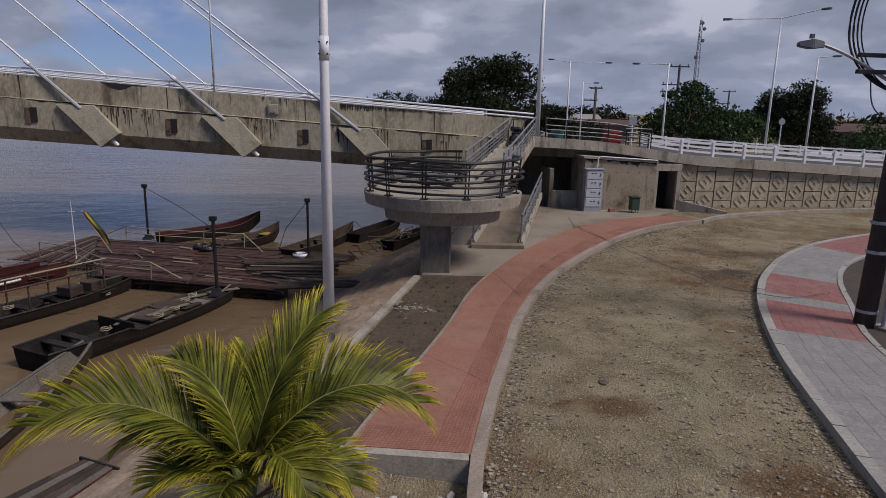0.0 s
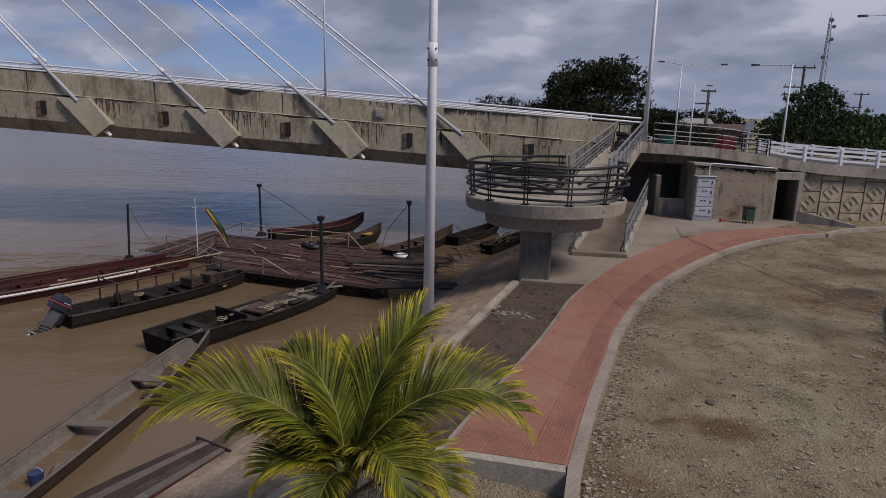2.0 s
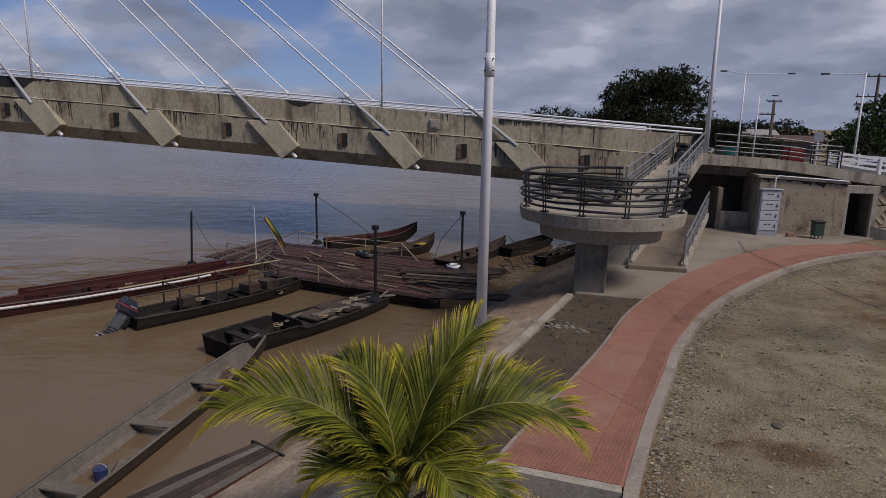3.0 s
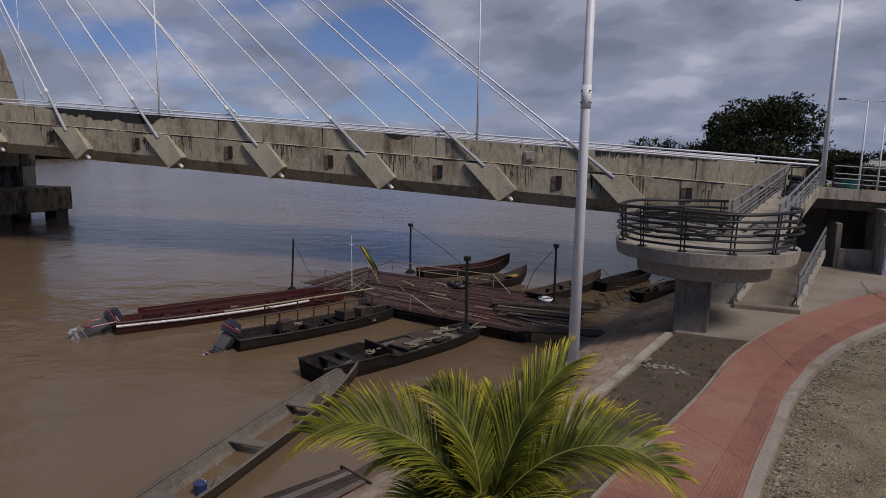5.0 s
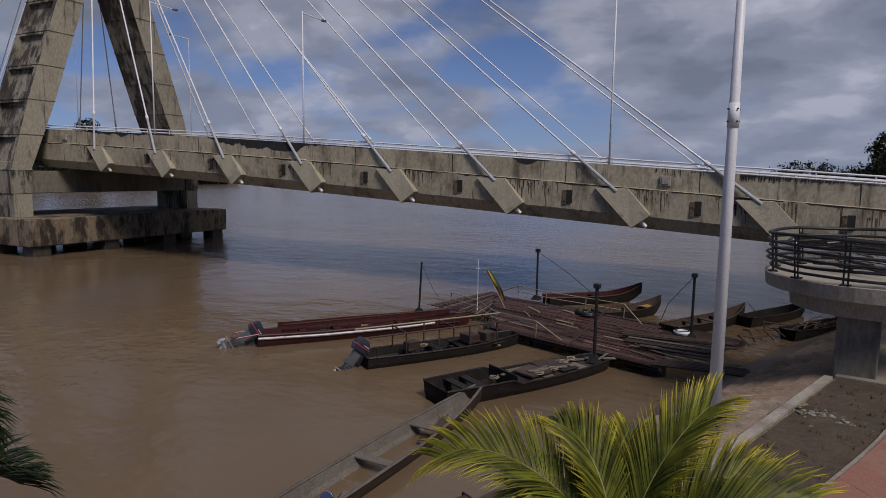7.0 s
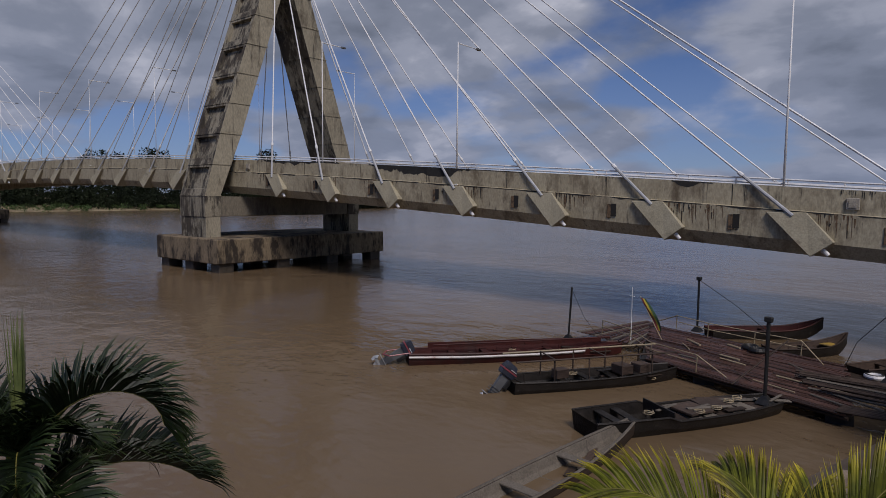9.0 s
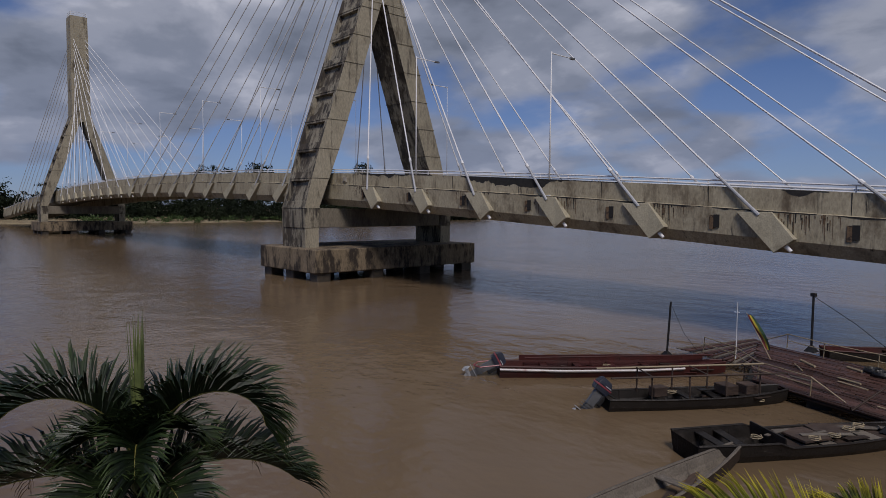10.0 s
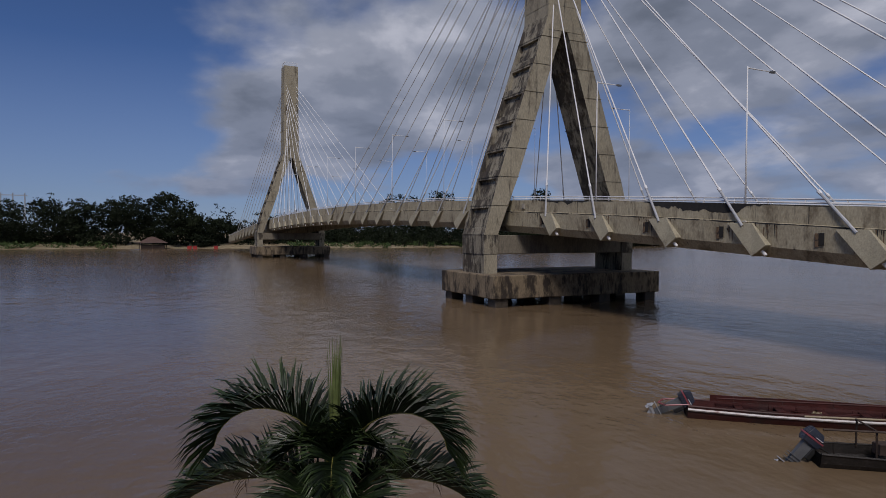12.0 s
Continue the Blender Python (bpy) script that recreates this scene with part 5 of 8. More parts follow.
whole("strip_kerb", ribbon(bmesh.new(), line, offset_line(line, 0.19), -0.4, 0.07), M["concrete_clean"], "narrow pale concrete edging along the top of the bank", "kerb", "structure")
bm = quad_box(bmesh.new(), [(-0.55, 18.55, -0.3), (1.55, 18.5, -0.3), (5.9, 27.3, -0.3), (10.5, 30.6, -0.3), (13.2, 33.6, -0.3), (4.5, 33.4, -0.3), (1.2, 29.0, -0.3)],
              [(-0.55, 18.55, 0.06), (1.55, 18.5, 0.06), (5.9, 27.3, 0.06), (10.5, 30.6, 0.06), (13.2, 33.6, 0.06), (4.5, 33.4, 0.06), (1.2, 29.0, 0.06)])
whole("apron", bm, M["concrete_apron"], "pale concrete apron below the platform and building", "pavement", "structure")

# ---- red walkway: slabs, tactile strips, end wall, kerb stones ----
def uv_pattern(name, c1, c2, size, gap, depth, groove):
    """Small raised squares, laid out by the surface's own metres."""
    m = bpy.data.materials.new(name)
    m.use_nodes = True
    nt = m.node_tree
    L = nt.links.new
    bs = nt.nodes["Principled BSDF"]
    uv = nt.nodes.new("ShaderNodeUVMap")
    br = nt.nodes.new("ShaderNodeTexBrick")
    br.offset = 0.0
    br.inputs["Scale"].default_value = 1.0
    br.inputs["Brick Width"].default_value = br.inputs["Row Height"].default_value = size
    br.inputs["Mortar Size"].default_value = gap
    br.inputs["Mortar Smooth"].default_value = 0.3
    br.inputs["Color1"].default_value, br.inputs["Color2"].default_value, br.inputs["Mortar"].default_value = (*c1, 1), (*c2, 1), (*groove, 1)
    L(uv.outputs[0], br.inputs["Vector"])
    tc = nt.nodes.new("ShaderNodeTexCoord")
    n = nt.nodes.new("ShaderNodeTexNoise")
    n.inputs["Scale"].default_value, n.inputs["Detail"].default_value = 1.3, 8
    L(tc.outputs["Object"], n.inputs["Vector"])
    mr = nt.nodes.new("ShaderNodeMapRange")
    mr.inputs[1].default_value, mr.inputs[2].default_value, mr.inputs[3].default_value, mr.inputs[4].default_value = 0.3, 0.7, 0.75, 1.2
    L(n.outputs["Fac"], mr.inputs[0])
    mul = nt.nodes.new("ShaderNodeMixRGB")
    mul.blend_type = "MULTIPLY"
    mul.inputs[0].default_value = 1.0
    L(br.outputs["Color"], mul.inputs[1])
    L(mr.outputs[0], mul.inputs[2])
    L(mul.outputs[0], bs.inputs["Base Color"])
    bs.inputs["Roughness"].default_value = 0.85
    b = nt.nodes.new("ShaderNodeBump")
    b.inputs["Strength"].default_value, b.inputs["Distance"].default_value = 0.8, depth
    b.invert = True
    L(br.outputs["Fac"], b.inputs["Height"])
    L(b.outputs[0], bs.inputs["Normal"])
    return m


M["tactile"] = uv_pattern("red_tactile_paving", (0.24, 0.106, 0.07), (0.295, 0.136, 0.09), 0.06, 0.008, 0.006, (0.215, 0.087, 0.055))


def across(i, f):
    return LEFT_RED[i].lerp(RIGHT_RED[i], f)


def strip_mesh(pairs, z, th):
    """A thin slab over pairs of points, with its metres as UV."""
    verts, faces, uvs = [], [], []
    s = 0.0
    last = None
    for a, b in pairs:
        if last is not None:
            s += ((a + b) / 2 - last).length
        last = (a + b) / 2
        verts += [(a.x, a.y, z), (b.x, b.y, z), (b.x, b.y, z - th), (a.x, a.y, z - th)]
        w = (b - a).length
        uvs += [(s, 0), (s, w), (s, w), (s, 0)]
    n = len(pairs)
    for i in range(n - 1):
        for j in range(4):
            faces.append((i * 4 + j, i * 4 + (j + 1) % 4, i * 4 + 4 + (j + 1) % 4, i * 4 + 4 + j))
    faces += [(0, 1, 2, 3), (n * 4 - 1, n * 4 - 2, n * 4 - 3, n * 4 - 4)]
    me = bpy.data.meshes.new("strip")
    me.from_pydata(verts, [], faces)
    lay = me.uv_layers.new(name="UVMap")
    for lp in me.loops:
        lay.data[lp.index].uv = uvs[lp.vertex_index]
    return me


def slab_objects():
    n = len(LEFT_RED)
    cum = [0.0]
    for i in range(1, n):
        cum.append(cum[-1] + ((across(i, 0.5)) - across(i - 1, 0.5)).length)
    walk_ob = bpy.data.objects["pavement"]

    def at(s, f):
        s = max(0.0, min(cum[-1], s))
        i = min(n - 2, max(0, int(np.searchsorted(cum, s)) - 1))
        t = (s - cum[i]) / max(1e-6, cum[i + 1] - cum[i])
        return across(i, f).lerp(across(i + 1, f), t)

    s0 = 0.0
    k = 0
    while s0 < cum[-1] - 0.3:
        s1 = min(cum[-1], s0 + 3.1)
        ss = np.linspace(s0 + 0.002, s1 - 0.002, 8)
        zz = WALK_Z + 0.010 + 0.003 * math.sin(k * 2.3)
        me = strip_mesh([(at(s, 0.0), at(s, 0.68)) for s in ss], zz, 0.03)
        me.materials.append(M["red"])
        ob = new("slab", me)
        ob.parent = walk_ob
        me = strip_mesh([(at(s, 0.682), at(s, 0.965)) for s in ss], zz - 0.002, 0.03)
        me.materials.append(M["tactile"])
        ob = new("tactile_strip", me)
        ob.parent = walk_ob
        s0, k = s1, k + 1
    me = strip_mesh([(at(s, 0.03), at(s, 0.97)) for s in (0.02, 0.3, 0.62)], WALK_Z + 0.018, 0.02)
    me.materials.append(M["tactile"])
    ob = new("tactile_strip", me)
    ob.parent = walk_ob


slab_objects()
bm = quad_box(bmesh.new(), [(-1.42, 8.2, -0.4), (0.47, 8.02, -0.4), (0.47, 8.2, -0.4), (-1.4, 8.36, -0.4)], [(-1.42, 8.2, 0.16), (0.47, 8.02, 0.16), (0.47, 8.2, 0.16), (-1.4, 8.36, 0.16)])
whole("end_wall", bm, M["concrete_clean"], "low concrete wall that ends the red walkway", "kerb", "structure")
LK = offset_line(LEFT_RED, -0.12)
whole("edging", ribbon(bmesh.new(), LK, [p + Vector((-0.004, 0, 0)) for p in LEFT_RED], -0.3, WALK_Z - 0.05), M["kerb_walk"], "rough concrete edging beside the dirt", "kerb", "structure")
# kerb of the bend under the panel wall
FAR_KERB = smooth_line([(12.4, 29.15, 0), (13.6, 30.4, 0), (15.2, 31.4, 0), (18.6, 32.8, 0), (24.0, 34.3, 0), (33, 36.2, 0), (46, 38.2, 0)], 6)
whole("kerb", ribbon(bmesh.new(), offset_line(FAR_KERB, -0.2), FAR_KERB, -0.2, 0.16), M["concrete_clean"], "pale concrete kerb round the bend of the road", "kerb", "structure")

# ---- pavement across the road ----
RS_OUT = smooth_line([(5.48, 4.6, 0), (5.83, 6.6, 0), (6.03, 7.75, 0), (6.28, 8.8, 0), (6.63, 10.35, 0), (7.17, 12.4, 0), (8.02, 14.85, 0), (8.9, 16.9, 0), (10.2, 19.2, 0), (12.3, 21.95, 0), (14.8, 24.3, 0), (18.2, 26.45, 0), (22, 28.1, 0)], 8)
RS_IN = smooth_line([(8.0, 4.4, 0), (8.35, 6.4, 0), (8.5, 7.6, 0), (8.7, 8.7, 0), (8.95, 10.2, 0), (9.3, 12.1, 0), (9.85, 13.9, 0), (10.75, 15.7, 0), (12.2, 18.6, 0), (14.0, 21.0, 0), (16.4, 22.9, 0), (19.2, 24.4, 0), (22.6, 25.8, 0)], 8)
pav = whole("pavement", ribbon(bmesh.new(), offset_line(RS_OUT, 0.2), RS_IN, -0.2, 0.142), M["concrete"], "curving pavement of grey tiles with red tactile bands", "pavement", "structure")
M["tile_grey"] = material("grey_paving_tile", (0.19, 0.185, 0.17), (0.26, 0.255, 0.24), 1.2, 0.85, 0.25, 30, c3=(0.20, 0.19, 0.175), c3_amt=(0.5, 0.8), stain_scale=0.7, island=0.07)
M["tile_red"] = material("red_paving_tile", (0.21, 0.082, 0.072), (0.27, 0.115, 0.10), 1.2, 0.85, 0.25, 30, c3=(0.24, 0.16, 0.14), c3_amt=(0.5, 0.8), stain_scale=0.7, island=0.1)
M["kerb_stone"] = material("kerb_concrete", (0.25, 0.238, 0.21), (0.35, 0.335, 0.30), 1.5, 0.88, 0.3, 18, c3=(0.18, 0.16, 0.135), c3_amt=(0.52, 0.75), stain_scale=0.8, island=0.08)


def along(line):
    cum = [0.0]
    for a, b in zip(line, line[1:]):
        cum.append(cum[-1] + (b - a).length)

    def at(f):
        s = f * cum[-1]
        i = min(len(line) - 2, max(0, int(np.searchsorted(cum, s)) - 1))
        return line[i].lerp(line[i + 1], (s - cum[i]) / max(1e-6, cum[i + 1] - cum[i]))
    return at, cum[-1]


def pavement_tiles():
    inner = offset_line(RS_OUT, 0.215)
    fo, lo = along(inner)
    fi, li = along(RS_IN)
    rows = int(lo / 0.20)
    rest = {"tile_grey": bmesh.new(), "tile_red": bmesh.new()}
    made = 0
    for r in range(rows):
        f0, f1 = (r + 0.009) / rows, (r + 0.991) / rows
        a0, b0, a1, b1 = fo(f0), fi(f0), fo(f1), fi(f1)
        y = a0.y
        cols = max(4, round((b0 - a0).length / 0.20))
        for c in range(cols):
            g0, g1 = (c + 0.009) / cols, (c + 0.991) / cols
            q = [a0.lerp(b0, g0), a0.lerp(b0, g1), a1.lerp(b1, g1), a1.lerp(b1, g0)]
            red = 13.9 < y < 16.3 or 16.9 < y < 19.2 or y > 23.6
            z = 0.15 + 0.002 * math.sin(r * 12.9 + c * 78.2)
            key = "tile_red" if red else "tile_grey"
            if made < 290 and 7.0 < y < 15.0:
                me = mesh_of(quad_box(bmesh.new(), [Vector((p.x, p.y, 0.143)) for p in q], [Vector((p.x, p.y, z)) for p in q]), "tile", M[key])
                ob = new("tile", me)
                ob.parent = pav
                made += 1
            else:
                quad_box(rest[key], [Vector((p.x, p.y, 0.143)) for p in q], [Vector((p.x, p.y, z)) for p in q])
    for key, bm in rest.items():
        me = mesh_of(bm, "tiles", M[key])
        ob = new("tiles", me)
        ob.parent = pav
        tagged(ob, kind="stuff")


def kerb_stones(line, length, width, z, mat, parent_label):
    kb = thing("kerb", parent_label, "kerb", None, kind="structure")
    out = offset_line(line, width)
    fa, la = along(line)
    fb, _ = along(out)
    n = int(la / length)
    for k in range(n):
        f0, f1 = (k + 0.008) / n, (k + 0.992) / n
        q = [fa(f0), fa(f1), fb(f1), fb(f0)]
        zz = z + 0.006 * math.sin(k * 7.7)
        bm = quad_box(bmesh.new(), [Vector((p.x, p.y, -0.2)) for p in q], [Vector((p.x, p.y, zz)) for p in q])
        part("kerb_stone", bm, mat, kb)


pavement_tiles()
kerb_stones(RS_OUT, 0.95, 0.205, 0.165, M["kerb_stone"], "row of pale concrete kerb stones beside the gravel road")
inner_kerb = offset_line(RS_IN, 0.0)
kerb_stones(RS_IN, 0.95, 0.14, 0.17, M["kerb_stone"], "low concrete edging round the planting bed")

# ---- loose stones, rubble, litter ----
M["stone"] = material("loose_stone", (0.13, 0.106, 0.074), (0.29, 0.245, 0.178), 6, 0.9, 0.3, 30, island=0.6)
M["rubble_brown"] = material("dusty_broken_stone", (0.11, 0.092, 0.068), (0.25, 0.22, 0.17), 4, 0.9, 0.5, 18, island=0.5)
M["rubble"] = material("broken_mortar", (0.42, 0.39, 0.35), (0.55, 0.52, 0.47), 4, 0.9, 0.5, 18)


def pebble(bm, p, s, rng):
    vs = []
    for i in range(8):
        x, y, z = (i & 1) * 2 - 1, (i >> 1 & 1) * 2 - 1, (i >> 2 & 1) * 2 - 1
        vs.append(bm.verts.new((p[0] + x * s * rng.uniform(0.35, 0.62), p[1] + y * s * rng.uniform(0.35, 0.62), p[2] + z * s * rng.uniform(0.2, 0.4))))
    for f in ((0, 1, 3, 2), (4, 6, 7, 5), (0, 4, 5, 1), (2, 3, 7, 6), (0, 2, 6, 4), (1, 5, 7, 3)):
        bm.faces.new([vs[i] for i in f])


def rock(bm, p, s, rng, flat=0.5):
    """A lump with broken faces."""
    geo = bmesh.ops.create_icosphere(bm, subdivisions=1, radius=1.0)
    o = rng.uniform(0, 50)
    a = rng.uniform(0, 6.28)
    sx, sy = rng.uniform(0.7, 1.3), rng.uniform(0.6, 1.0)
    for v in geo["verts"]:
        q = v.co * (0.8 + 0.55 * noise.noise((v.co.x * 1.3 + o, v.co.y * 1.3, v.co.z * 1.3)))
        x, y = q.x * sx, q.y * sy
        v.co = Vector((p[0] + s * 0.5 * (x * math.cos(a) - y * math.sin(a)), p[1] + s * 0.5 * (x * math.sin(a) + y * math.cos(a)), p[2] + s * 0.5 * flat * q.z))


def scatter_gravel():
    rng = random.Random(4)
    verts_bm = bmesh.new()
    ko, kl = along(offset_line(KERB_LINE, 0.2))
    ro, rl_ = along(RS_OUT)
    n = 0
    while n < 15000:
        pick = rng.random()
        if pick < 0.27:
            p = ko(rng.random() ** 1.5 * 0.9)
            x, y = p.x + abs(rng.gauss(0, 0.22)) + 0.04, p.y - abs(rng.gauss(0, 0.16))
        elif pick < 0.54:
            p = ro(rng.random() ** 1.3 * 0.9)
            x, y = p.x - abs(rng.gauss(0, 0.3)) - 0.04, p.y + rng.gauss(0, 0.2)
        else:
            y = 5 + 24 * rng.random() ** 1.4
            f = rng.random()
            x = 0.8 + (6.5 - 0.8) * f + max(0, y - 14) * 0.55
        if y < 5 or y > 31:
            continue
        s = 0.011 + 0.05 * rng.random() ** 4
        pebble(verts_bm, (x, y, ground_z(x, y) + s * 0.1), s, rng)
        n += 1
    whole("gravel", verts_bm, M["stone"], "loose grey gravel scattered over the dirt road", "gravel", "stuff")


scatter_gravel()
rng = random.Random(21)
for (cx, cy, n, sp, smin, smax, nm, lab, mat) in (
        (-0.35, 7.3, 60, 0.55, 0.04, 0.3, "rubble_heap", "heap of broken white mortar lumps at the foot of the wall", "rubble"),
        (-0.75, 15.3, 90, 0.36, 0.05, 0.22, "rubble_heap", "small heap of broken stones on the bare dirt", "rubble_brown"),
        (-0.1, 15.0, 22, 0.22, 0.04, 0.13, "rubble_heap", "few broken stones on the bare dirt", "rubble_brown")):
    bm = bmesh.new()
    for k in range(n):
        x, y = cx + rng.gauss(0, sp), cy + rng.gauss(0, sp * 0.45)
        s = rng.uniform(smin, smax) * rng.uniform(0.5, 1)
        rock(bm, (x, y, max(0.03, ground_z(x, y)) + s * 0.1 if cy > 8 else ground_z(x, y) + s * 0.1), s, rng)
    whole(nm, bm, M[mat], lab, "rubble", "stuff")
for x, y, s in ((3.15, 11.05, 0.34), (2.05, 10.6, 0.26), (6.9, 14.1, 0.3), (7.5, 14.6, 0.22), (4.6, 8.3, 0.15), (1.9, 8.6, 0.14)):
    bm = bmesh.new()
    rock(bm, (0, 0, s * 0.04), s * 0.9, rng, 0.22)
    whole("stone", bm, M["stone"], "flat pale stone lying on the gravel road", "stone", "", Matrix.Translation((x, y, ground_z(x, y))))
bm = tube(bmesh.new(), smooth_line([(6.13, 29.6, 0.10), (5.95, 27.6, 0.10), (5.93, 27.0, 0.12), (5.97, 26.3, 0.19), (6.0, 25.75, 0.19), (6.46, 23.9, 0.19), (6.82, 21.9, 0.19), (7.3, 21.4, 0.06), (7.85, 19.8, 0.05), (8.47, 17.9, 0.05), (8.85, 16.75, 0.2), (9.6, 16.45, 0.19), (11.0, 17.0, 0.2)], 5), 0.010, 6)
whole("cable_on_ground", bm, M["rail_grey"], "thin dark grey cable lying across the road", "cable")
M["soil"] = material("dark_garden_soil", (0.035, 0.028, 0.022), (0.07, 0.055, 0.042), 2, 0.95, 0.8, 12)
fin = offset_line(RS_IN, 0.15)
whole("planting_bed", ribbon(bmesh.new(), fin, offset_line(RS_IN, 3.0), -0.2, 0.10), M["soil"], "strip of dark soil behind the pavement", "soil", "structure")

M["soil_brown"] = material("bare_brown_soil", (0.052, 0.036, 0.021), (0.098, 0.070, 0.041), 0.8, 0.95, 1.0, 8, c3=(0.045, 0.032, 0.02), c3_amt=(0.5, 0.7), stain_scale=0.6, bump_dist=0.05)
bed_l = [Vector((bank_top(y) + 0.29, y, 0)) for y in np.linspace(8.45, 18.5, 24)]
bed_r = []
for p in bed_l:
    i = min(range(len(LK)), key=lambda k: abs(LK[k].y - p.y))
    bed_r.append(Vector((LK[i].x + 0.0, p.y, 0)))
bm = bmesh.new()
grid = []
for a, b in zip(bed_l, bed_r):
    grid.append([bm.verts.new((*a.lerp(b, f).xy, 0.035 + 0.05 * noise.noise((a.lerp(b, f).x * 2, a.y * 2, 3)) + 0.02 * noise.noise((a.lerp(b, f).x * 7, a.y * 7, 1)))) for f in np.linspace(0, 1, 14)])
for r, r2 in zip(grid, grid[1:]):
    for j in range(13):
        bm.faces.new((r[j], r[j + 1], r2[j + 1], r2[j]))
whole("soil_strip", bm, M["soil_brown"], "strip of bare brown soil between bank and walkway", "soil", "structure", smooth=True)
M["weed"] = material("dry_weeds", (0.06, 0.065, 0.025), (0.12, 0.11, 0.05), 3, 0.8, 0, 10, island=0.4)
bm = bmesh.new()
rng = random.Random(5)
for k in range(90):
    t = rng.random()
    i = int(t * 22)
    p = bed_l[i].lerp(bed_r[i], rng.random())
    for j in range(5):
        a = rng.uniform(0, 6.28)
        hgt = rng.uniform(0.04, 0.14)
        q = Vector((p.x + rng.uniform(-.05, .05), p.y + rng.uniform(-.05, .05), 0.03))
        tip = q + Vector((math.cos(a) * hgt * 0.6, math.sin(a) * hgt * 0.6, hgt))
        vs = [bm.verts.new(v) for v in (q + Vector((0.008, 0, 0)), q - Vector((0.008, 0, 0)), tip)]
        bm.faces.new(vs)
whole("weeds", bm, M["weed"], "sparse dry weeds on the bare soil", "weeds", "stuff")

# ---- dock ----
DZ = WATER + 0.42
DA, DB, DC, DD = Vector((-12.3, 21.75, 0)), Vector((-5.25, 20.35, 0)), Vector((-7.1, 26.7, 0)), Vector((-15.5, 28.0, 0))
dock = thing("floating_dock", "floating dock of long dark reddish-brown planks", "dock", Matrix.Translation((0, 0, WATER)))
M["plank"] = material("wet_reddish_planks", (0.040, 0.020, 0.016), (0.088, 0.046, 0.036), 1.6, 0.42, 0.5, 16, c3=(0.17, 0.13, 0.11), c3_amt=(0.58, 0.78), stain_scale=1.6, island=0.6, spec=0.25)
dz = DZ - WATER
NP = 34
rr = random.Random(12)
e = (DB - DA).normalized()
for k in range(NP):
    f0, f1 = k / NP, (k + 0.9) / NP
    cut = rr.uniform(0.3, 0.7)
    for g0, g1 in ((0.0, cut - 0.002), (cut + 0.002, 1.0)):
        j0, j1 = (rr.uniform(-0.2, 0.08) if g0 == 0 else 0.0), (rr.uniform(-0.08, 0.25) if g1 == 1 else 0.0)
        q = [DA.lerp(DB, g0).lerp(DD.lerp(DC, g0), f0) + e * j0, DA.lerp(DB, g1).lerp(DD.lerp(DC, g1), f0) + e * j1,
             DA.lerp(DB, g1).lerp(DD.lerp(DC, g1), f1) + e * j1, DA.lerp(DB, g0).lerp(DD.lerp(DC, g0), f1) + e * j0]
        h0, h1 = dz + rr.uniform(-0.012, 0.02), dz + rr.uniform(-0.012, 0.02)
        part("plank", quad_box(bmesh.new(), [Vector((p.x, p.y, h - 0.04)) for p, h in zip(q, (h0, h1, h1, h0))], [Vector((p.x, p.y, h)) for p, h in zip(q, (h0, h1, h1, h0))]), M["plank"], dock)
# open slatted wing towards the red boat
WA, WB, WC, WD = Vector((-17.1, 24.1, 0)), Vector((-13.6, 23.7, 0)), Vector((-15.0, 28.2, 0)), Vector((-16.35, 29.0, 0))
for k in range(15):
    f0, f1 = k / 15, (k + 0.62) / 15
    q = [WA.lerp(WB, f0), WA.lerp(WB, f1), WD.lerp(WC, f1), WD.lerp(WC, f0)]
    h = dz - 0.05 + rr.uniform(-0.01, 0.015)
    part("slat", quad_box(bmesh.new(), [Vector((p.x, p.y, h - 0.035)) for p in q], [Vector((p.x, p.y, h)) for p in q]), M["plank"] if k % 4 else M["wood_grey"], dock)
for f in (0.08, 0.5, 0.93):
    a, b = WA.lerp(WD, f), WB.lerp(WC, f)
    part("joist", rod(bmesh.new(), (a.x, a.y, dz - 0.14), (b.x, b.y, dz - 0.14), 0.05, n=6), M["wood_dark"], dock)
for f in (0.03, 0.35, 0.68, 0.97):
    a, b = DA.lerp(DB, f), DD.lerp(DC, f)
    d = (b - a).normalized()
    s = Vector((-d.y, d.x, 0)) * 0.35
    a = a + d * 0.35
    # floats are black to paint the shadow below the planks
    part("float", quad_box(bmesh.new(), [Vector((p.x, p.y, -0.3)) for p in (a - s, a + s, b + s, b - s)], [Vector((p.x, p.y, dz - 0.055)) for p in (a - s, a + s, b + s, b - s)]), M["black"], dock)
for f in (0.02, 0.5, 0.98):
    a, b = DA.lerp(DD, f), DB.lerp(DC, f)
    part("bearer", rod(bmesh.new(), (a.x, a.y, dz - 0.12), (b.x, b.y, dz - 0.12), 0.07, n=6), M["wood_dark"], dock)
# low boarding raft in front of the canoes
q = [Vector((-7.3, 25.7, 0)), Vector((-4.5, 24.7, 0)), Vector((-3.7, 26.7, 0)), Vector((-6.3, 27.6, 0))]
part("raft", quad_box(bmesh.new(), [Vector((p.x, p.y, -0.1)) for p in q], [Vector((p.x, p.y, 0.2)) for p in q]), M["wood_dark"], dock)


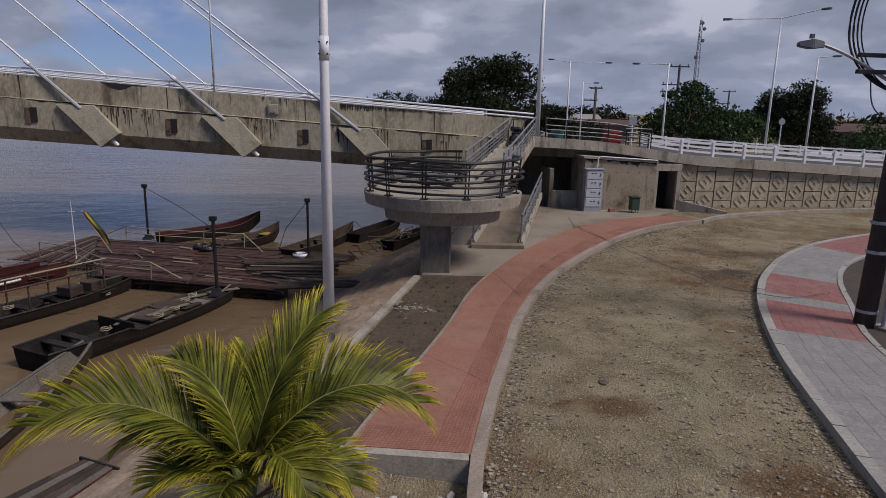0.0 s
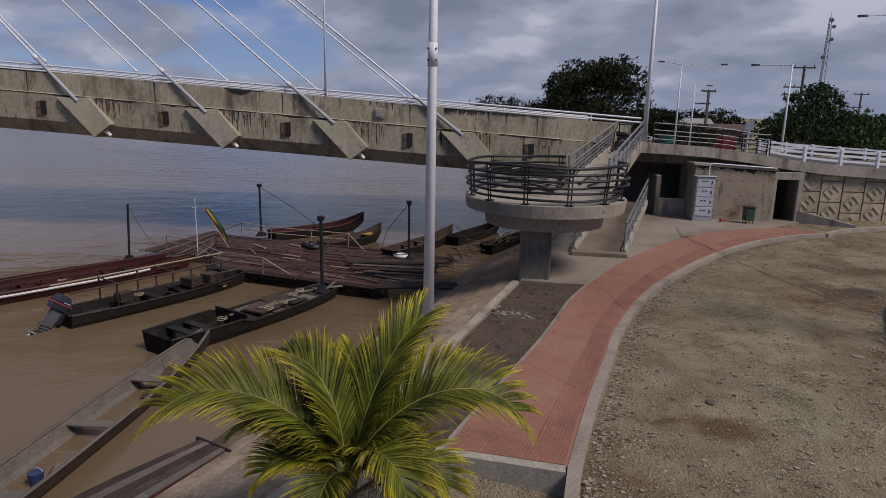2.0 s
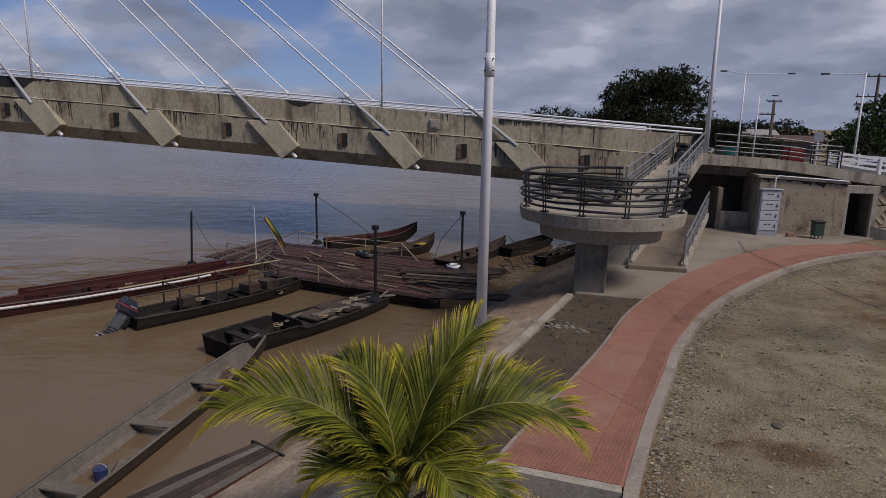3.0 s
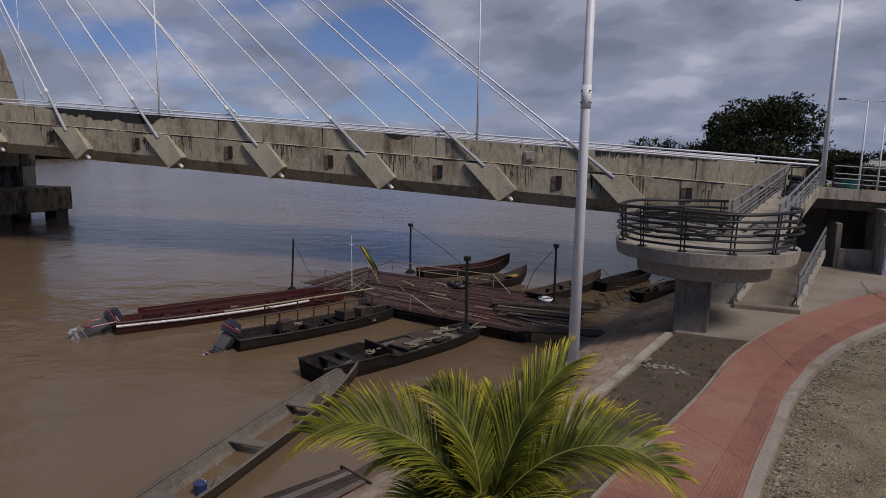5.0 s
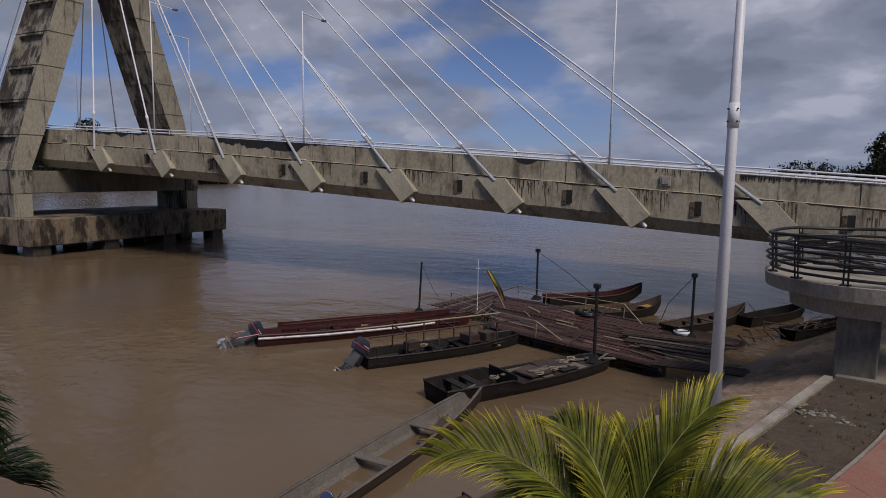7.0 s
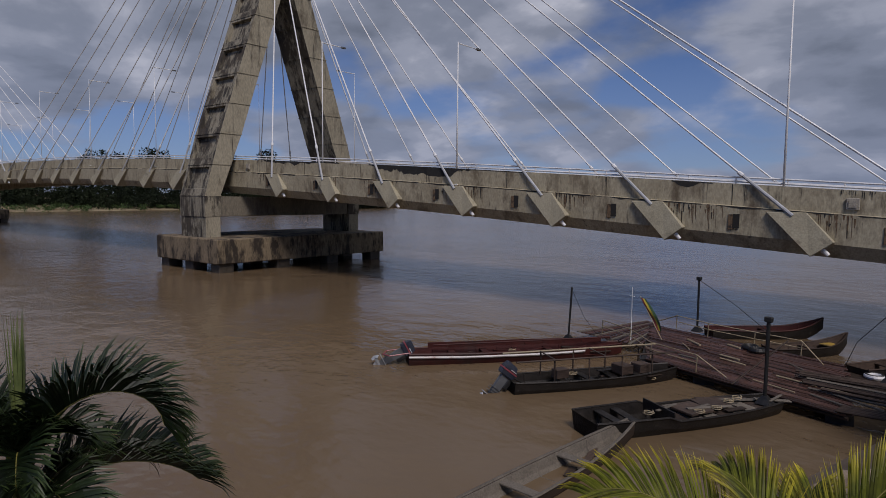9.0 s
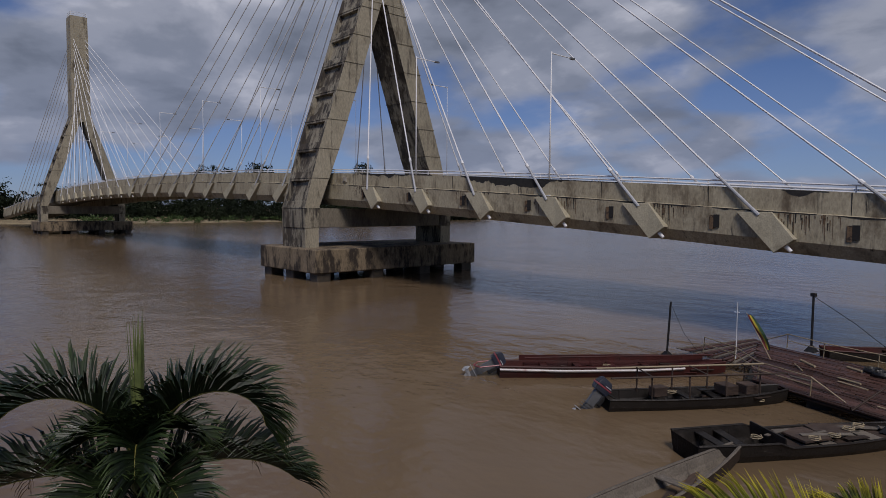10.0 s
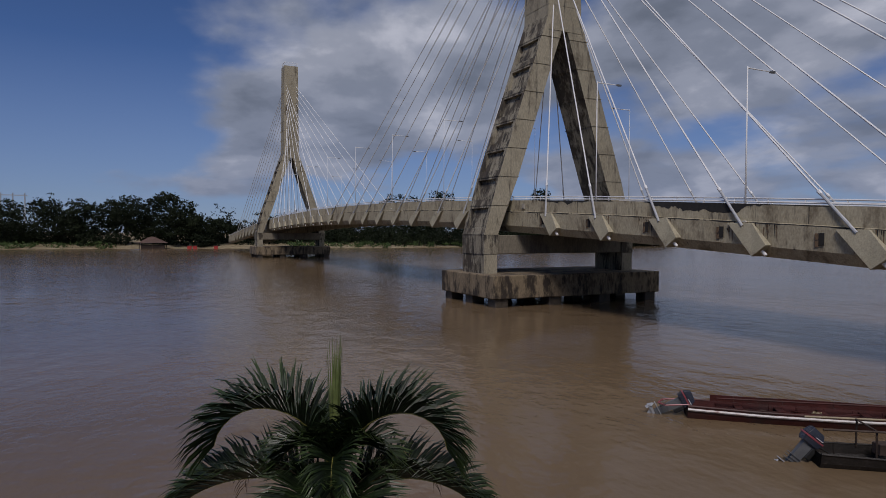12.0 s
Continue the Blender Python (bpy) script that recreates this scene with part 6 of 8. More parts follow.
def dock_post(x, y, h, r=0.055, base=DZ, lean=(0, 0), cap=True):
    t = thing("mooring_post", "dark steel mooring post with a square cap", "post", Matrix.Translation((x, y, base)), "mooring posts")
    part("pole", rod(bmesh.new(), (0, 0, 0), (lean[0], lean[1], h), r, r, 10), M["dark_metal"], t)
    part("foot", quad_box(bmesh.new(), [(-0.22, -0.22, 0), (0.22, -0.22, 0), (0.22, 0.22, 0), (-0.22, 0.22, 0)], [(-0.07, -0.07, 0.24), (0.07, -0.07, 0.24), (0.07, 0.07, 0.24), (-0.07, 0.07, 0.24)]), M["dark_metal"], t)
    if cap:
        part("cap", box(bmesh.new(), (lean[0], lean[1], h + 0.04), (0.22, 0.16, 0.16), bev=0.02), M["dark_metal"], t)


dock_post(-7.29, 19.8, 2.5, 0.055, WATER + 0.40)
dock_post(-13.38, 28.2, 2.4, 0.05)
dock_post(-5.5, 25.6, 2.5, 0.05, WATER + 0.2)
dock_post(-17.0, 23.3, 2.4, 0.045, WATER + 0.10, (0.1, 0.05), False)


def pole_thing(name, label, cat, pts, r, mat, group=""):
    o = Vector(pts[0])
    t = whole(name, tube(bmesh.new(), [Vector(p) - o for p in pts], r, 6), M[mat], label, cat, "", Matrix.Translation(o), group)
    return t


M["bamboo"] = material("dry_bamboo", (0.25, 0.20, 0.12), (0.36, 0.29, 0.18), 3, 0.6, 0.2, 20, island=0.2)
# slack lines from the post heads
pole_thing("mooring_line", "thin line slung from a mooring post", "rope", [(-13.38, 28.2, 1.3), (-11.4, 27.4, 0.5), (-9.7, 26.8, -0.4)], 0.012, "dark_metal")
pole_thing("mooring_line", "thin line slung from a mooring post", "rope", [(-5.5, 25.6, 1.2), (-6.6, 26.3, -0.1), (-7.0, 26.6, -1.1)], 0.012, "dark_metal")
pole_thing("mooring_line", "thin line slung from a mooring post", "rope", [(-16.85, 23.3, 0.9), (-16.4, 23.6, -0.3), (-16.0, 24.0, -1.05)], 0.010, "dark_metal")
pole_thing("mooring_line", "slack rope from the far canoe to the bank", "rope", [(-4.3, 31.2, -0.6), (-3.2, 29.6, -1.3), (-2.0, 28.4, -1.0)], 0.015, "wood_dark")
# light pole railings round the dock
fence = thing("pole_railing", "makeshift railing of thin pale poles along the dock", "railing", Matrix.Translation((0, 0, WATER)))
FR = [Vector((-14.3, 28.0, dz)), Vector((-12.5, 27.35, dz)), Vector((-10.4, 27.0, dz)), Vector((-8.55, 26.75, dz))]
FL = [Vector((-15.9, 24.3, dz)), Vector((-14.1, 23.6, dz)), Vector((-12.25, 22.0, dz)), Vector((-10.2, 21.45, dz))]
for run in (FR, FL):
    for p in run:
        part("post", rod(bmesh.new(), p, p + Vector((0.03, 0, 0.62)), 0.022, n=6), M["bamboo"], fence)
    for z in (0.34, 0.62):
        part("rail", tube(bmesh.new(), [p + Vector((0, 0, z)) for p in run], 0.02, 6), M["bamboo"], fence)
for a, b in (((-8.55, 26.75, dz + 0.62), (-7.5, 25.9, dz + 0.03)), ((-10.2, 21.45, dz + 0.62), (-9.15, 21.5, dz + 0.03)), ((-14.3, 28.0, dz + 0.6), (-15.6, 28.3, dz + 0.05))):
    part("rail", rod(bmesh.new(), a, b, 0.026, 0.02, 6), M["bamboo"], fence)
pole_thing("leaning_pole", "dark pole leaning from the dock", "pole", [(-8.75, 20.95, DZ), (-7.6, 22.5, DZ + 1.45)], 0.026, "wood_dark")
rng = random.Random(8)
for k in range(14):
    f = (k % 7) / 6
    a, b = Vector((-6.7 - 0.95 * f, 22.15 + 1.75 * f, 0)), Vector((-3.75 + 0.1 * f, 21.9 + 2.55 * f, 0))
    z = DZ + 0.06 + (0.09 if k >= 7 else 0.0)
    pole_thing("bamboo_pole", "dark wet bamboo pole stacked on the dock", "pole", [(a.x + rng.uniform(-.3, .3), a.y + rng.uniform(-.08, .08), z), (b.x + rng.uniform(-.5, .2), b.y + rng.uniform(-.15, .15), z + rng.uniform(0, 0.05))], rng.uniform(0.035, 0.055), "wood_dark" if k % 5 else "wood_grey", "stacked poles")
for k in range(5):
    pole_thing("bamboo_pole", "long pole laid from the dock to the bank", "pole", [(-5.6, 20.45 + 0.15 * k, DZ + 0.05), (-2.5 - 0.1 * k, 20.75 + 0.16 * k, DZ + 0.12)], 0.045, "wood_dark", "gangway poles")
for x, y in ((-6.0, 26.3), (-10.3, 26.4), (-9.9, 26.1)):
    ty = thing("tyre", "old rubber tyre lying on the dock", "tyre", Matrix.Translation((x, y, DZ + 0.1 if x < -6.5 else WATER + 0.28)))
    bm = tube(bmesh.new(), [(0.26 * math.cos(a), 0.26 * math.sin(a), 0) for a in np.linspace(0, 2 * math.pi, 18, endpoint=False)], 0.085, 8, True)
    part("tread", bm, M["white_paint"] if x > -6.5 else M["dark_metal"], ty)
    part("stripe", tube(bmesh.new(), [(0.26 * math.cos(a), 0.26 * math.sin(a), 0.05) for a in np.linspace(0, 2 * math.pi, 18, endpoint=False)], 0.05, 6, True), M["dark_metal"], ty)
fm = thing("flag_pole", "thin white mast with a crossbar on the dock", "pole", Matrix.Translation((-14.4, 24.2, DZ)))
part("mast", rod(bmesh.new(), (0, 0, 0), (0, 0, 2.3), 0.02, 0.011, 8), M["white_paint"], fm)
part("crossbar", rod(bmesh.new(), (-0.12, 0, 1.9), (0.12, 0, 1.9), 0.012, n=6), M["white_paint"], fm)


def flag():
    t = thing("flag", "small tricolour flag in yellow, green and red on a slanted stick", "flag", Matrix.Translation((-13.5, 25.2, DZ)))
    part("stick", rod(bmesh.new(), (0, 0, 0), (-1.15, 0.1, 1.75), 0.02, 0.014, 8), M["bamboo"], t)
    cols = {"red": (0.16, 0.025, 0.025), "yellow": (0.42, 0.33, 0.03), "green": (0.03, 0.07, 0.03)}
    a, b = Vector((-0.25, 0.02, 0.4)), Vector((-1.1, 0.1, 1.68))
    for i, nm in enumerate(("red", "yellow", "green")):
        m = material("flag_" + nm, cols[nm], tuple(v * 1.1 for v in cols[nm]), 3, 0.8, 0.05, 20)
        bm = bmesh.new()
        vs = []
        for r in range(7):
            f = r / 6
            p = a.lerp(b, f)
            for e in (i, i + 1):
                wv = Vector((0.13 * e, 0.04 * math.sin(f * 5 + e), -0.02 * e + 0.03 * math.sin(f * 7)))
                vs.append((p + wv * (0.5 + 0.5 * math.sin(f * 3.1)), p + wv * (0.5 + 0.5 * math.sin(f * 3.1)) + Vector((0.004, 0.008, 0))))
        for s in (0, 1):
            vv = [bm.verts.new(v[s]) for v in vs]
            for r in range(6):
                bm.faces.new((vv[2 * r], vv[2 * r + 1], vv[2 * r + 3], vv[2 * r + 2]))
        part("band", bm, m, t, nm + " cloth band")


flag()
# ---- boats ----
def boat(name, label, stern, bow, width, depth, mat, inner_mat=None, rise=0.9, stern_rise=0.15, taper=0.75, thwarts=(), planks=False, bow_w=0.07, z=WATER, box_stern=0.0, pitch=0.0):
    """An open plank boat: hull with thickness, gunwales, ribs, thwarts. x runs from stern to bow."""
    a, b = Vector((*stern, z)), Vector((*bow, z))
    L = (b - a).length
    t = thing(name, label, "boat", Matrix.Translation(a) @ Matrix.Rotation(math.atan2(b.y - a.y, b.x - a.x), 4, "Z") @ Matrix.Rotation(radians(pitch), 4, "Y"))
    n = 18

    def sec(f):
        w = width / 2 * (taper + (1 - taper) * min(1, f / 0.3)) * (1 - (1 - bow_w) * max(0, (f - 0.5) / 0.5) ** 2.2)
        top = depth * (1 + stern_rise * (1 - min(1, f / 0.25)) + rise * max(0, (f - 0.55) / 0.45) ** 2.2) + (box_stern if f < 0.36 else 0)
        bot = -0.12 + 0.8 * depth * (0.4 + rise) * max(0, (f - 0.7) / 0.3) ** 2
        return f * L, w, top, bot

    def shell(thick, dz):
        rows = []
        for i in range(n + 1):
            x, w, top, bot = sec(i / n)
            w = max(0.012, w - thick)
            rows.append([(x, -w, top), (x, -w * 0.9, (top + bot) / 2), (x, -w * 0.68, bot + dz), (x, w * 0.68, bot + dz), (x, w * 0.9, (top + bot) / 2), (x, w, top)])
        return rows

    def skin(rows, thick_rows):
        bm = bmesh.new()
        o = [[bm.verts.new(p) for p in r] for r in rows]
        q = [[bm.verts.new(p) for p in r] for r in thick_rows]
        for i in range(n):
            for j in range(5):
                bm.faces.new((o[i][j], o[i][j + 1], o[i + 1][j + 1], o[i + 1][j]))
                bm.faces.new((q[i][j], q[i + 1][j], q[i + 1][j + 1], q[i][j + 1]))
            for j in (0, 5):
                bm.faces.new((o[i][j], o[i + 1][j], q[i + 1][j], q[i][j]))
        for e in (0, n):
            for j in range(5):
                bm.faces.new((o[e][j], o[e][j + 1], q[e][j + 1], q[e][j]))
        bm.faces.new(o[0])
        bm.faces.new(q[0])
        bm.faces.new(o[n])
        return bm

    part("hull", skin(shell(0, 0), shell(0.045, 0.045)), M[mat], t)
    part("lining", skin(shell(0.05, 0.05), shell(0.065, 0.065)), M[inner_mat or mat], t)
    for sg in (-1, 1):
        pts = [(sec(i / n)[0], sg * (sec(i / n)[1] - 0.01), sec(i / n)[2] + 0.015) for i in range(n + 1)]
        part("gunwale", tube(bmesh.new(), pts, 0.038, 5), M[inner_mat or mat], t)
    for f in np.linspace(0.12, 0.82, max(4, int(L / 1.1))):
        x, w, top, bot = sec(f)
        w -= 0.06
        bm = tube(bmesh.new(), [(x, -w, top - 0.03), (x, -w * 0.9, (top + bot) / 2), (x, -w * 0.66, bot + 0.1), (x, w * 0.66, bot + 0.1), (x, w * 0.9, (top + bot) / 2), (x, w, top - 0.03)], 0.03, 4)
        part("rib", bm, M[inner_mat or mat], t)
    for f in thwarts:
        x, w, top, bot = sec(f)
        part("thwart", box(bmesh.new(), (x, 0, top - 0.07), (0.26, 2 * w - 0.05, 0.045), random.Random(f).uniform(-5, 5), bev=0.008), M[inner_mat or mat], t)
    if planks:
        rr = random.Random(len(label))
        for k in range(7):
            f = 0.42 + 0.075 * k
            x, w, top, bot = sec(f)
            part("deck_board", box(bmesh.new(), (x, rr.uniform(-.04, .04), top - 0.05 + rr.uniform(0, 0.03)), (L * 0.066, 2 * w - 0.16, 0.04), rr.uniform(-4, 4), bev=0.006), M["wood_grey"] if k % 3 else M["wood_dark"], t)
    return t, sec, L


def outboard(parent_name, x, y, ang, tilt, label):
    """A tilted outboard motor that hangs from a boat's stern."""
    m = Matrix.Translation((x, y, WATER + 0.42)) @ Matrix.Rotation(ang, 4, "Z") @ Matrix.Rotation(radians(tilt), 4, "Y") @ Matrix.Scale(1.12, 4)
    t = thing("outboard_motor", label, "outboard motor", m, "outboard motors")
    bm = quad_box(bmesh.new(), [(-0.24, -0.15, 0.12), (0.2, -0.15, 0.12), (0.2, 0.15, 0.12), (-0.24, 0.15, 0.12)], [(-0.27, -0.17, 0.32), (0.24, -0.17, 0.32), (0.24, 0.17, 0.32), (-0.27, 0.17, 0.32)])
    quad_box(bm, [(-0.27, -0.17, 0.321), (0.24, -0.17, 0.321), (0.24, 0.17, 0.321), (-0.27, 0.17, 0.321)], [(-0.2, -0.12, 0.55), (0.14, -0.12, 0.52), (0.14, 0.12, 0.52), (-0.2, 0.12, 0.55)])
    bmesh.ops.bevel(bm, geom=list(bm.edges), offset=0.025, segments=2, affect="EDGES")
    cowl = part("cowling", bm, M["engine_blue"], t, "dark blue cowling")
    part("stripe", box(bmesh.new(), (-0.02, 0, 0.30), (0.515, 0.352, 0.05), bev=0.01), M["engine_red"], cowl, "faded red stripe")
    part("stripe", box(bmesh.new(), (0.08, 0, 0.362), (0.2, 0.345, 0.02), bev=0.005), M["white_paint"], cowl, "short white stripe")
    part("leg", quad_box(bmesh.new(), [(-0.12, -0.05, -0.75), (0.08, -0.05, -0.75), (0.08, 0.05, -0.75), (-0.12, 0.05, -0.75)], [(-0.14, -0.08, 0.119), (0.13, -0.08, 0.119), (0.13, 0.08, 0.119), (-0.14, 0.08, 0.119)]), M["grey_metal"], t, "worn grey leg")
    for z in (-0.5, -0.42, -0.34):
        part("fin", box(bmesh.new(), (-0.05, 0, z), (0.34, 0.2, 0.02), bev=0.005), M["grey_metal"], t)
    part("plate", box(bmesh.new(), (-0.1, 0, -0.62), (0.42, 0.22, 0.025), bev=0.008), M["galv"], t)
    part("gearcase", rod(bmesh.new(), (-0.25, 0, -0.82), (0.2, 0, -0.82), 0.07, 0.045, 10), M["galv"], t)
    part("skeg", quad_box(bmesh.new(), [(-0.1, -0.008, -1.02), (0.0, -0.008, -1.02), (0.0, 0.008, -1.02), (-0.1, 0.008, -1.02)], [(-0.16, -0.015, -0.88), (0.1, -0.015, -0.88), (0.1, 0.015, -0.88), (-0.16, 0.015, -0.88)]), M["galv"], t)
    bm = bmesh.new()
    for k in range(3):
        a = k * 2 * math.pi / 3
        box(bm, (-0.3, 0.09 * math.cos(a), -0.82 + 0.09 * math.sin(a)), (0.02, 0.1, 0.14), rx=math.degrees(a) + 20, rz=25, bev=0.005)
    part("propeller", bm, M["galv"], t)
    part("bracket", box(bmesh.new(), (0.18, 0, -0.05), (0.14, 0.24, 0.34), bev=0.02), M["dark_metal"], t)
    part("tiller", rod(bmesh.new(), (0.2, 0, 0.2), (0.75, 0.05, 0.28), 0.025, 0.02, 8), M["dark_metal"], t)


M["engine_blue"] = material("dark_blue_enamel", (0.022, 0.025, 0.036), (0.042, 0.048, 0.066), 4, 0.25, 0.03, 40)
M["engine_red"] = material("faded_red_enamel", (0.22, 0.04, 0.05), (0.3, 0.07, 0.08), 4, 0.4, 0.03, 40)
M["boat_black"] = material("tarred_boat_wood", (0.010, 0.009, 0.008), (0.028, 0.024, 0.021), 2.5, 0.4, 0.6, 16, c3=(0.10, 0.088, 0.075), c3_amt=(0.61, 0.73), stain_scale=2.6, spec=0.18)
M["boat_yellow"] = material("yellow_boat_paint", (0.36, 0.22, 0.03), (0.42, 0.28, 0.05), 3, 0.6, 0.2, 20, c3=(0.1, 0.07, 0.05), c3_amt=(0.55, 0.7))
M["tarp_blue"] = material("blue_plastic", (0.02, 0.035, 0.10), (0.03, 0.05, 0.13), 3, 0.45, 0.05, 20)

canoe, sec, L = boat("dugout_canoe", "long grey weathered canoe with plank thwarts", (-8.42, 5.6), (-9.0, 15.2), 1.12, 0.32, "wood_dark", "wood_grey", 0.55, 0.1, 0.8, (0.24, 0.49, 0.71), bow_w=0.22)
bk = thing("bucket", "small blue plastic bucket standing in the canoe", "bucket", Matrix.Translation((-8.5, 8.6, WATER + 0.0)))
part("pail", rod(bmesh.new(), (0, 0, 0), (0, 0, 0.24), 0.10, 0.13, 14), M["tarp_blue"], bk)
part("handle", tube(bmesh.new(), [(0.13 * math.cos(a), 0.02, 0.24 + 0.08 * math.sin(a)) for a in np.linspace(0, math.pi, 9)], 0.008, 5), M["galv"], bk)

b3, sec, L = boat("wooden_boat", "black tarred boat with boarded deck and boxed stern", (-9.95, 14.4), (-7.3, 20.5), 1.5, 0.36, "boat_black", None, 0.12, 0.05, 0.86, (0.12, 0.2), True, 0.55, box_stern=0.14)
for k, (f, w) in enumerate(((0.52, 0.9), (0.66, 0.7))):
    part("hatch", box(bmesh.new(), (L * f, -0.1 + 0.25 * k, 0.44), (0.9, w, 0.07), 8 - 14 * k, bev=0.01), M["wood_dark"], b3)
part("bulkhead", box(bmesh.new(), (L * 0.365, 0, 0.42), (0.05, 1.4, 0.4), bev=0.01), M["boat_black"], b3)

b2, sec, L = boat("wooden_boat", "black boat with a low frame of posts and rails", (-13.95, 15.85), (-11.1, 21.5), 1.35, 0.36, "boat_black", None, 0.3, 0.1, 0.85, (0.3, 0.45, 0.6, 0.75), False, 0.4)
for f in (0.22, 0.42, 0.62, 0.82):
    x, w, top, bot = sec(f)
    for sg in (-1, 1):
        part("stanchion", rod(bmesh.new(), (x, sg * (w - 0.08), top - 0.05), (x, sg * (w - 0.1), 1.12), 0.028, n=6), M["wood_dark"], b2)
for sg in (-1, 1):
    part("top_rail", tube(bmesh.new(), [(L * f, sg * 0.62, 1.13) for f in (0.0, 0.3, 0.6, 0.95)], 0.032, 6), M["bamboo"] if sg > 0 else M["wood_dark"], b2)
for f in (0.22, 0.52, 0.82):
    part("cross_rail", rod(bmesh.new(), (L * f, -0.62, 1.13), (L * f, 0.62, 1.13), 0.025, n=6), M["wood_dark"], b2)
for f, w in ((0.3, 0.35), (0.68, 0.6), (0.8, 0.5)):
    part("crate", box(bmesh.new(), (L * f, 0.05, 0.48), (0.5, w, 0.32), 10, bev=0.02), M["wood_dark"], b2)
ang2 = math.atan2(21.85 - 16.15, -11.3 + 14.1)
outboard("wooden_boat", -14.05, 15.65, ang2, 38, "dark blue outboard motor with a red stripe, tilted up")

b1, sec, L = boat("wooden_boat", "long narrow red-painted boat with pale gunwale strip", (-18.9, 15.5), (-14.3, 23.2), 1.25, 0.40, "wood_red", None, 0.2, 0.12, 0.8, (0.2, 0.35, 0.5, 0.65), False, 0.3)
M["strip_white"] = material("worn_white_strip", (0.5, 0.47, 0.44), (0.62, 0.59, 0.56), 2, 0.6, 0.1, 20, c3=(0.25, 0.1, 0.08), c3_amt=(0.58, 0.7), stain_scale=1.5)
pts = [(sec(f)[0], -(sec(f)[1] + 0.012), sec(f)[2] - 0.10) for f in np.linspace(0, 0.8, 12)]
part("rub_rail", tube(bmesh.new(), pts, 0.05, 5), M["strip_white"], b1, "worn white rub rail")
for sg, hb in ((1, 0.24), (-1, 0.08)):
    rows = [(sec(f)[0], sg * (sec(f)[1] - 0.03), sec(f)[2], hb * (1 - 0.5 * max(0, f - 0.6))) for f in np.linspace(0.1, 0.92, 10)]
    for k, (p, q) in enumerate(zip(rows, rows[1:])):
        part("side_board", quad_box(bmesh.new(), [(p[0], p[1] - 0.015, p[2] - 0.04), (q[0] - 0.01, q[1] - 0.015, q[2] - 0.04), (q[0] - 0.01, q[1] + 0.015, q[2] - 0.04), (p[0], p[1] + 0.015, p[2] - 0.04)],
                                    [(p[0], p[1] - 0.015, p[2] + p[3]), (q[0] - 0.01, q[1] - 0.015, q[2] + q[3]), (q[0] - 0.01, q[1] + 0.015, q[2] + q[3]), (p[0], p[1] + 0.015, p[2] + p[3])]), M["wood_red"], b1)
for k in range(9):
    part("bottom_board", box(bmesh.new(), (L * (0.14 + 0.085 * k), 0, 0.14), (L * 0.075, 0.85, 0.03), bev=0.006), M["wood_dark"] if k % 2 else M["wood_red"], b1)
part("guard", tube(bmesh.new(), [(0.05, -0.42, 0.5), (-0.75, -0.42, 0.42), (-0.95, 0.0, 0.40), (-0.75, 0.42, 0.42), (0.05, 0.42, 0.5)], 0.025, 6), M["engine_red"], b1, "red bar guarding the motor")
part("long_pole", rod(bmesh.new(), (L * 0.12, 0.2, 0.62), (L * 0.95, 0.05, 0.72), 0.035, n=6), M["wood_red"], b1)
outboard("wooden_boat", -19.05, 15.25, math.atan2(23.2 - 15.5, -14.3 + 18.9), 62, "grey-blue outboard motor tilted almost flat")

boat("dugout_canoe", "black canoe with reddish inside and high pointed bow", (-13.3, 29.2), (-9.75, 33.4), 1.2, 0.40, "boat_black", "wood_red", 1.3, 0.1, 0.8, (0.3, 0.5))
by, sec, L = boat("dugout_canoe", "dark canoe with a yellow board at its raised bow", (-9.9, 27.3), (-8.1, 30.9), 1.1, 0.40, "boat_black", "wood_dark", 1.1, 0.1, 0.8, (0.5,))
part("yellow_board", box(bmesh.new(), (L * 0.78, 0, sec(0.78)[2] - 0.12), (0.6, 0.55, 0.05), bev=0.01), M["boat_yellow"], by, "yellow painted board")
boat("dugout_canoe", "dark weathered canoe moored at the raft", (-6.6, 26.5), (-4.5, 31.6), 1.1, 0.40, "boat_black", "wood_dark", 1.0, 0.1, 0.8, (0.3, 0.5, 0.65))
boat("dugout_canoe", "plain black canoe drawn up beside the bank", (-4.25, 30.2), (-2.3, 34.8), 1.0, 0.40, "boat_black", "boat_black", 0.5, 0.1, 0.7, ())
b5, sec, L = boat("dugout_canoe", "dark canoe heaped with branches lying against the bank", (-2.45, 28.7), (0.1, 33.8), 0.95, 0.40, "boat_black", "boat_black", 0.3, 0.1, 0.75, (0.4,))
rng = random.Random(61)
for k in range(16):
    x0, a = rng.uniform(0.3, L * 0.7), rng.uniform(-0.7, 0.7)
    d = Vector((math.cos(a), math.sin(a) * 0.5, rng.uniform(-0.05, 0.2))) * rng.uniform(0.3, 0.7)
    c = Vector((x0, rng.uniform(-0.25, 0.25), 0.36 + 0.02 * k))
    part("branch", tube(bmesh.new(), [c - d, c + Vector((0, 0, 0.06)), c + d], 0.022, 5), M["wood_dark" if k % 4 else "wood_grey"], b5)
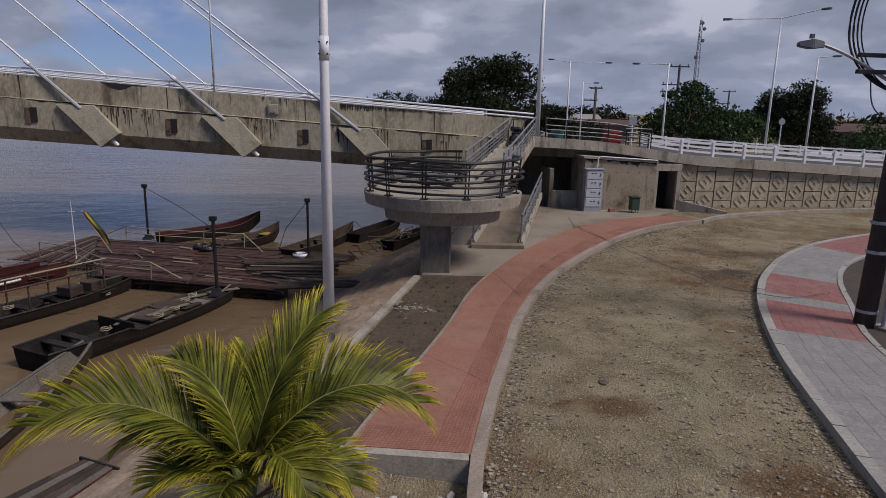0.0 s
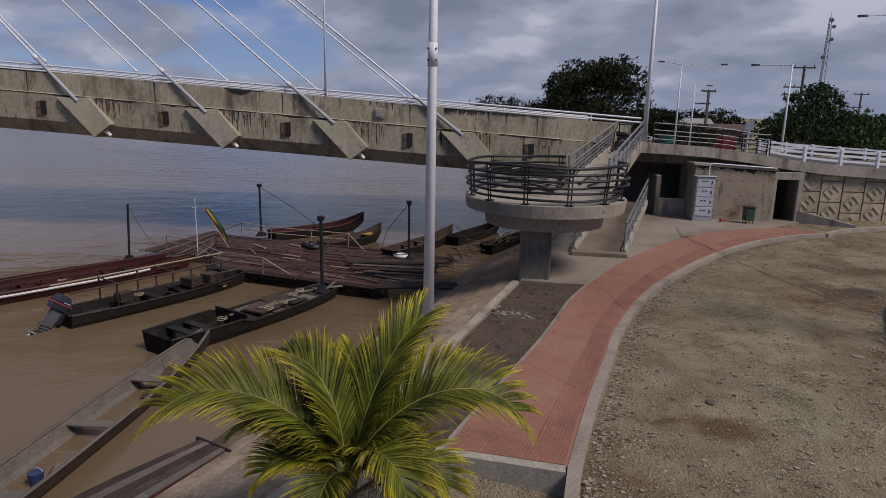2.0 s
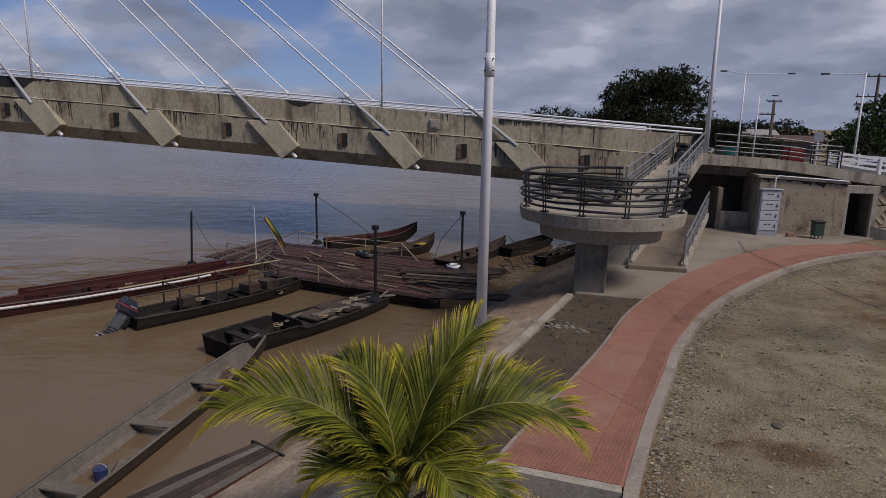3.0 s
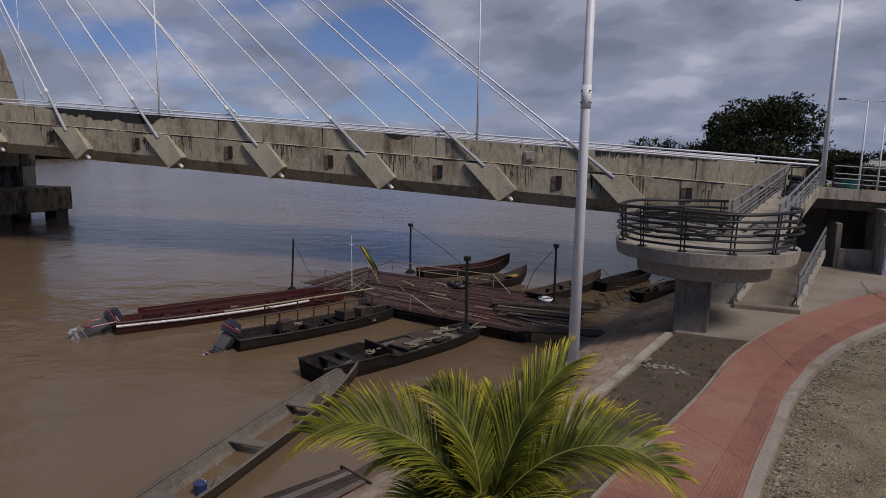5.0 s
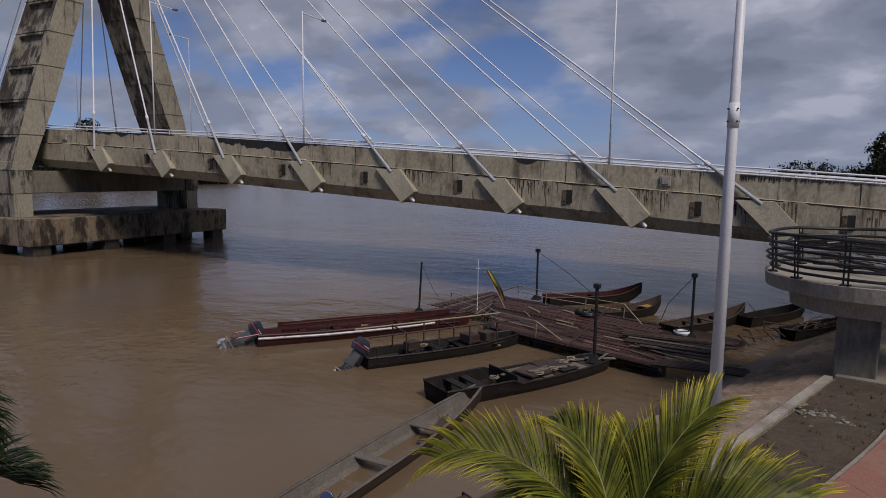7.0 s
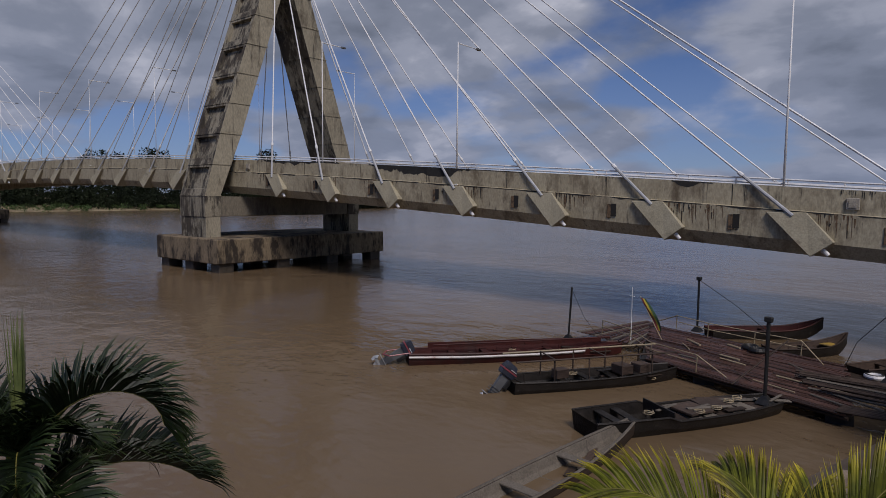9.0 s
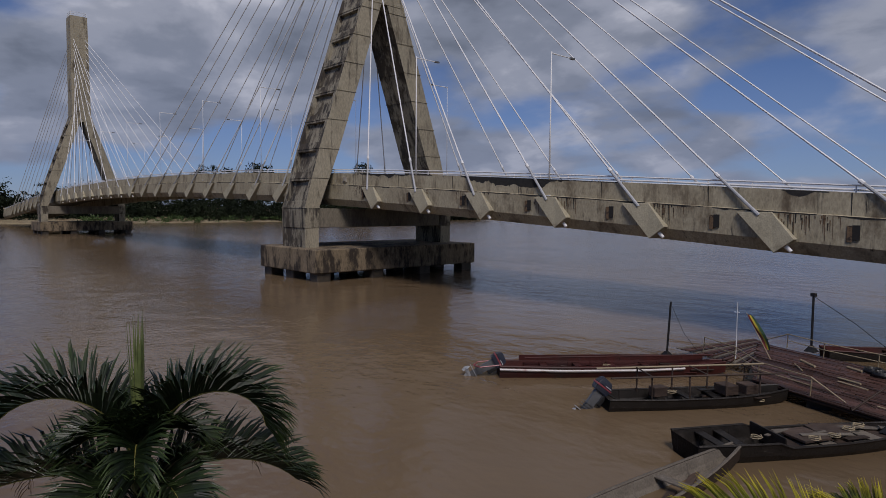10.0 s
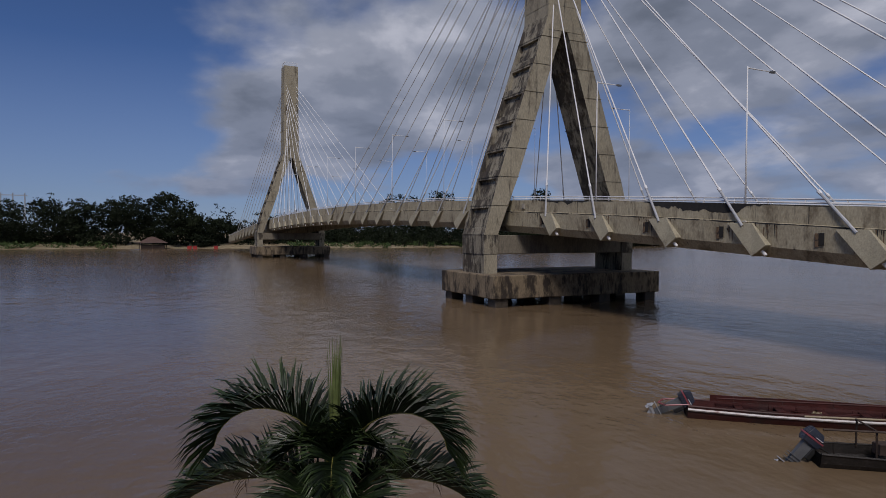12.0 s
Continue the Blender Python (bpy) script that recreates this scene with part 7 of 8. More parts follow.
# an old boat lying keel up on the bank
ob_ = thing("overturned_boat", "old overturned boat with dark bottom and faded red side", "boat", Matrix.Translation((-5.75, 9.63, WATER + 0.06)) @ Matrix.Rotation(math.atan2(-4.4, -1.75), 4, "Z"))
OB = [(0.0, 0.34, 0.46, 0.42), (0.6, 0.40, 0.53, 0.43), (1.6, 0.48, 0.62, 0.44), (2.8, 0.52, 0.67, 0.44), (4.2, 0.5, 0.64, 0.42), (5.4, 0.4, 0.5, 0.40)]
bm = bmesh.new()
rows = [[bm.verts.new(q) for q in ((x, -w1, 0), (x, -w1 * 0.96, h * 0.5), (x, -w0, h), (x, w0, h), (x, w1 * 0.96, h * 0.5), (x, w1, 0))] for x, w0, w1, h in OB]
for r, r2 in zip(rows, rows[1:]):
    for j in range(5):
        bm.faces.new((r[j], r[j + 1], r2[j + 1], r2[j]))
bm.faces.new(rows[0])
bm.faces.new(rows[-1][::-1])
hull = part("hull", bm, M["wood_red"], ob_, "faded red hull side")
for k in range(5):
    for (xa, wa, _, ha), (xb, wb, _, hb) in zip(OB, OB[1:]):
        y0, y1 = -1 + 2 * k / 5 + 0.012, -1 + 2 * (k + 1) / 5 - 0.012
        part("bottom_plank", quad_box(bmesh.new(), [(xa, wa * y0, ha + 0.002), (xa, wa * y1, ha + 0.002), (xb, wb * y1, hb + 0.002), (xb, wb * y0, hb + 0.002)],
                                      [(xa, wa * y0, ha + 0.02), (xa, wa * y1, ha + 0.02), (xb, wb * y1, hb + 0.02), (xb, wb * y0, hb + 0.02)]), M["wood_grey"] if k % 3 == 1 else M["wood_dark"], hull)
part("transom", box(bmesh.new(), (-0.03, 0, 0.22), (0.05, 0.92, 0.46), bev=0.01), M["boat_black"], ob_, "split dark end board")
rng = random.Random(31)
for k in range(5):
    x, y = -3.0 + rng.uniform(-.5, .5), 26.0 + k * 0.8
    pole_thing("driftwood", "dark driftwood branch stranded at the waterline", "driftwood", [(x, y, -1.3), (x + rng.uniform(-.6, .6), y + rng.uniform(.4, 1.0), -1.1), (x + rng.uniform(-.9, .9), y + rng.uniform(1.0, 1.6), -1.2)], 0.035, "wood_dark")

def clutter(t, L, seed, items, zr, wid, mats):
    """Odd boards, coils and sacks lying in a boat."""
    rr = random.Random(seed)
    for k in range(items):
        f = rr.uniform(0.15, 0.85)
        kind = rr.random()
        z = rr.uniform(*zr)
        if kind < 0.75:
            part("loose_board", box(bmesh.new(), (L * f, rr.uniform(-wid, wid), z), (rr.uniform(0.5, 1.5), rr.uniform(0.08, 0.2), 0.03), rr.uniform(-25, 25), 0, rr.uniform(-4, 4), bev=0.005), M[rr.choice(mats)], t)
        elif kind < 2:
            c = Vector((L * f, rr.uniform(-wid, wid), z))
            part("rope_coil", tube(bmesh.new(), [c + Vector((rr.uniform(0.1, 0.16) * math.cos(a), 0.13 * math.sin(a), 0.008 * a)) for a in np.linspace(0, 12.5, 30)], 0.016, 5), M["bamboo"], t)
        else:
            bm = disc(bmesh.new(), 0.13, 0.09, 0, 0.2, 10)
            bmesh.ops.translate(bm, verts=bm.verts, vec=(L * f, rr.uniform(-wid, wid), z))
            part("can", bm, M["grey_metal"], t)


clutter(b3, 7.8, 1, 14, (0.40, 0.52), 0.5, ("wood_grey", "wood_dark", "wood_grey"))
clutter(b2, 6.4, 2, 10, (0.12, 0.45), 0.45, ("wood_dark", "boat_black", "wood_grey"))
clutter(b1, 9.6, 3, 8, (0.15, 0.4), 0.4, ("wood_red", "wood_dark"))
clutter(canoe, 10.7, 4, 4, (0.02, 0.06), 0.25, ("wood_grey", "wood_dark"))
rr = random.Random(40)
for k in range(16):
    f, g = rr.uniform(0.05, 0.95), rr.uniform(0.05, 0.95)
    p = DA.lerp(DB, f).lerp(DD.lerp(DC, f), g)
    pole_thing("loose_board", "loose grey board lying on the dock", "board", [(p.x, p.y, DZ + 0.05), (p.x + rr.uniform(0.6, 1.6), p.y - rr.uniform(0.1, 0.9), DZ + 0.06)], rr.uniform(0.02, 0.045), rr.choice(("wood_grey", "wood_dark", "bamboo")), "loose boards")

# ---- palms ----
def frond(bm, base, az, el, length, droop, rng, leaflet=0.62, n=62, curl=1.0, w=0.017, vee=0.6, roll=0.0, sweep=0.0):
    """A feather leaf: an arching midrib with two rows of narrow, folded leaflets; roll turns the blade about the midrib."""
    pts = []
    lay = bm.verts.layers.float.new("tip")
    p = Vector(base)
    e = el
    K = 14
    for k in range(K + 1):
        pts.append(p.copy())
        d = Vector((math.cos(az) * math.cos(e), math.sin(az) * math.cos(e), math.sin(e)))
        p = p + d * length / K
        e -= droop / K * (0.45 + 1.1 * k / K)
    flat = Vector((math.sin(az), -math.cos(az), 0))
    for k in range(n):
        f = 0.10 + 0.90 * (k + rng.random() * 0.35) / n
        g = min(K - 1e-3, f * K)
        i0 = int(g)
        q = pts[i0].lerp(pts[i0 + 1], g - i0)
        d = (pts[i0 + 1] - pts[i0]).normalized()
        up0 = flat.cross(d)
        r = roll * min(1.0, f * 2.2)
        sd = flat * math.cos(r) - up0 * math.sin(r)
        up = sd.cross(d)
        ll = leaflet * (0.42 + 0.58 * math.sin(math.pi * min(1.0, 0.2 + 0.68 * f))) * rng.uniform(0.9, 1.08)
        for s in (-1, 1):
            fwd = 0.42 + sweep + 0.75 * f + rng.uniform(-0.07, 0.07)
            lift = vee * (1 - 0.35 * f) * rng.uniform(0.75, 1.25)
            v0 = (sd * s + d * fwd + up * lift).normalized()
            m1 = q + v0 * ll * 0.36
            v1 = (v0 + Vector((0, 0, -0.22 * curl * rng.uniform(0.5, 1.5)))).normalized()
            m2 = m1 + v1 * ll * 0.34
            v2 = (v1 + Vector((0, 0, -0.38 * curl * rng.uniform(0.3, 1.8)))).normalized()
            tip = m2 + v2 * ll * 0.34
            side = d.cross(v0).cross(v0).normalized() * w
            fold = up * 0.35 * w
            x = [bm.verts.new(y) for y in (q - side * 0.55, q + side * 0.55, m1 - side, m1 + fold, m1 + side, m2 - side * 0.85, m2 + fold, m2 + side * 0.85, tip)]
            for y, g in zip(x, (0, 0, 0.3, 0.25, 0.3, 0.65, 0.6, 0.65, 1.0)):
                y[lay] = g * (0.55 + 0.45 * f)
            bm.faces.new((x[0], x[1], x[4], x[3], x[2]))
            bm.faces.new((x[2], x[3], x[6], x[5]))
            bm.faces.new((x[3], x[4], x[7], x[6]))
            bm.faces.new((x[5], x[6], x[8]))
            bm.faces.new((x[6], x[7], x[8]))
    return tube(bmesh.new(), pts, 0.015, 5, r_end=0.004)


def palm(x, y, z0, h, mat, seed, fronds, label, leaflet=0.62, dead=(), spear=0.0, leaf_w=0.016, leaf_n=58, curl=1.0, vee=0.6, sweep=0.0):
    """fronds: rows of azimuth, rise, length, droop, roll in degrees and metres, and the base's drop below the crown."""
    rng = random.Random(seed)
    t = thing("coconut_palm", label, "palm", Matrix.Translation((x, y, z0)))
    tr = bmesh.new()
    for k in range(12):
        za, zb = (h - 0.15) * k / 12, (h - 0.15) * (k + 1) / 12
        ra = 0.15 - 0.05 * k / 12
        rod(tr, (0, 0, za), (0, 0, zb - 0.01), ra, ra * 0.9, 12)
    part("trunk", tr, M["bark"], t)
    for az, el, ln, dr, ro, drop in fronds:
        bm = bmesh.new()
        a = radians(az)
        rib = frond(bm, (0.05 * math.cos(a), 0.05 * math.sin(a), h - drop), a, radians(el), ln, radians(dr), rng, leaflet * min(1.0, 0.42 + 0.28 * ln), leaf_n, curl, leaf_w, vee, radians(ro), sweep + (0.7 if el > 70 else 0.0))
        leaf = part("frond", bm, M[mat], t)
        part("midrib", rib, M["palm_rib"], leaf, "pale yellow midrib")
        sh = bmesh.new()
        rod(sh, (0.0, 0.0, h - drop - 0.35), (0.12 * math.cos(a), 0.12 * math.sin(a), h - drop + 0.1), 0.07, 0.03, 7)
        part("leaf_base", sh, M["palm_spear"], t)
    for az in dead:
        a = radians(az)
        bm = bmesh.new()
        rib = frond(bm, (0.1 * math.cos(a), 0.1 * math.sin(a), h - 0.3), a, radians(38), 1.75, radians(140), rng, 0.42, 30, 2.6, 0.006)
        leaf = part("dead_frond", bm, M["palm_dead"], t, "dry brown hanging frond")
        part("midrib", rib, M["palm_dead"], leaf)
    if spear:
        bm = bmesh.new()
        for k in range(22):
            a = k * 2.4
            rr = rng.uniform(0.02, 0.05)
            top = Vector((rr * 2.8 * math.cos(a), rr * 2.8 * math.sin(a), h + spear * rng.uniform(0.72, 1.04)))
            low = Vector((0.03 * math.cos(a), 0.03 * math.sin(a), h - 0.1))
            mid = low.lerp(top, 0.62)
            s = Vector((-math.sin(a), math.cos(a), 0)) * 0.013
            vs = [bm.verts.new(v) for v in (low - s, low + s, mid + s, mid - s, top)]
            bm.faces.new(vs[:4])
            bm.faces.new((vs[3], vs[2], vs[4]))
        part("spear_leaf", bm, M["palm_spear"], t, "upright unopened pale green leaf")
    return t


M["palm_rib"] = material("yellow_midrib", (0.15, 0.13, 0.025), (0.24, 0.21, 0.05), 2, 0.6, 0, 8)
M["palm_dead"] = material("dry_palm_leaf", (0.16, 0.10, 0.055), (0.25, 0.17, 0.09), 2, 0.8, 0, 8, island=0.3)
M["palm_spear"] = material("pale_green_spear", (0.06, 0.085, 0.022), (0.13, 0.16, 0.05), 2, 0.5, 0, 8)
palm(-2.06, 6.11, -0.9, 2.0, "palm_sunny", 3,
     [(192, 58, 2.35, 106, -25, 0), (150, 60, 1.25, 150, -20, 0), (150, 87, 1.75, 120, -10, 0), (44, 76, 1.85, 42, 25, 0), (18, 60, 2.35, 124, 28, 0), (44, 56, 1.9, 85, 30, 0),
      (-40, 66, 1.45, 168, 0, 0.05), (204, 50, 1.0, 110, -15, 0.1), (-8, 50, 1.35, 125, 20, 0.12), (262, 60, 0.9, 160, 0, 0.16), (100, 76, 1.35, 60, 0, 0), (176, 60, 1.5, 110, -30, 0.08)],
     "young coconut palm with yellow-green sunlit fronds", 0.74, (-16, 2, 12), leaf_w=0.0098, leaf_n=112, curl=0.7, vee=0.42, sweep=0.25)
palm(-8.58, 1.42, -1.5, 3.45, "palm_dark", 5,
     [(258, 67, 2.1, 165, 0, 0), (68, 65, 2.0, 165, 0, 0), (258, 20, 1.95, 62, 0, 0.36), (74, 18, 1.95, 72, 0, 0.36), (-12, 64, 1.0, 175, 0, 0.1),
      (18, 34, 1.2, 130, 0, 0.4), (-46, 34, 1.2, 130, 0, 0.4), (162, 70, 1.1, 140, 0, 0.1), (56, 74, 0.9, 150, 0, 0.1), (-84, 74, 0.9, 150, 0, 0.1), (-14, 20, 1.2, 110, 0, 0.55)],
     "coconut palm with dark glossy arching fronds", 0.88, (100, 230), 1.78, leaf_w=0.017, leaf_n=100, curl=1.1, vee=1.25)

# ---- utility pole and street lamp beside the pavement ----
up = thing("utility_pole", "thick dark utility pole with transformer and cable bundles", "utility pole", Matrix.Translation((10.3, 14.45, 0)))
part("pole", rod(bmesh.new(), (0, 0, -0.1), (0.15, 0.0, 11), 0.235, 0.16, 16), M["pole_dark"], up, smooth=True)
for z in (0.45, 1.9, 2.6):
    part("band", rod(bmesh.new(), (0.01, 0, z), (0.01, 0, z + 0.07), 0.24, n=16), M["galv"], up)
part("conduit", rod(bmesh.new(), (0.25, -0.3, 0), (0.3, -0.24, 6), 0.05, n=8), M["galv"], up)
part("footing", box(bmesh.new(), (0.45, -0.25, 0.08), (0.6, 0.5, 0.2), 20, bev=0.02), M["concrete_clean"], up)
for z in (6.0, 6.35):
    part("cross_arm", box(bmesh.new(), (-0.55, -0.1, z), (1.5, 0.09, 0.09), 10, bev=0.01), M["dark_metal"], up)
part("transformer", rod(bmesh.new(), (0.1, -0.5, 6.5), (0.1, -0.5, 7.4), 0.3, n=16), M["grey_metal"], up)
for k in range(3):
    part("insulator", rod(bmesh.new(), (-0.1 + 0.2 * k, -0.5, 7.4), (-0.1 + 0.2 * k, -0.5, 7.65), 0.05, 0.03, 8), M["dark_metal"], up)
for k in range(4):
    o = 0.09 * k
    part("cable", tube(bmesh.new(), smooth_line([(-0.95 + o, 0.35, 8.6), (-1.2 + o, 0.4, 7.2), (-1.05 + o, 0.3, 6.3), (-0.4 + o * 0.4, 0.05, 5.65), (0.9, -0.4, 5.25)], 6), 0.026 - 0.003 * k, 6), M["dark_metal"], up)
part("cable", tube(bmesh.new(), smooth_line([(-0.75, 0.1, 5.9), (-0.6, 0.0, 5.2), (0.0, -0.3, 4.75), (1.0, -0.5, 4.7)], 6), 0.016, 6), M["dark_metal"], up)
arm = part("lamp_arm", tube(bmesh.new(), smooth_line([(0.3, -0.1, 5.45), (-0.5, 0.15, 5.95), (-1.2, 0.35, 6.4), (-1.75, 0.42, 6.62)], 5), 0.04, 8), M["galv"], up, "curved grey lamp arm")
bm = quad_box(bmesh.new(), [(-1.72, 0.34, 6.54), (-2.0, 0.28, 6.5), (-2.3, 0.36, 6.56), (-2.3, 0.5, 6.56), (-2.0, 0.56, 6.5), (-1.72, 0.5, 6.54)],
              [(-1.72, 0.36, 6.68), (-2.0, 0.31, 6.74), (-2.3, 0.38, 6.66), (-2.3, 0.48, 6.66), (-2.0, 0.53, 6.74), (-1.72, 0.48, 6.68)])
bmesh.ops.bevel(bm, geom=list(bm.edges), offset=0.018, segments=2, affect="EDGES")
box(bm, (-2.0, 0.42, 6.79), (0.09, 0.09, 0.1), bev=0.01)
lum = part("luminaire", bm, M["grey_metal"], arm, "grey cobra-head street lamp")

# ---- trees ----
def leaf_cloud(bm, lobes, n, size, rng):
    """Small leaf sprays gathered in clumps over the lobes of a crown, with gaps between the clumps."""
    tot = sum(r[3] ** 2 for r in lobes)
    for cx, cy, cz, r, sq in lobes:
        left = max(8, int(n * r * r / tot))
        while left > 0:
            a, b = rng.uniform(0, 6.283), math.acos(rng.uniform(-0.75, 1))
            rr = r * (0.45 + 0.62 * rng.random() ** 0.6)
            c = Vector((cx + rr * math.sin(b) * math.cos(a), cy + rr * math.sin(b) * math.sin(a), cz + sq * rr * math.cos(b)))
            m = min(left, rng.randint(5, 16))
            left -= m
            cr = size * rng.uniform(0.7, 1.6)
            for k in range(m):
                p = c + Vector((rng.gauss(0, 0.6), rng.gauss(0, 0.6), rng.gauss(0, 0.34))) * cr
                s = size * rng.uniform(0.45, 1.15)
                u = Vector((rng.gauss(0, 1), rng.gauss(0, 1), rng.gauss(0.5, 0.6))).normalized()
                v = u.orthogonal().normalized()
                w = u.cross(v)
                v, w = (v * math.cos(k) + w * math.sin(k)), (w * math.cos(k) - v * math.sin(k))
                vs = [bm.verts.new(p + q) for q in (v * s * 0.6, w * s * 0.26 + u * s * 0.1, -v * s * 0.6, -w * s * 0.26 - u * s * 0.08)]
                bm.faces.new((vs[0], vs[1], vs[2]))
                bm.faces.new((vs[0], vs[2], vs[3]))


def tree(x, y, z0, h, spread, label, seed, n=2600, size=0.5, mat="leaf_tree", trunk_h=0.3, flat=0.75, layers=False):
    rng = random.Random(seed)
    t = thing("tree", label, "tree", Matrix.Translation((x, y, z0)))
    bm = bmesh.new()
    th = h * trunk_h
    rod(bm, (0, 0, -0.2), (0.1, 0, th), 0.035 * h, 0.024 * h, 9)
    lobes = []
    nl = 12 if layers else 24
    for k in range(nl):
        a = k * 2.4 + rng.uniform(-.3, .3)
        if layers:
            f = k / nl
            q = Vector((math.cos(a) * spread * (1 - 0.85 * f) * rng.uniform(0.45, 0.75), math.sin(a) * spread * (1 - 0.85 * f) * rng.uniform(0.45, 0.75), h * (0.35 + 0.58 * f)))
            r = spread * (0.42 - 0.24 * f)
            lobes.append((q.x, q.y, q.z, r, 0.45))
        else:
            e = rng.uniform(0.05, 1.0)
            q = Vector((math.cos(a) * spread * rng.uniform(0.6, 0.8) * math.sqrt(1 - e * e * 0.8), math.sin(a) * spread * 0.72 * math.sqrt(1 - e * e * 0.8), h * (0.34 + 0.46 * e)))
            r = spread * rng.uniform(0.2, 0.42)
            lobes.append((q.x, q.y, q.z, r, flat))
        rod(bm, (0.05, 0, th * rng.uniform(0.7, 1.0)), q, 0.014 * h, 0.004 * h, 6)
    if not layers:
        lobes.append((0, 0, h * 0.55, spread * 0.62, flat))
    part("trunk", bm, M["bark"], t)
    bm = bmesh.new()
    leaf_cloud(bm, lobes, n, size, rng)
    part("crown", bm, M[mat], t)
    return t


M["leaf_layer"] = material("layered_tree_leaves", (0.020, 0.038, 0.013), (0.050, 0.078, 0.025), 0.4, 0.6, 0.0, 5, island=0.5, spec=0.12)
tree(5.4, 74.8, -0.2, 12.0, 7.2, "large dark round-crowned tree behind the bridge", 2, 24000, 0.34, flat=0.8)
tree(23.4, 61.0, -0.2, 8.8, 5.4, "layered green tree beyond the approach road", 4, 15000, 0.27, "leaf_layer", layers=True)
tree(28.5, 63.0, -0.2, 6.2, 4.2, "green bushy tree beyond the approach road", 6, 7700, 0.29, "leaf_mid")
tree(38.2, 70.4, -0.2, 9.4, 3.9, "dense dark clipped tree beside the road", 7, 26000, 0.27, flat=1.25)
tree(42.5, 73.0, -0.2, 5.8, 3.2, "small dark tree beside the road", 8, 5280, 0.29)
tree(46.0, 66.0, -0.2, 5.0, 4.2, "low olive-green tree beyond the parked vehicles", 9, 5720, 0.29, "leaf_mid")
tree(55.0, 70.0, -0.2, 6.0, 5.0, "olive-green tree at the edge of the town", 10, 5720, 0.31, "leaf_mid")
tree(13.0, 95.0, -0.2, 7.0, 4.5, "dark tree behind the street lamps", 12, 5280, 0.34)
tree(16.6, 93.6, -0.2, 7.0, 3.2, "dark tree behind the street lamps", 23, 6000, 0.3)
tree(20.4, 92.0, -0.2, 4.3, 3.6, "low dark bush in front of the far roofs", 24, 5000, 0.3)
tree(20.0, 120.0, -0.2, 7.0, 5.5, "dark tree behind the street lamps", 13, 4400, 0.37)
tree(30.5, 128.0, -0.2, 7.6, 5.5, "dark tree behind the far roofs", 14, 4400, 0.37)
tree(50.0, 120.0, -0.2, 7.0, 6.0, "dark tree behind the far roofs", 15, 4400, 0.37)
tree(70.0, 125.0, -0.2, 7.0, 6.0, "dark tree behind the far roofs", 16, 4400, 0.37)
tree(85.0, 105.0, -0.2, 7.5, 6.0, "olive-green tree at the edge of the town", 17, 4400, 0.37, "leaf_mid")
tree(-2.5, 92.0, -0.6, 8.4, 5.5, "low dark riverside tree beyond the bridge", 18, 5720, 0.34)
tree(-8.0, 108.0, -0.6, 9.2, 6.0, "low dark riverside tree beyond the bridge", 19, 5280, 0.34)
tree(0.5, 83.0, -0.4, 7.8, 4.0, "low dark riverside tree beyond the bridge", 20, 5280, 0.34)

# ---- houses, vehicles, mast and poles of the town ----
M["roof_red"] = material("rusty_roof_sheet", (0.060, 0.034, 0.027), (0.10, 0.058, 0.045), 2, 0.8, 0.2, 12, c3=(0.16, 0.125, 0.10), c3_amt=(0.55, 0.75))
M["roof_grey"] = material("zinc_roof_sheet", (0.22, 0.215, 0.205), (0.33, 0.325, 0.31), 2, 0.6, 0.2, 12, c3=(0.2, 0.15, 0.12), c3_amt=(0.6, 0.75))
M["plaster"] = material("town_plaster", (0.13, 0.10, 0.085), (0.22, 0.175, 0.15), 1.5, 0.9, 0.2, 12, c3=(0.15, 0.1, 0.08), c3_amt=(0.55, 0.75))


def house(x, y, w, d, h, rot, roofm, label):
    t = thing("house", label, "house", Matrix.Translation((x, y, -0.1)) @ Matrix.Rotation(radians(rot), 4, "Z"))
    wl = part("wall", box(bmesh.new(), (0, 0, h / 2), (w, d, h)), M["plaster"], t)
    bm = quad_box(bmesh.new(), [(-w / 2 - .5, -d / 2 - .5, h), (w / 2 + .5, -d / 2 - .5, h), (w / 2 + .5, d / 2 + .5, h), (-w / 2 - .5, d / 2 + .5, h)],
                  [(-w / 2 - .5, -0.1, h + 0.9), (w / 2 + .5, -0.1, h + 0.9), (w / 2 + .5, 0.1, h + 0.9), (-w / 2 - .5, 0.1, h + 0.9)])
    part("roof", bm, M[roofm], t)
    for k in range(3):
        win = part("window", box(bmesh.new(), (-w / 3 + k * w / 3, -d / 2 - 0.02, h * 0.55), (w / 8, 0.08, h * 0.32)), M["black"], t)
        part("sill", box(bmesh.new(), (-w / 3 + k * w / 3, -d / 2 - 0.06, h * 0.37), (w / 7, 0.14, 0.08)), M["plaster"], win)


house(27, 112, 11, 7, 3.1, 5, "roof_red", "long town house under a rusty sheet roof")
house(24, 118, 8, 6, 3.9, 0, "roof_grey", "pale town house with a zinc roof")
house(52, 84, 7, 6, 3.4, -25, "roof_red", "small brick-red house at the edge of town")
house(40, 98, 8, 6, 3.4, -15, "roof_grey", "low house with a pale roof behind trees")
house(66, 96, 9, 6, 3.4, -30, "roof_red", "low house under a rusty sheet roof")
M["tarp"] = material("grey_white_sheet", (0.45, 0.46, 0.48), (0.6, 0.61, 0.63), 2, 0.5, 0.3, 8, c3=(0.2, 0.2, 0.2), c3_amt=(0.55, 0.7))


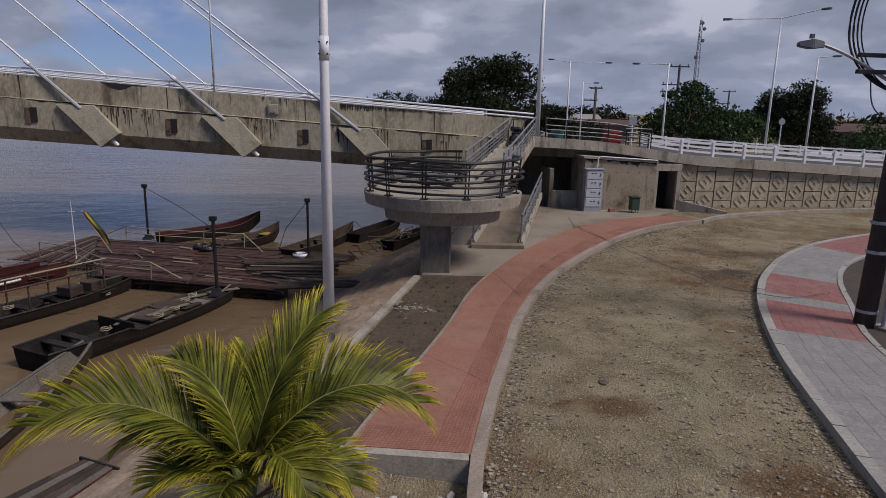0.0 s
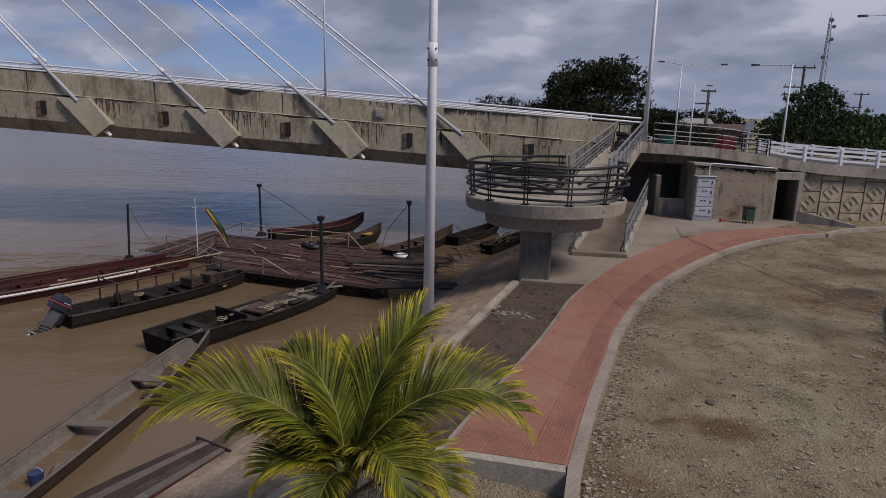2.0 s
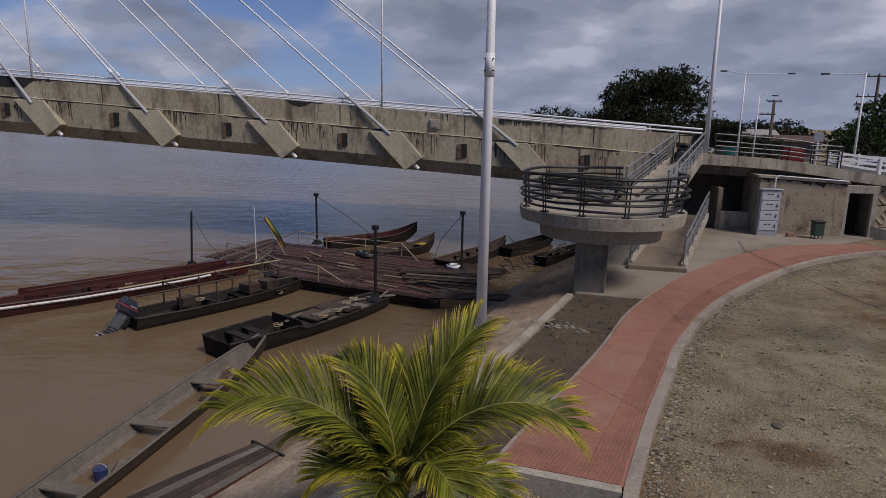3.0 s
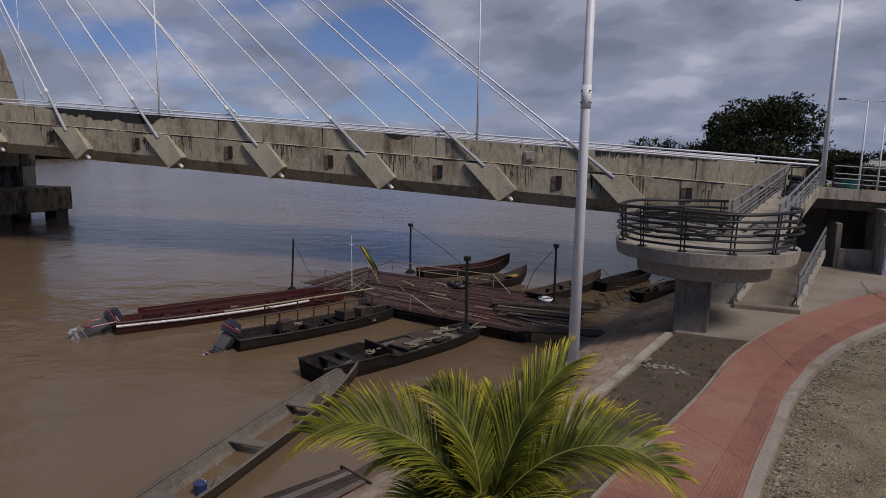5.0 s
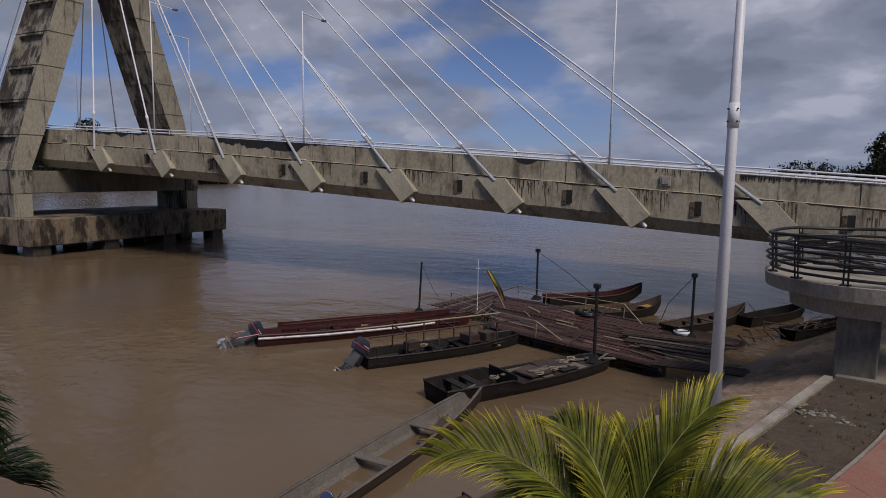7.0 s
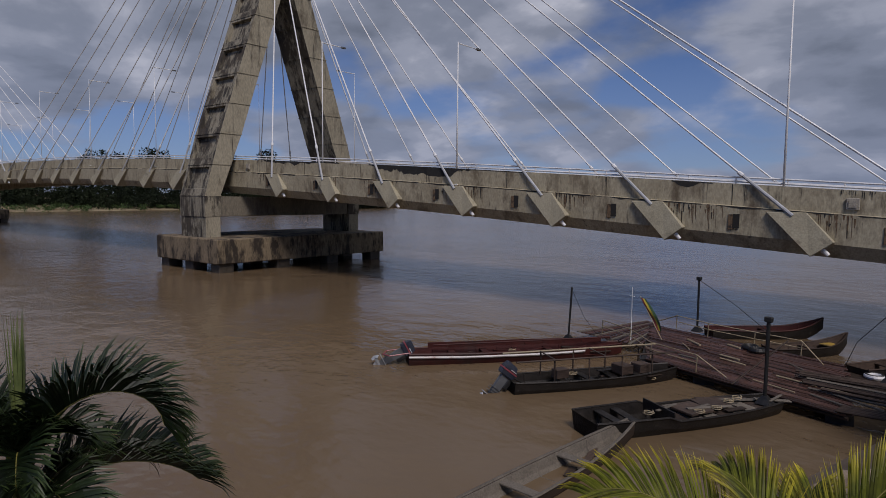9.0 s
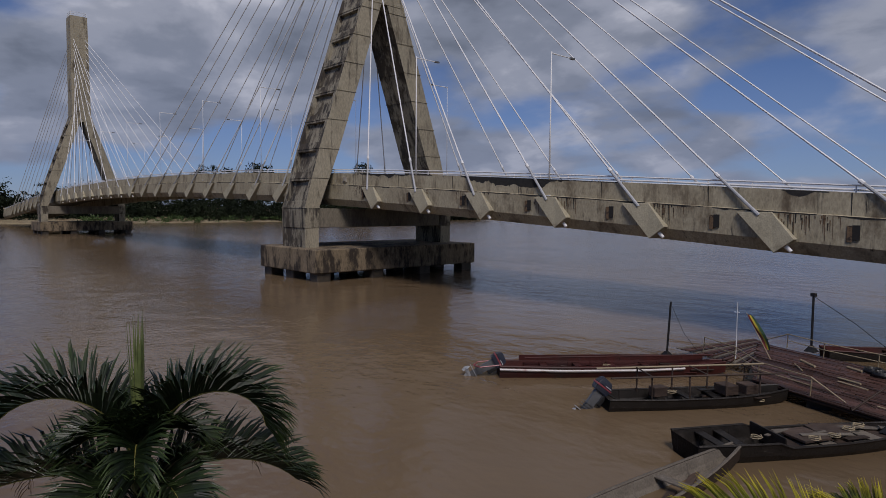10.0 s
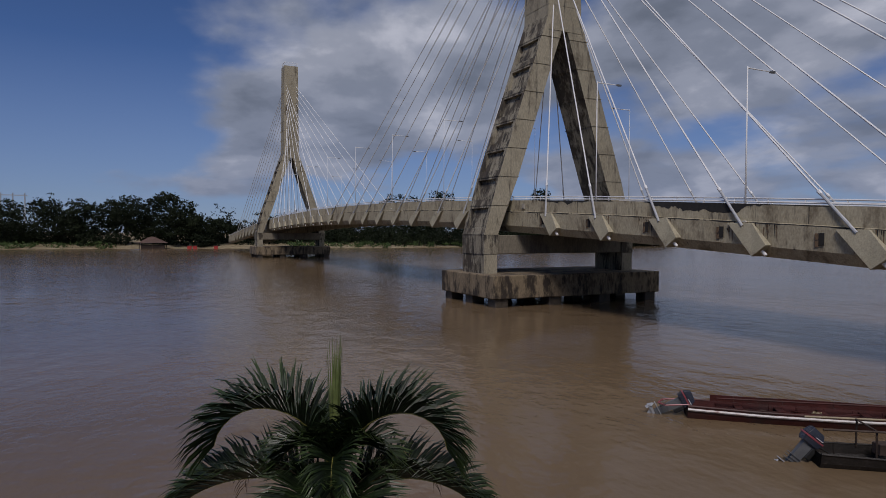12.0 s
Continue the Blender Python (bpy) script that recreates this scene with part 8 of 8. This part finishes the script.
def car(x, y, rot, mat, label):
    t = thing("parked_car", label, "car", Matrix.Translation((x, y, 0.0)) @ Matrix.Rotation(radians(rot), 4, "Z"), "parked cars")
    bm = quad_box(bmesh.new(), [(-2.1, -0.85, 0.35), (2.1, -0.85, 0.35), (2.1, 0.85, 0.35), (-2.1, 0.85, 0.35)], [(-2.1, -0.82, 0.9), (2.05, -0.82, 0.85), (2.05, 0.82, 0.85), (-2.1, 0.82, 0.9)])
    quad_box(bm, [(-1.7, -0.8, 0.88), (1.1, -0.8, 0.86), (1.1, 0.8, 0.86), (-1.7, 0.8, 0.88)], [(-1.3, -0.66, 1.48), (0.4, -0.66, 1.48), (0.4, 0.66, 1.48), (-1.3, 0.66, 1.48)])
    bmesh.ops.bevel(bm, geom=list(bm.edges), offset=0.05, segments=2, affect="EDGES")
    part("body", bm, M[mat], t)
    part("side_window", quad_box(bmesh.new(), [(-1.45, -0.80, 0.95), (0.85, -0.80, 0.95), (0.85, 0.80, 0.95), (-1.45, 0.80, 0.95)], [(-1.25, -0.70, 1.38), (0.35, -0.70, 1.38), (0.35, 0.70, 1.38), (-1.25, 0.70, 1.38)]), M["black"], t)
    for a in (-1.3, 1.3):
        for b in (-0.8, 0.8):
            w = part("wheel", rod(bmesh.new(), (a, b - 0.1, 0.32), (a, b + 0.1, 0.32), 0.32, n=14), M["black"], t)
            part("rim", rod(bmesh.new(), (a, b - 0.11, 0.32), (a, b + 0.11, 0.32), 0.18, n=10), M["galv"], w)


for k, (x, y, r, m, lb) in enumerate(((42, 58, 20, "tarp", "pale grey car parked beyond the guardrail"), (46.5, 59, 15, "white_paint", "white car parked beyond the guardrail"), (51, 60, 25, "grey_metal", "grey car parked beyond the guardrail"), (55.5, 62, 10, "white_paint", "white car parked beyond the guardrail"))):
    car(x, y, r, m, lb)
bm = quad_box(bmesh.new(), [(36.5, 60.0, -0.2), (47, 63.5, -0.2), (46, 66.5, -0.2), (35.5, 63.0, -0.2)], [(36.5, 60.0, 1.3), (47, 63.5, 1.3), (46, 66.5, 1.6), (35.5, 63.0, 1.6)])
whole("market_shed", bm, M["tarp"], "low shed roofed with pale plastic sheets", "shed")

tw = thing("radio_mast", "tall lattice radio mast with dish antennas", "mast", Matrix.Translation((72.3, 186.5, 0)))
bm = bmesh.new()
HT, W0, W1 = 31.0, 0.95, 0.38
leg = lambda k, z: Vector((math.cos(k * 2.094) * (W0 + (W1 - W0) * z / HT), math.sin(k * 2.094) * (W0 + (W1 - W0) * z / HT), z))
for k in range(3):
    part("leg", rod(bmesh.new(), leg(k, 0), leg(k, HT), 0.14, 0.08, 6), M["galv"], tw)
for i in range(18):
    z0, z1 = HT * i / 18, HT * (i + 1) / 18
    for k in range(3):
        rod(bm, leg(k, z0), leg((k + 1) % 3, z1), 0.06, n=4)
        rod(bm, leg(k, z1), leg((k + 1) % 3, z1), 0.05, n=4)
part("bracing", bm, M["galv"], tw)
for z, a in ((30.3, 1.0), (28.6, -0.6), (21.0, 2.8), (25.5, 0.3)):
    c = Vector((math.cos(a) * 0.8, math.sin(a) * 0.8 - 0.5, z))
    part("antenna", rod(bmesh.new(), c, c + Vector((0, -0.4, 0)), 0.5, 0.42, 14), M["grey_metal"], tw)
part("lightning_rod", rod(bmesh.new(), (0, 0, HT), (0, 0, HT + 1.5), 0.05, n=5), M["galv"], tw)


def power_pole(x, y, h, label, arms=3):
    t = thing("power_pole", label, "power pole", Matrix.Translation((x, y, -0.1)), "power poles")
    part("pole", rod(bmesh.new(), (0, 0, 0), (0, 0, h), 0.17, 0.12, 10), M["bark"], t)
    for k in range(arms):
        z = h - 0.15 - (0 if k == 0 else 1.2 + k * 0.7)
        off = 0 if k == 0 else -0.7
        ca = part("cross_arm", box(bmesh.new(), (off, 0, z), (2.1, 0.12, 0.12)), M["wood_dark"], t)
        for o in (-0.9, 0, 0.9):
            part("insulator", rod(bmesh.new(), (off + o, 0, z + 0.06), (off + o, 0, z + 0.28), 0.05, n=6), M["grey_metal"], ca)


power_pole(25.5, 70.5, 10.3, "wooden power pole with three cross arms")
power_pole(23.5, 100, 9.0, "distant power pole with cross arms", 2)
power_pole(26.5, 112, 9.3, "distant power pole with cross arms", 2)
power_pole(46.0, 104, 9.0, "distant power pole with cross arms", 2)
sg = thing("road_sign", "small round road sign on a white post", "sign", Matrix.Translation((27.8, 52.5, -0.1)))
part("post", rod(bmesh.new(), (0, 0, 0), (0, 0, 5.0), 0.05, n=8), M["white_paint"], sg)
part("plate", rod(bmesh.new(), (0, -0.05, 4.7), (0, 0.0, 4.7), 0.26, n=18), M["galv"], sg)
sg = thing("road_sign", "small square road sign on a white post", "sign", Matrix.Translation((13.35, 45.0, -0.1)))
part("post", rod(bmesh.new(), (0, 0, 0), (0, 0, 4.6), 0.05, n=8), M["white_paint"], sg)
part("plate", box(bmesh.new(), (0, -0.03, 4.6), (0.55, 0.04, 0.55)), M["galv"], sg)

# ---- far bank ----
def far_woods():
    rng = random.Random(77)
    bm = bmesh.new()
    def clump(x, y, w, h, n):
        lobes = []
        for k in range(7):
            lobes.append((x + rng.uniform(-w, w) * 0.5, y + rng.uniform(-w, w) * 0.8, -1.5 + h * (0.12 + 0.62 * k / 6), w * rng.uniform(0.38, 0.6), 0.8))
        leaf_cloud(bm, lobes, int(n * 1.7), 1.05, rng)
    for y, h, w in ((-75, 17, 9), (-66, 19, 10), (-58, 18, 10), (-49, 19, 9), (-41, 21, 9), (-34, 24, 9), (-27, 22, 10), (-19, 15, 8), (-13, 12, 7)):
        clump(-274 + rng.uniform(-4, 4), y, w, h * 1.12, 2600)
    for k in range(26):
        y = -170 + k * 15
        if -80 < y < -10:
            continue
        h = rng.uniform(9, 13) if y < 0 else rng.uniform(8, 13)
        clump(-286 + rng.uniform(-6, 6), y, rng.uniform(9, 13), h, 2400)
        clump(-279 + rng.uniform(-3, 3), y + 7, 8.5, 6.5, 1300)
    for k in range(22):
        clump(-345 + rng.uniform(-20, 20), -260 + k * 36, 20, rng.uniform(12, 20), 900)
    for y, h in ((66, 25), (76, 29), (88, 33), (98, 32), (110, 25), (40, 19), (124, 24), (138, 28), (149, 35), (158, 35), (170, 29), (184, 24), (28, 17)):
        clump(-300, y, 9, h, 1500)
    whole("far_woods", bm, M["leaf_far"], "dark belt of riverside trees on the far bank", "trees", "stuff")
    bm = bmesh.new()
    for k in range(420):
        y = rng.uniform(20, 170) if k < 220 else rng.uniform(-190, -45)
        x = far_shore(y) - rng.uniform(0.5, 14)
        lobes = [(x, y, -1.0 + rng.uniform(0, 1.0), rng.uniform(1.2, 2.6), 0.7)]
        leaf_cloud(bm, lobes, 34, 0.9, rng)
    whole("riverside_scrub", bm, M["leaf_mid"], "green scrub along the far waterline", "bushes", "stuff")
    bm = bmesh.new()
    for k in range(60):
        x, y = rng.uniform(-2, 6), rng.uniform(52, 130)
        leaf_cloud(bm, [(shore(y) + x + 1, y, rng.uniform(-1, 0.5), rng.uniform(1.2, 2.2), 0.7)], 60, 0.5, rng)
    whole("riverside_scrub", bm, M["leaf_mid"], "green scrub along the near bank beyond the bridge", "bushes", "stuff")
    bm = bmesh.new()
    for k in range(170):
        a = radians(rng.uniform(-8, 75))
        d = rng.uniform(150, 420)
        x, y = d * math.sin(a), d * math.cos(a)
        if x < bank_top(y) + 4:
            continue
        leaf_cloud(bm, [(x, y, 2.0, rng.uniform(4, 7.0), 0.6)], 110, 1.5, rng)
    whole("far_woods", bm, M["leaf_far"], "distant dark trees round the town", "trees", "stuff")


far_woods()
hut2 = thing("riverside_hut", "open riverside hut with a reddish pitched roof", "hut", Matrix.Translation((-261.0, -30.5, -1.6)))
bm = quad_box(bmesh.new(), [(-3, -5, 2.4), (3, -5, 2.4), (3, 5, 2.4), (-3, 5, 2.4)], [(-0.2, -1.2, 4.6), (0.2, -1.2, 4.6), (0.2, 0.6, 4.6), (-0.2, 0.6, 4.6)])
part("roof", bm, M["roof_red"], hut2)
for a in (-2.5, 2.5):
    for b in (-4.4, 0, 4.4):
        part("post", rod(bmesh.new(), (a, b, -0.4), (a, b, 2.5), 0.12, n=6), M["wood_dark"], hut2)
part("counter", box(bmesh.new(), (0, 0, 0.8), (4, 8, 1.6)), M["wood_dark"], hut2)
for k, y in enumerate((-17.5, -15.5, -8.0)):
    st = thing("red_stall", "small red plastic stall on the far bank", "stall", Matrix.Translation((-259.0, y, -1.7)))
    part("counter", box(bmesh.new(), (0, 0, 0.7), (1.0, 1.5, 1.4), bev=0.05), M["red_plastic"], st)
    part("top", box(bmesh.new(), (0, 0, 1.46), (1.2, 1.7, 0.1)), M["wood_dark"], st)
pt = thing("transmission_frame", "tall three-legged transmission line frame", "pylon", Matrix.Translation((-317, -92.5, -0.4)))
for k in range(3):
    part("pole", rod(bmesh.new(), (0, -4.5 + 4.5 * k, 0), (0, -4.5 + 4.5 * k, 22), 0.35, 0.25, 8), M["galv"], pt)
part("cross_beam", box(bmesh.new(), (0, 0, 21.0), (0.3, 11, 0.35)), M["galv"], pt)
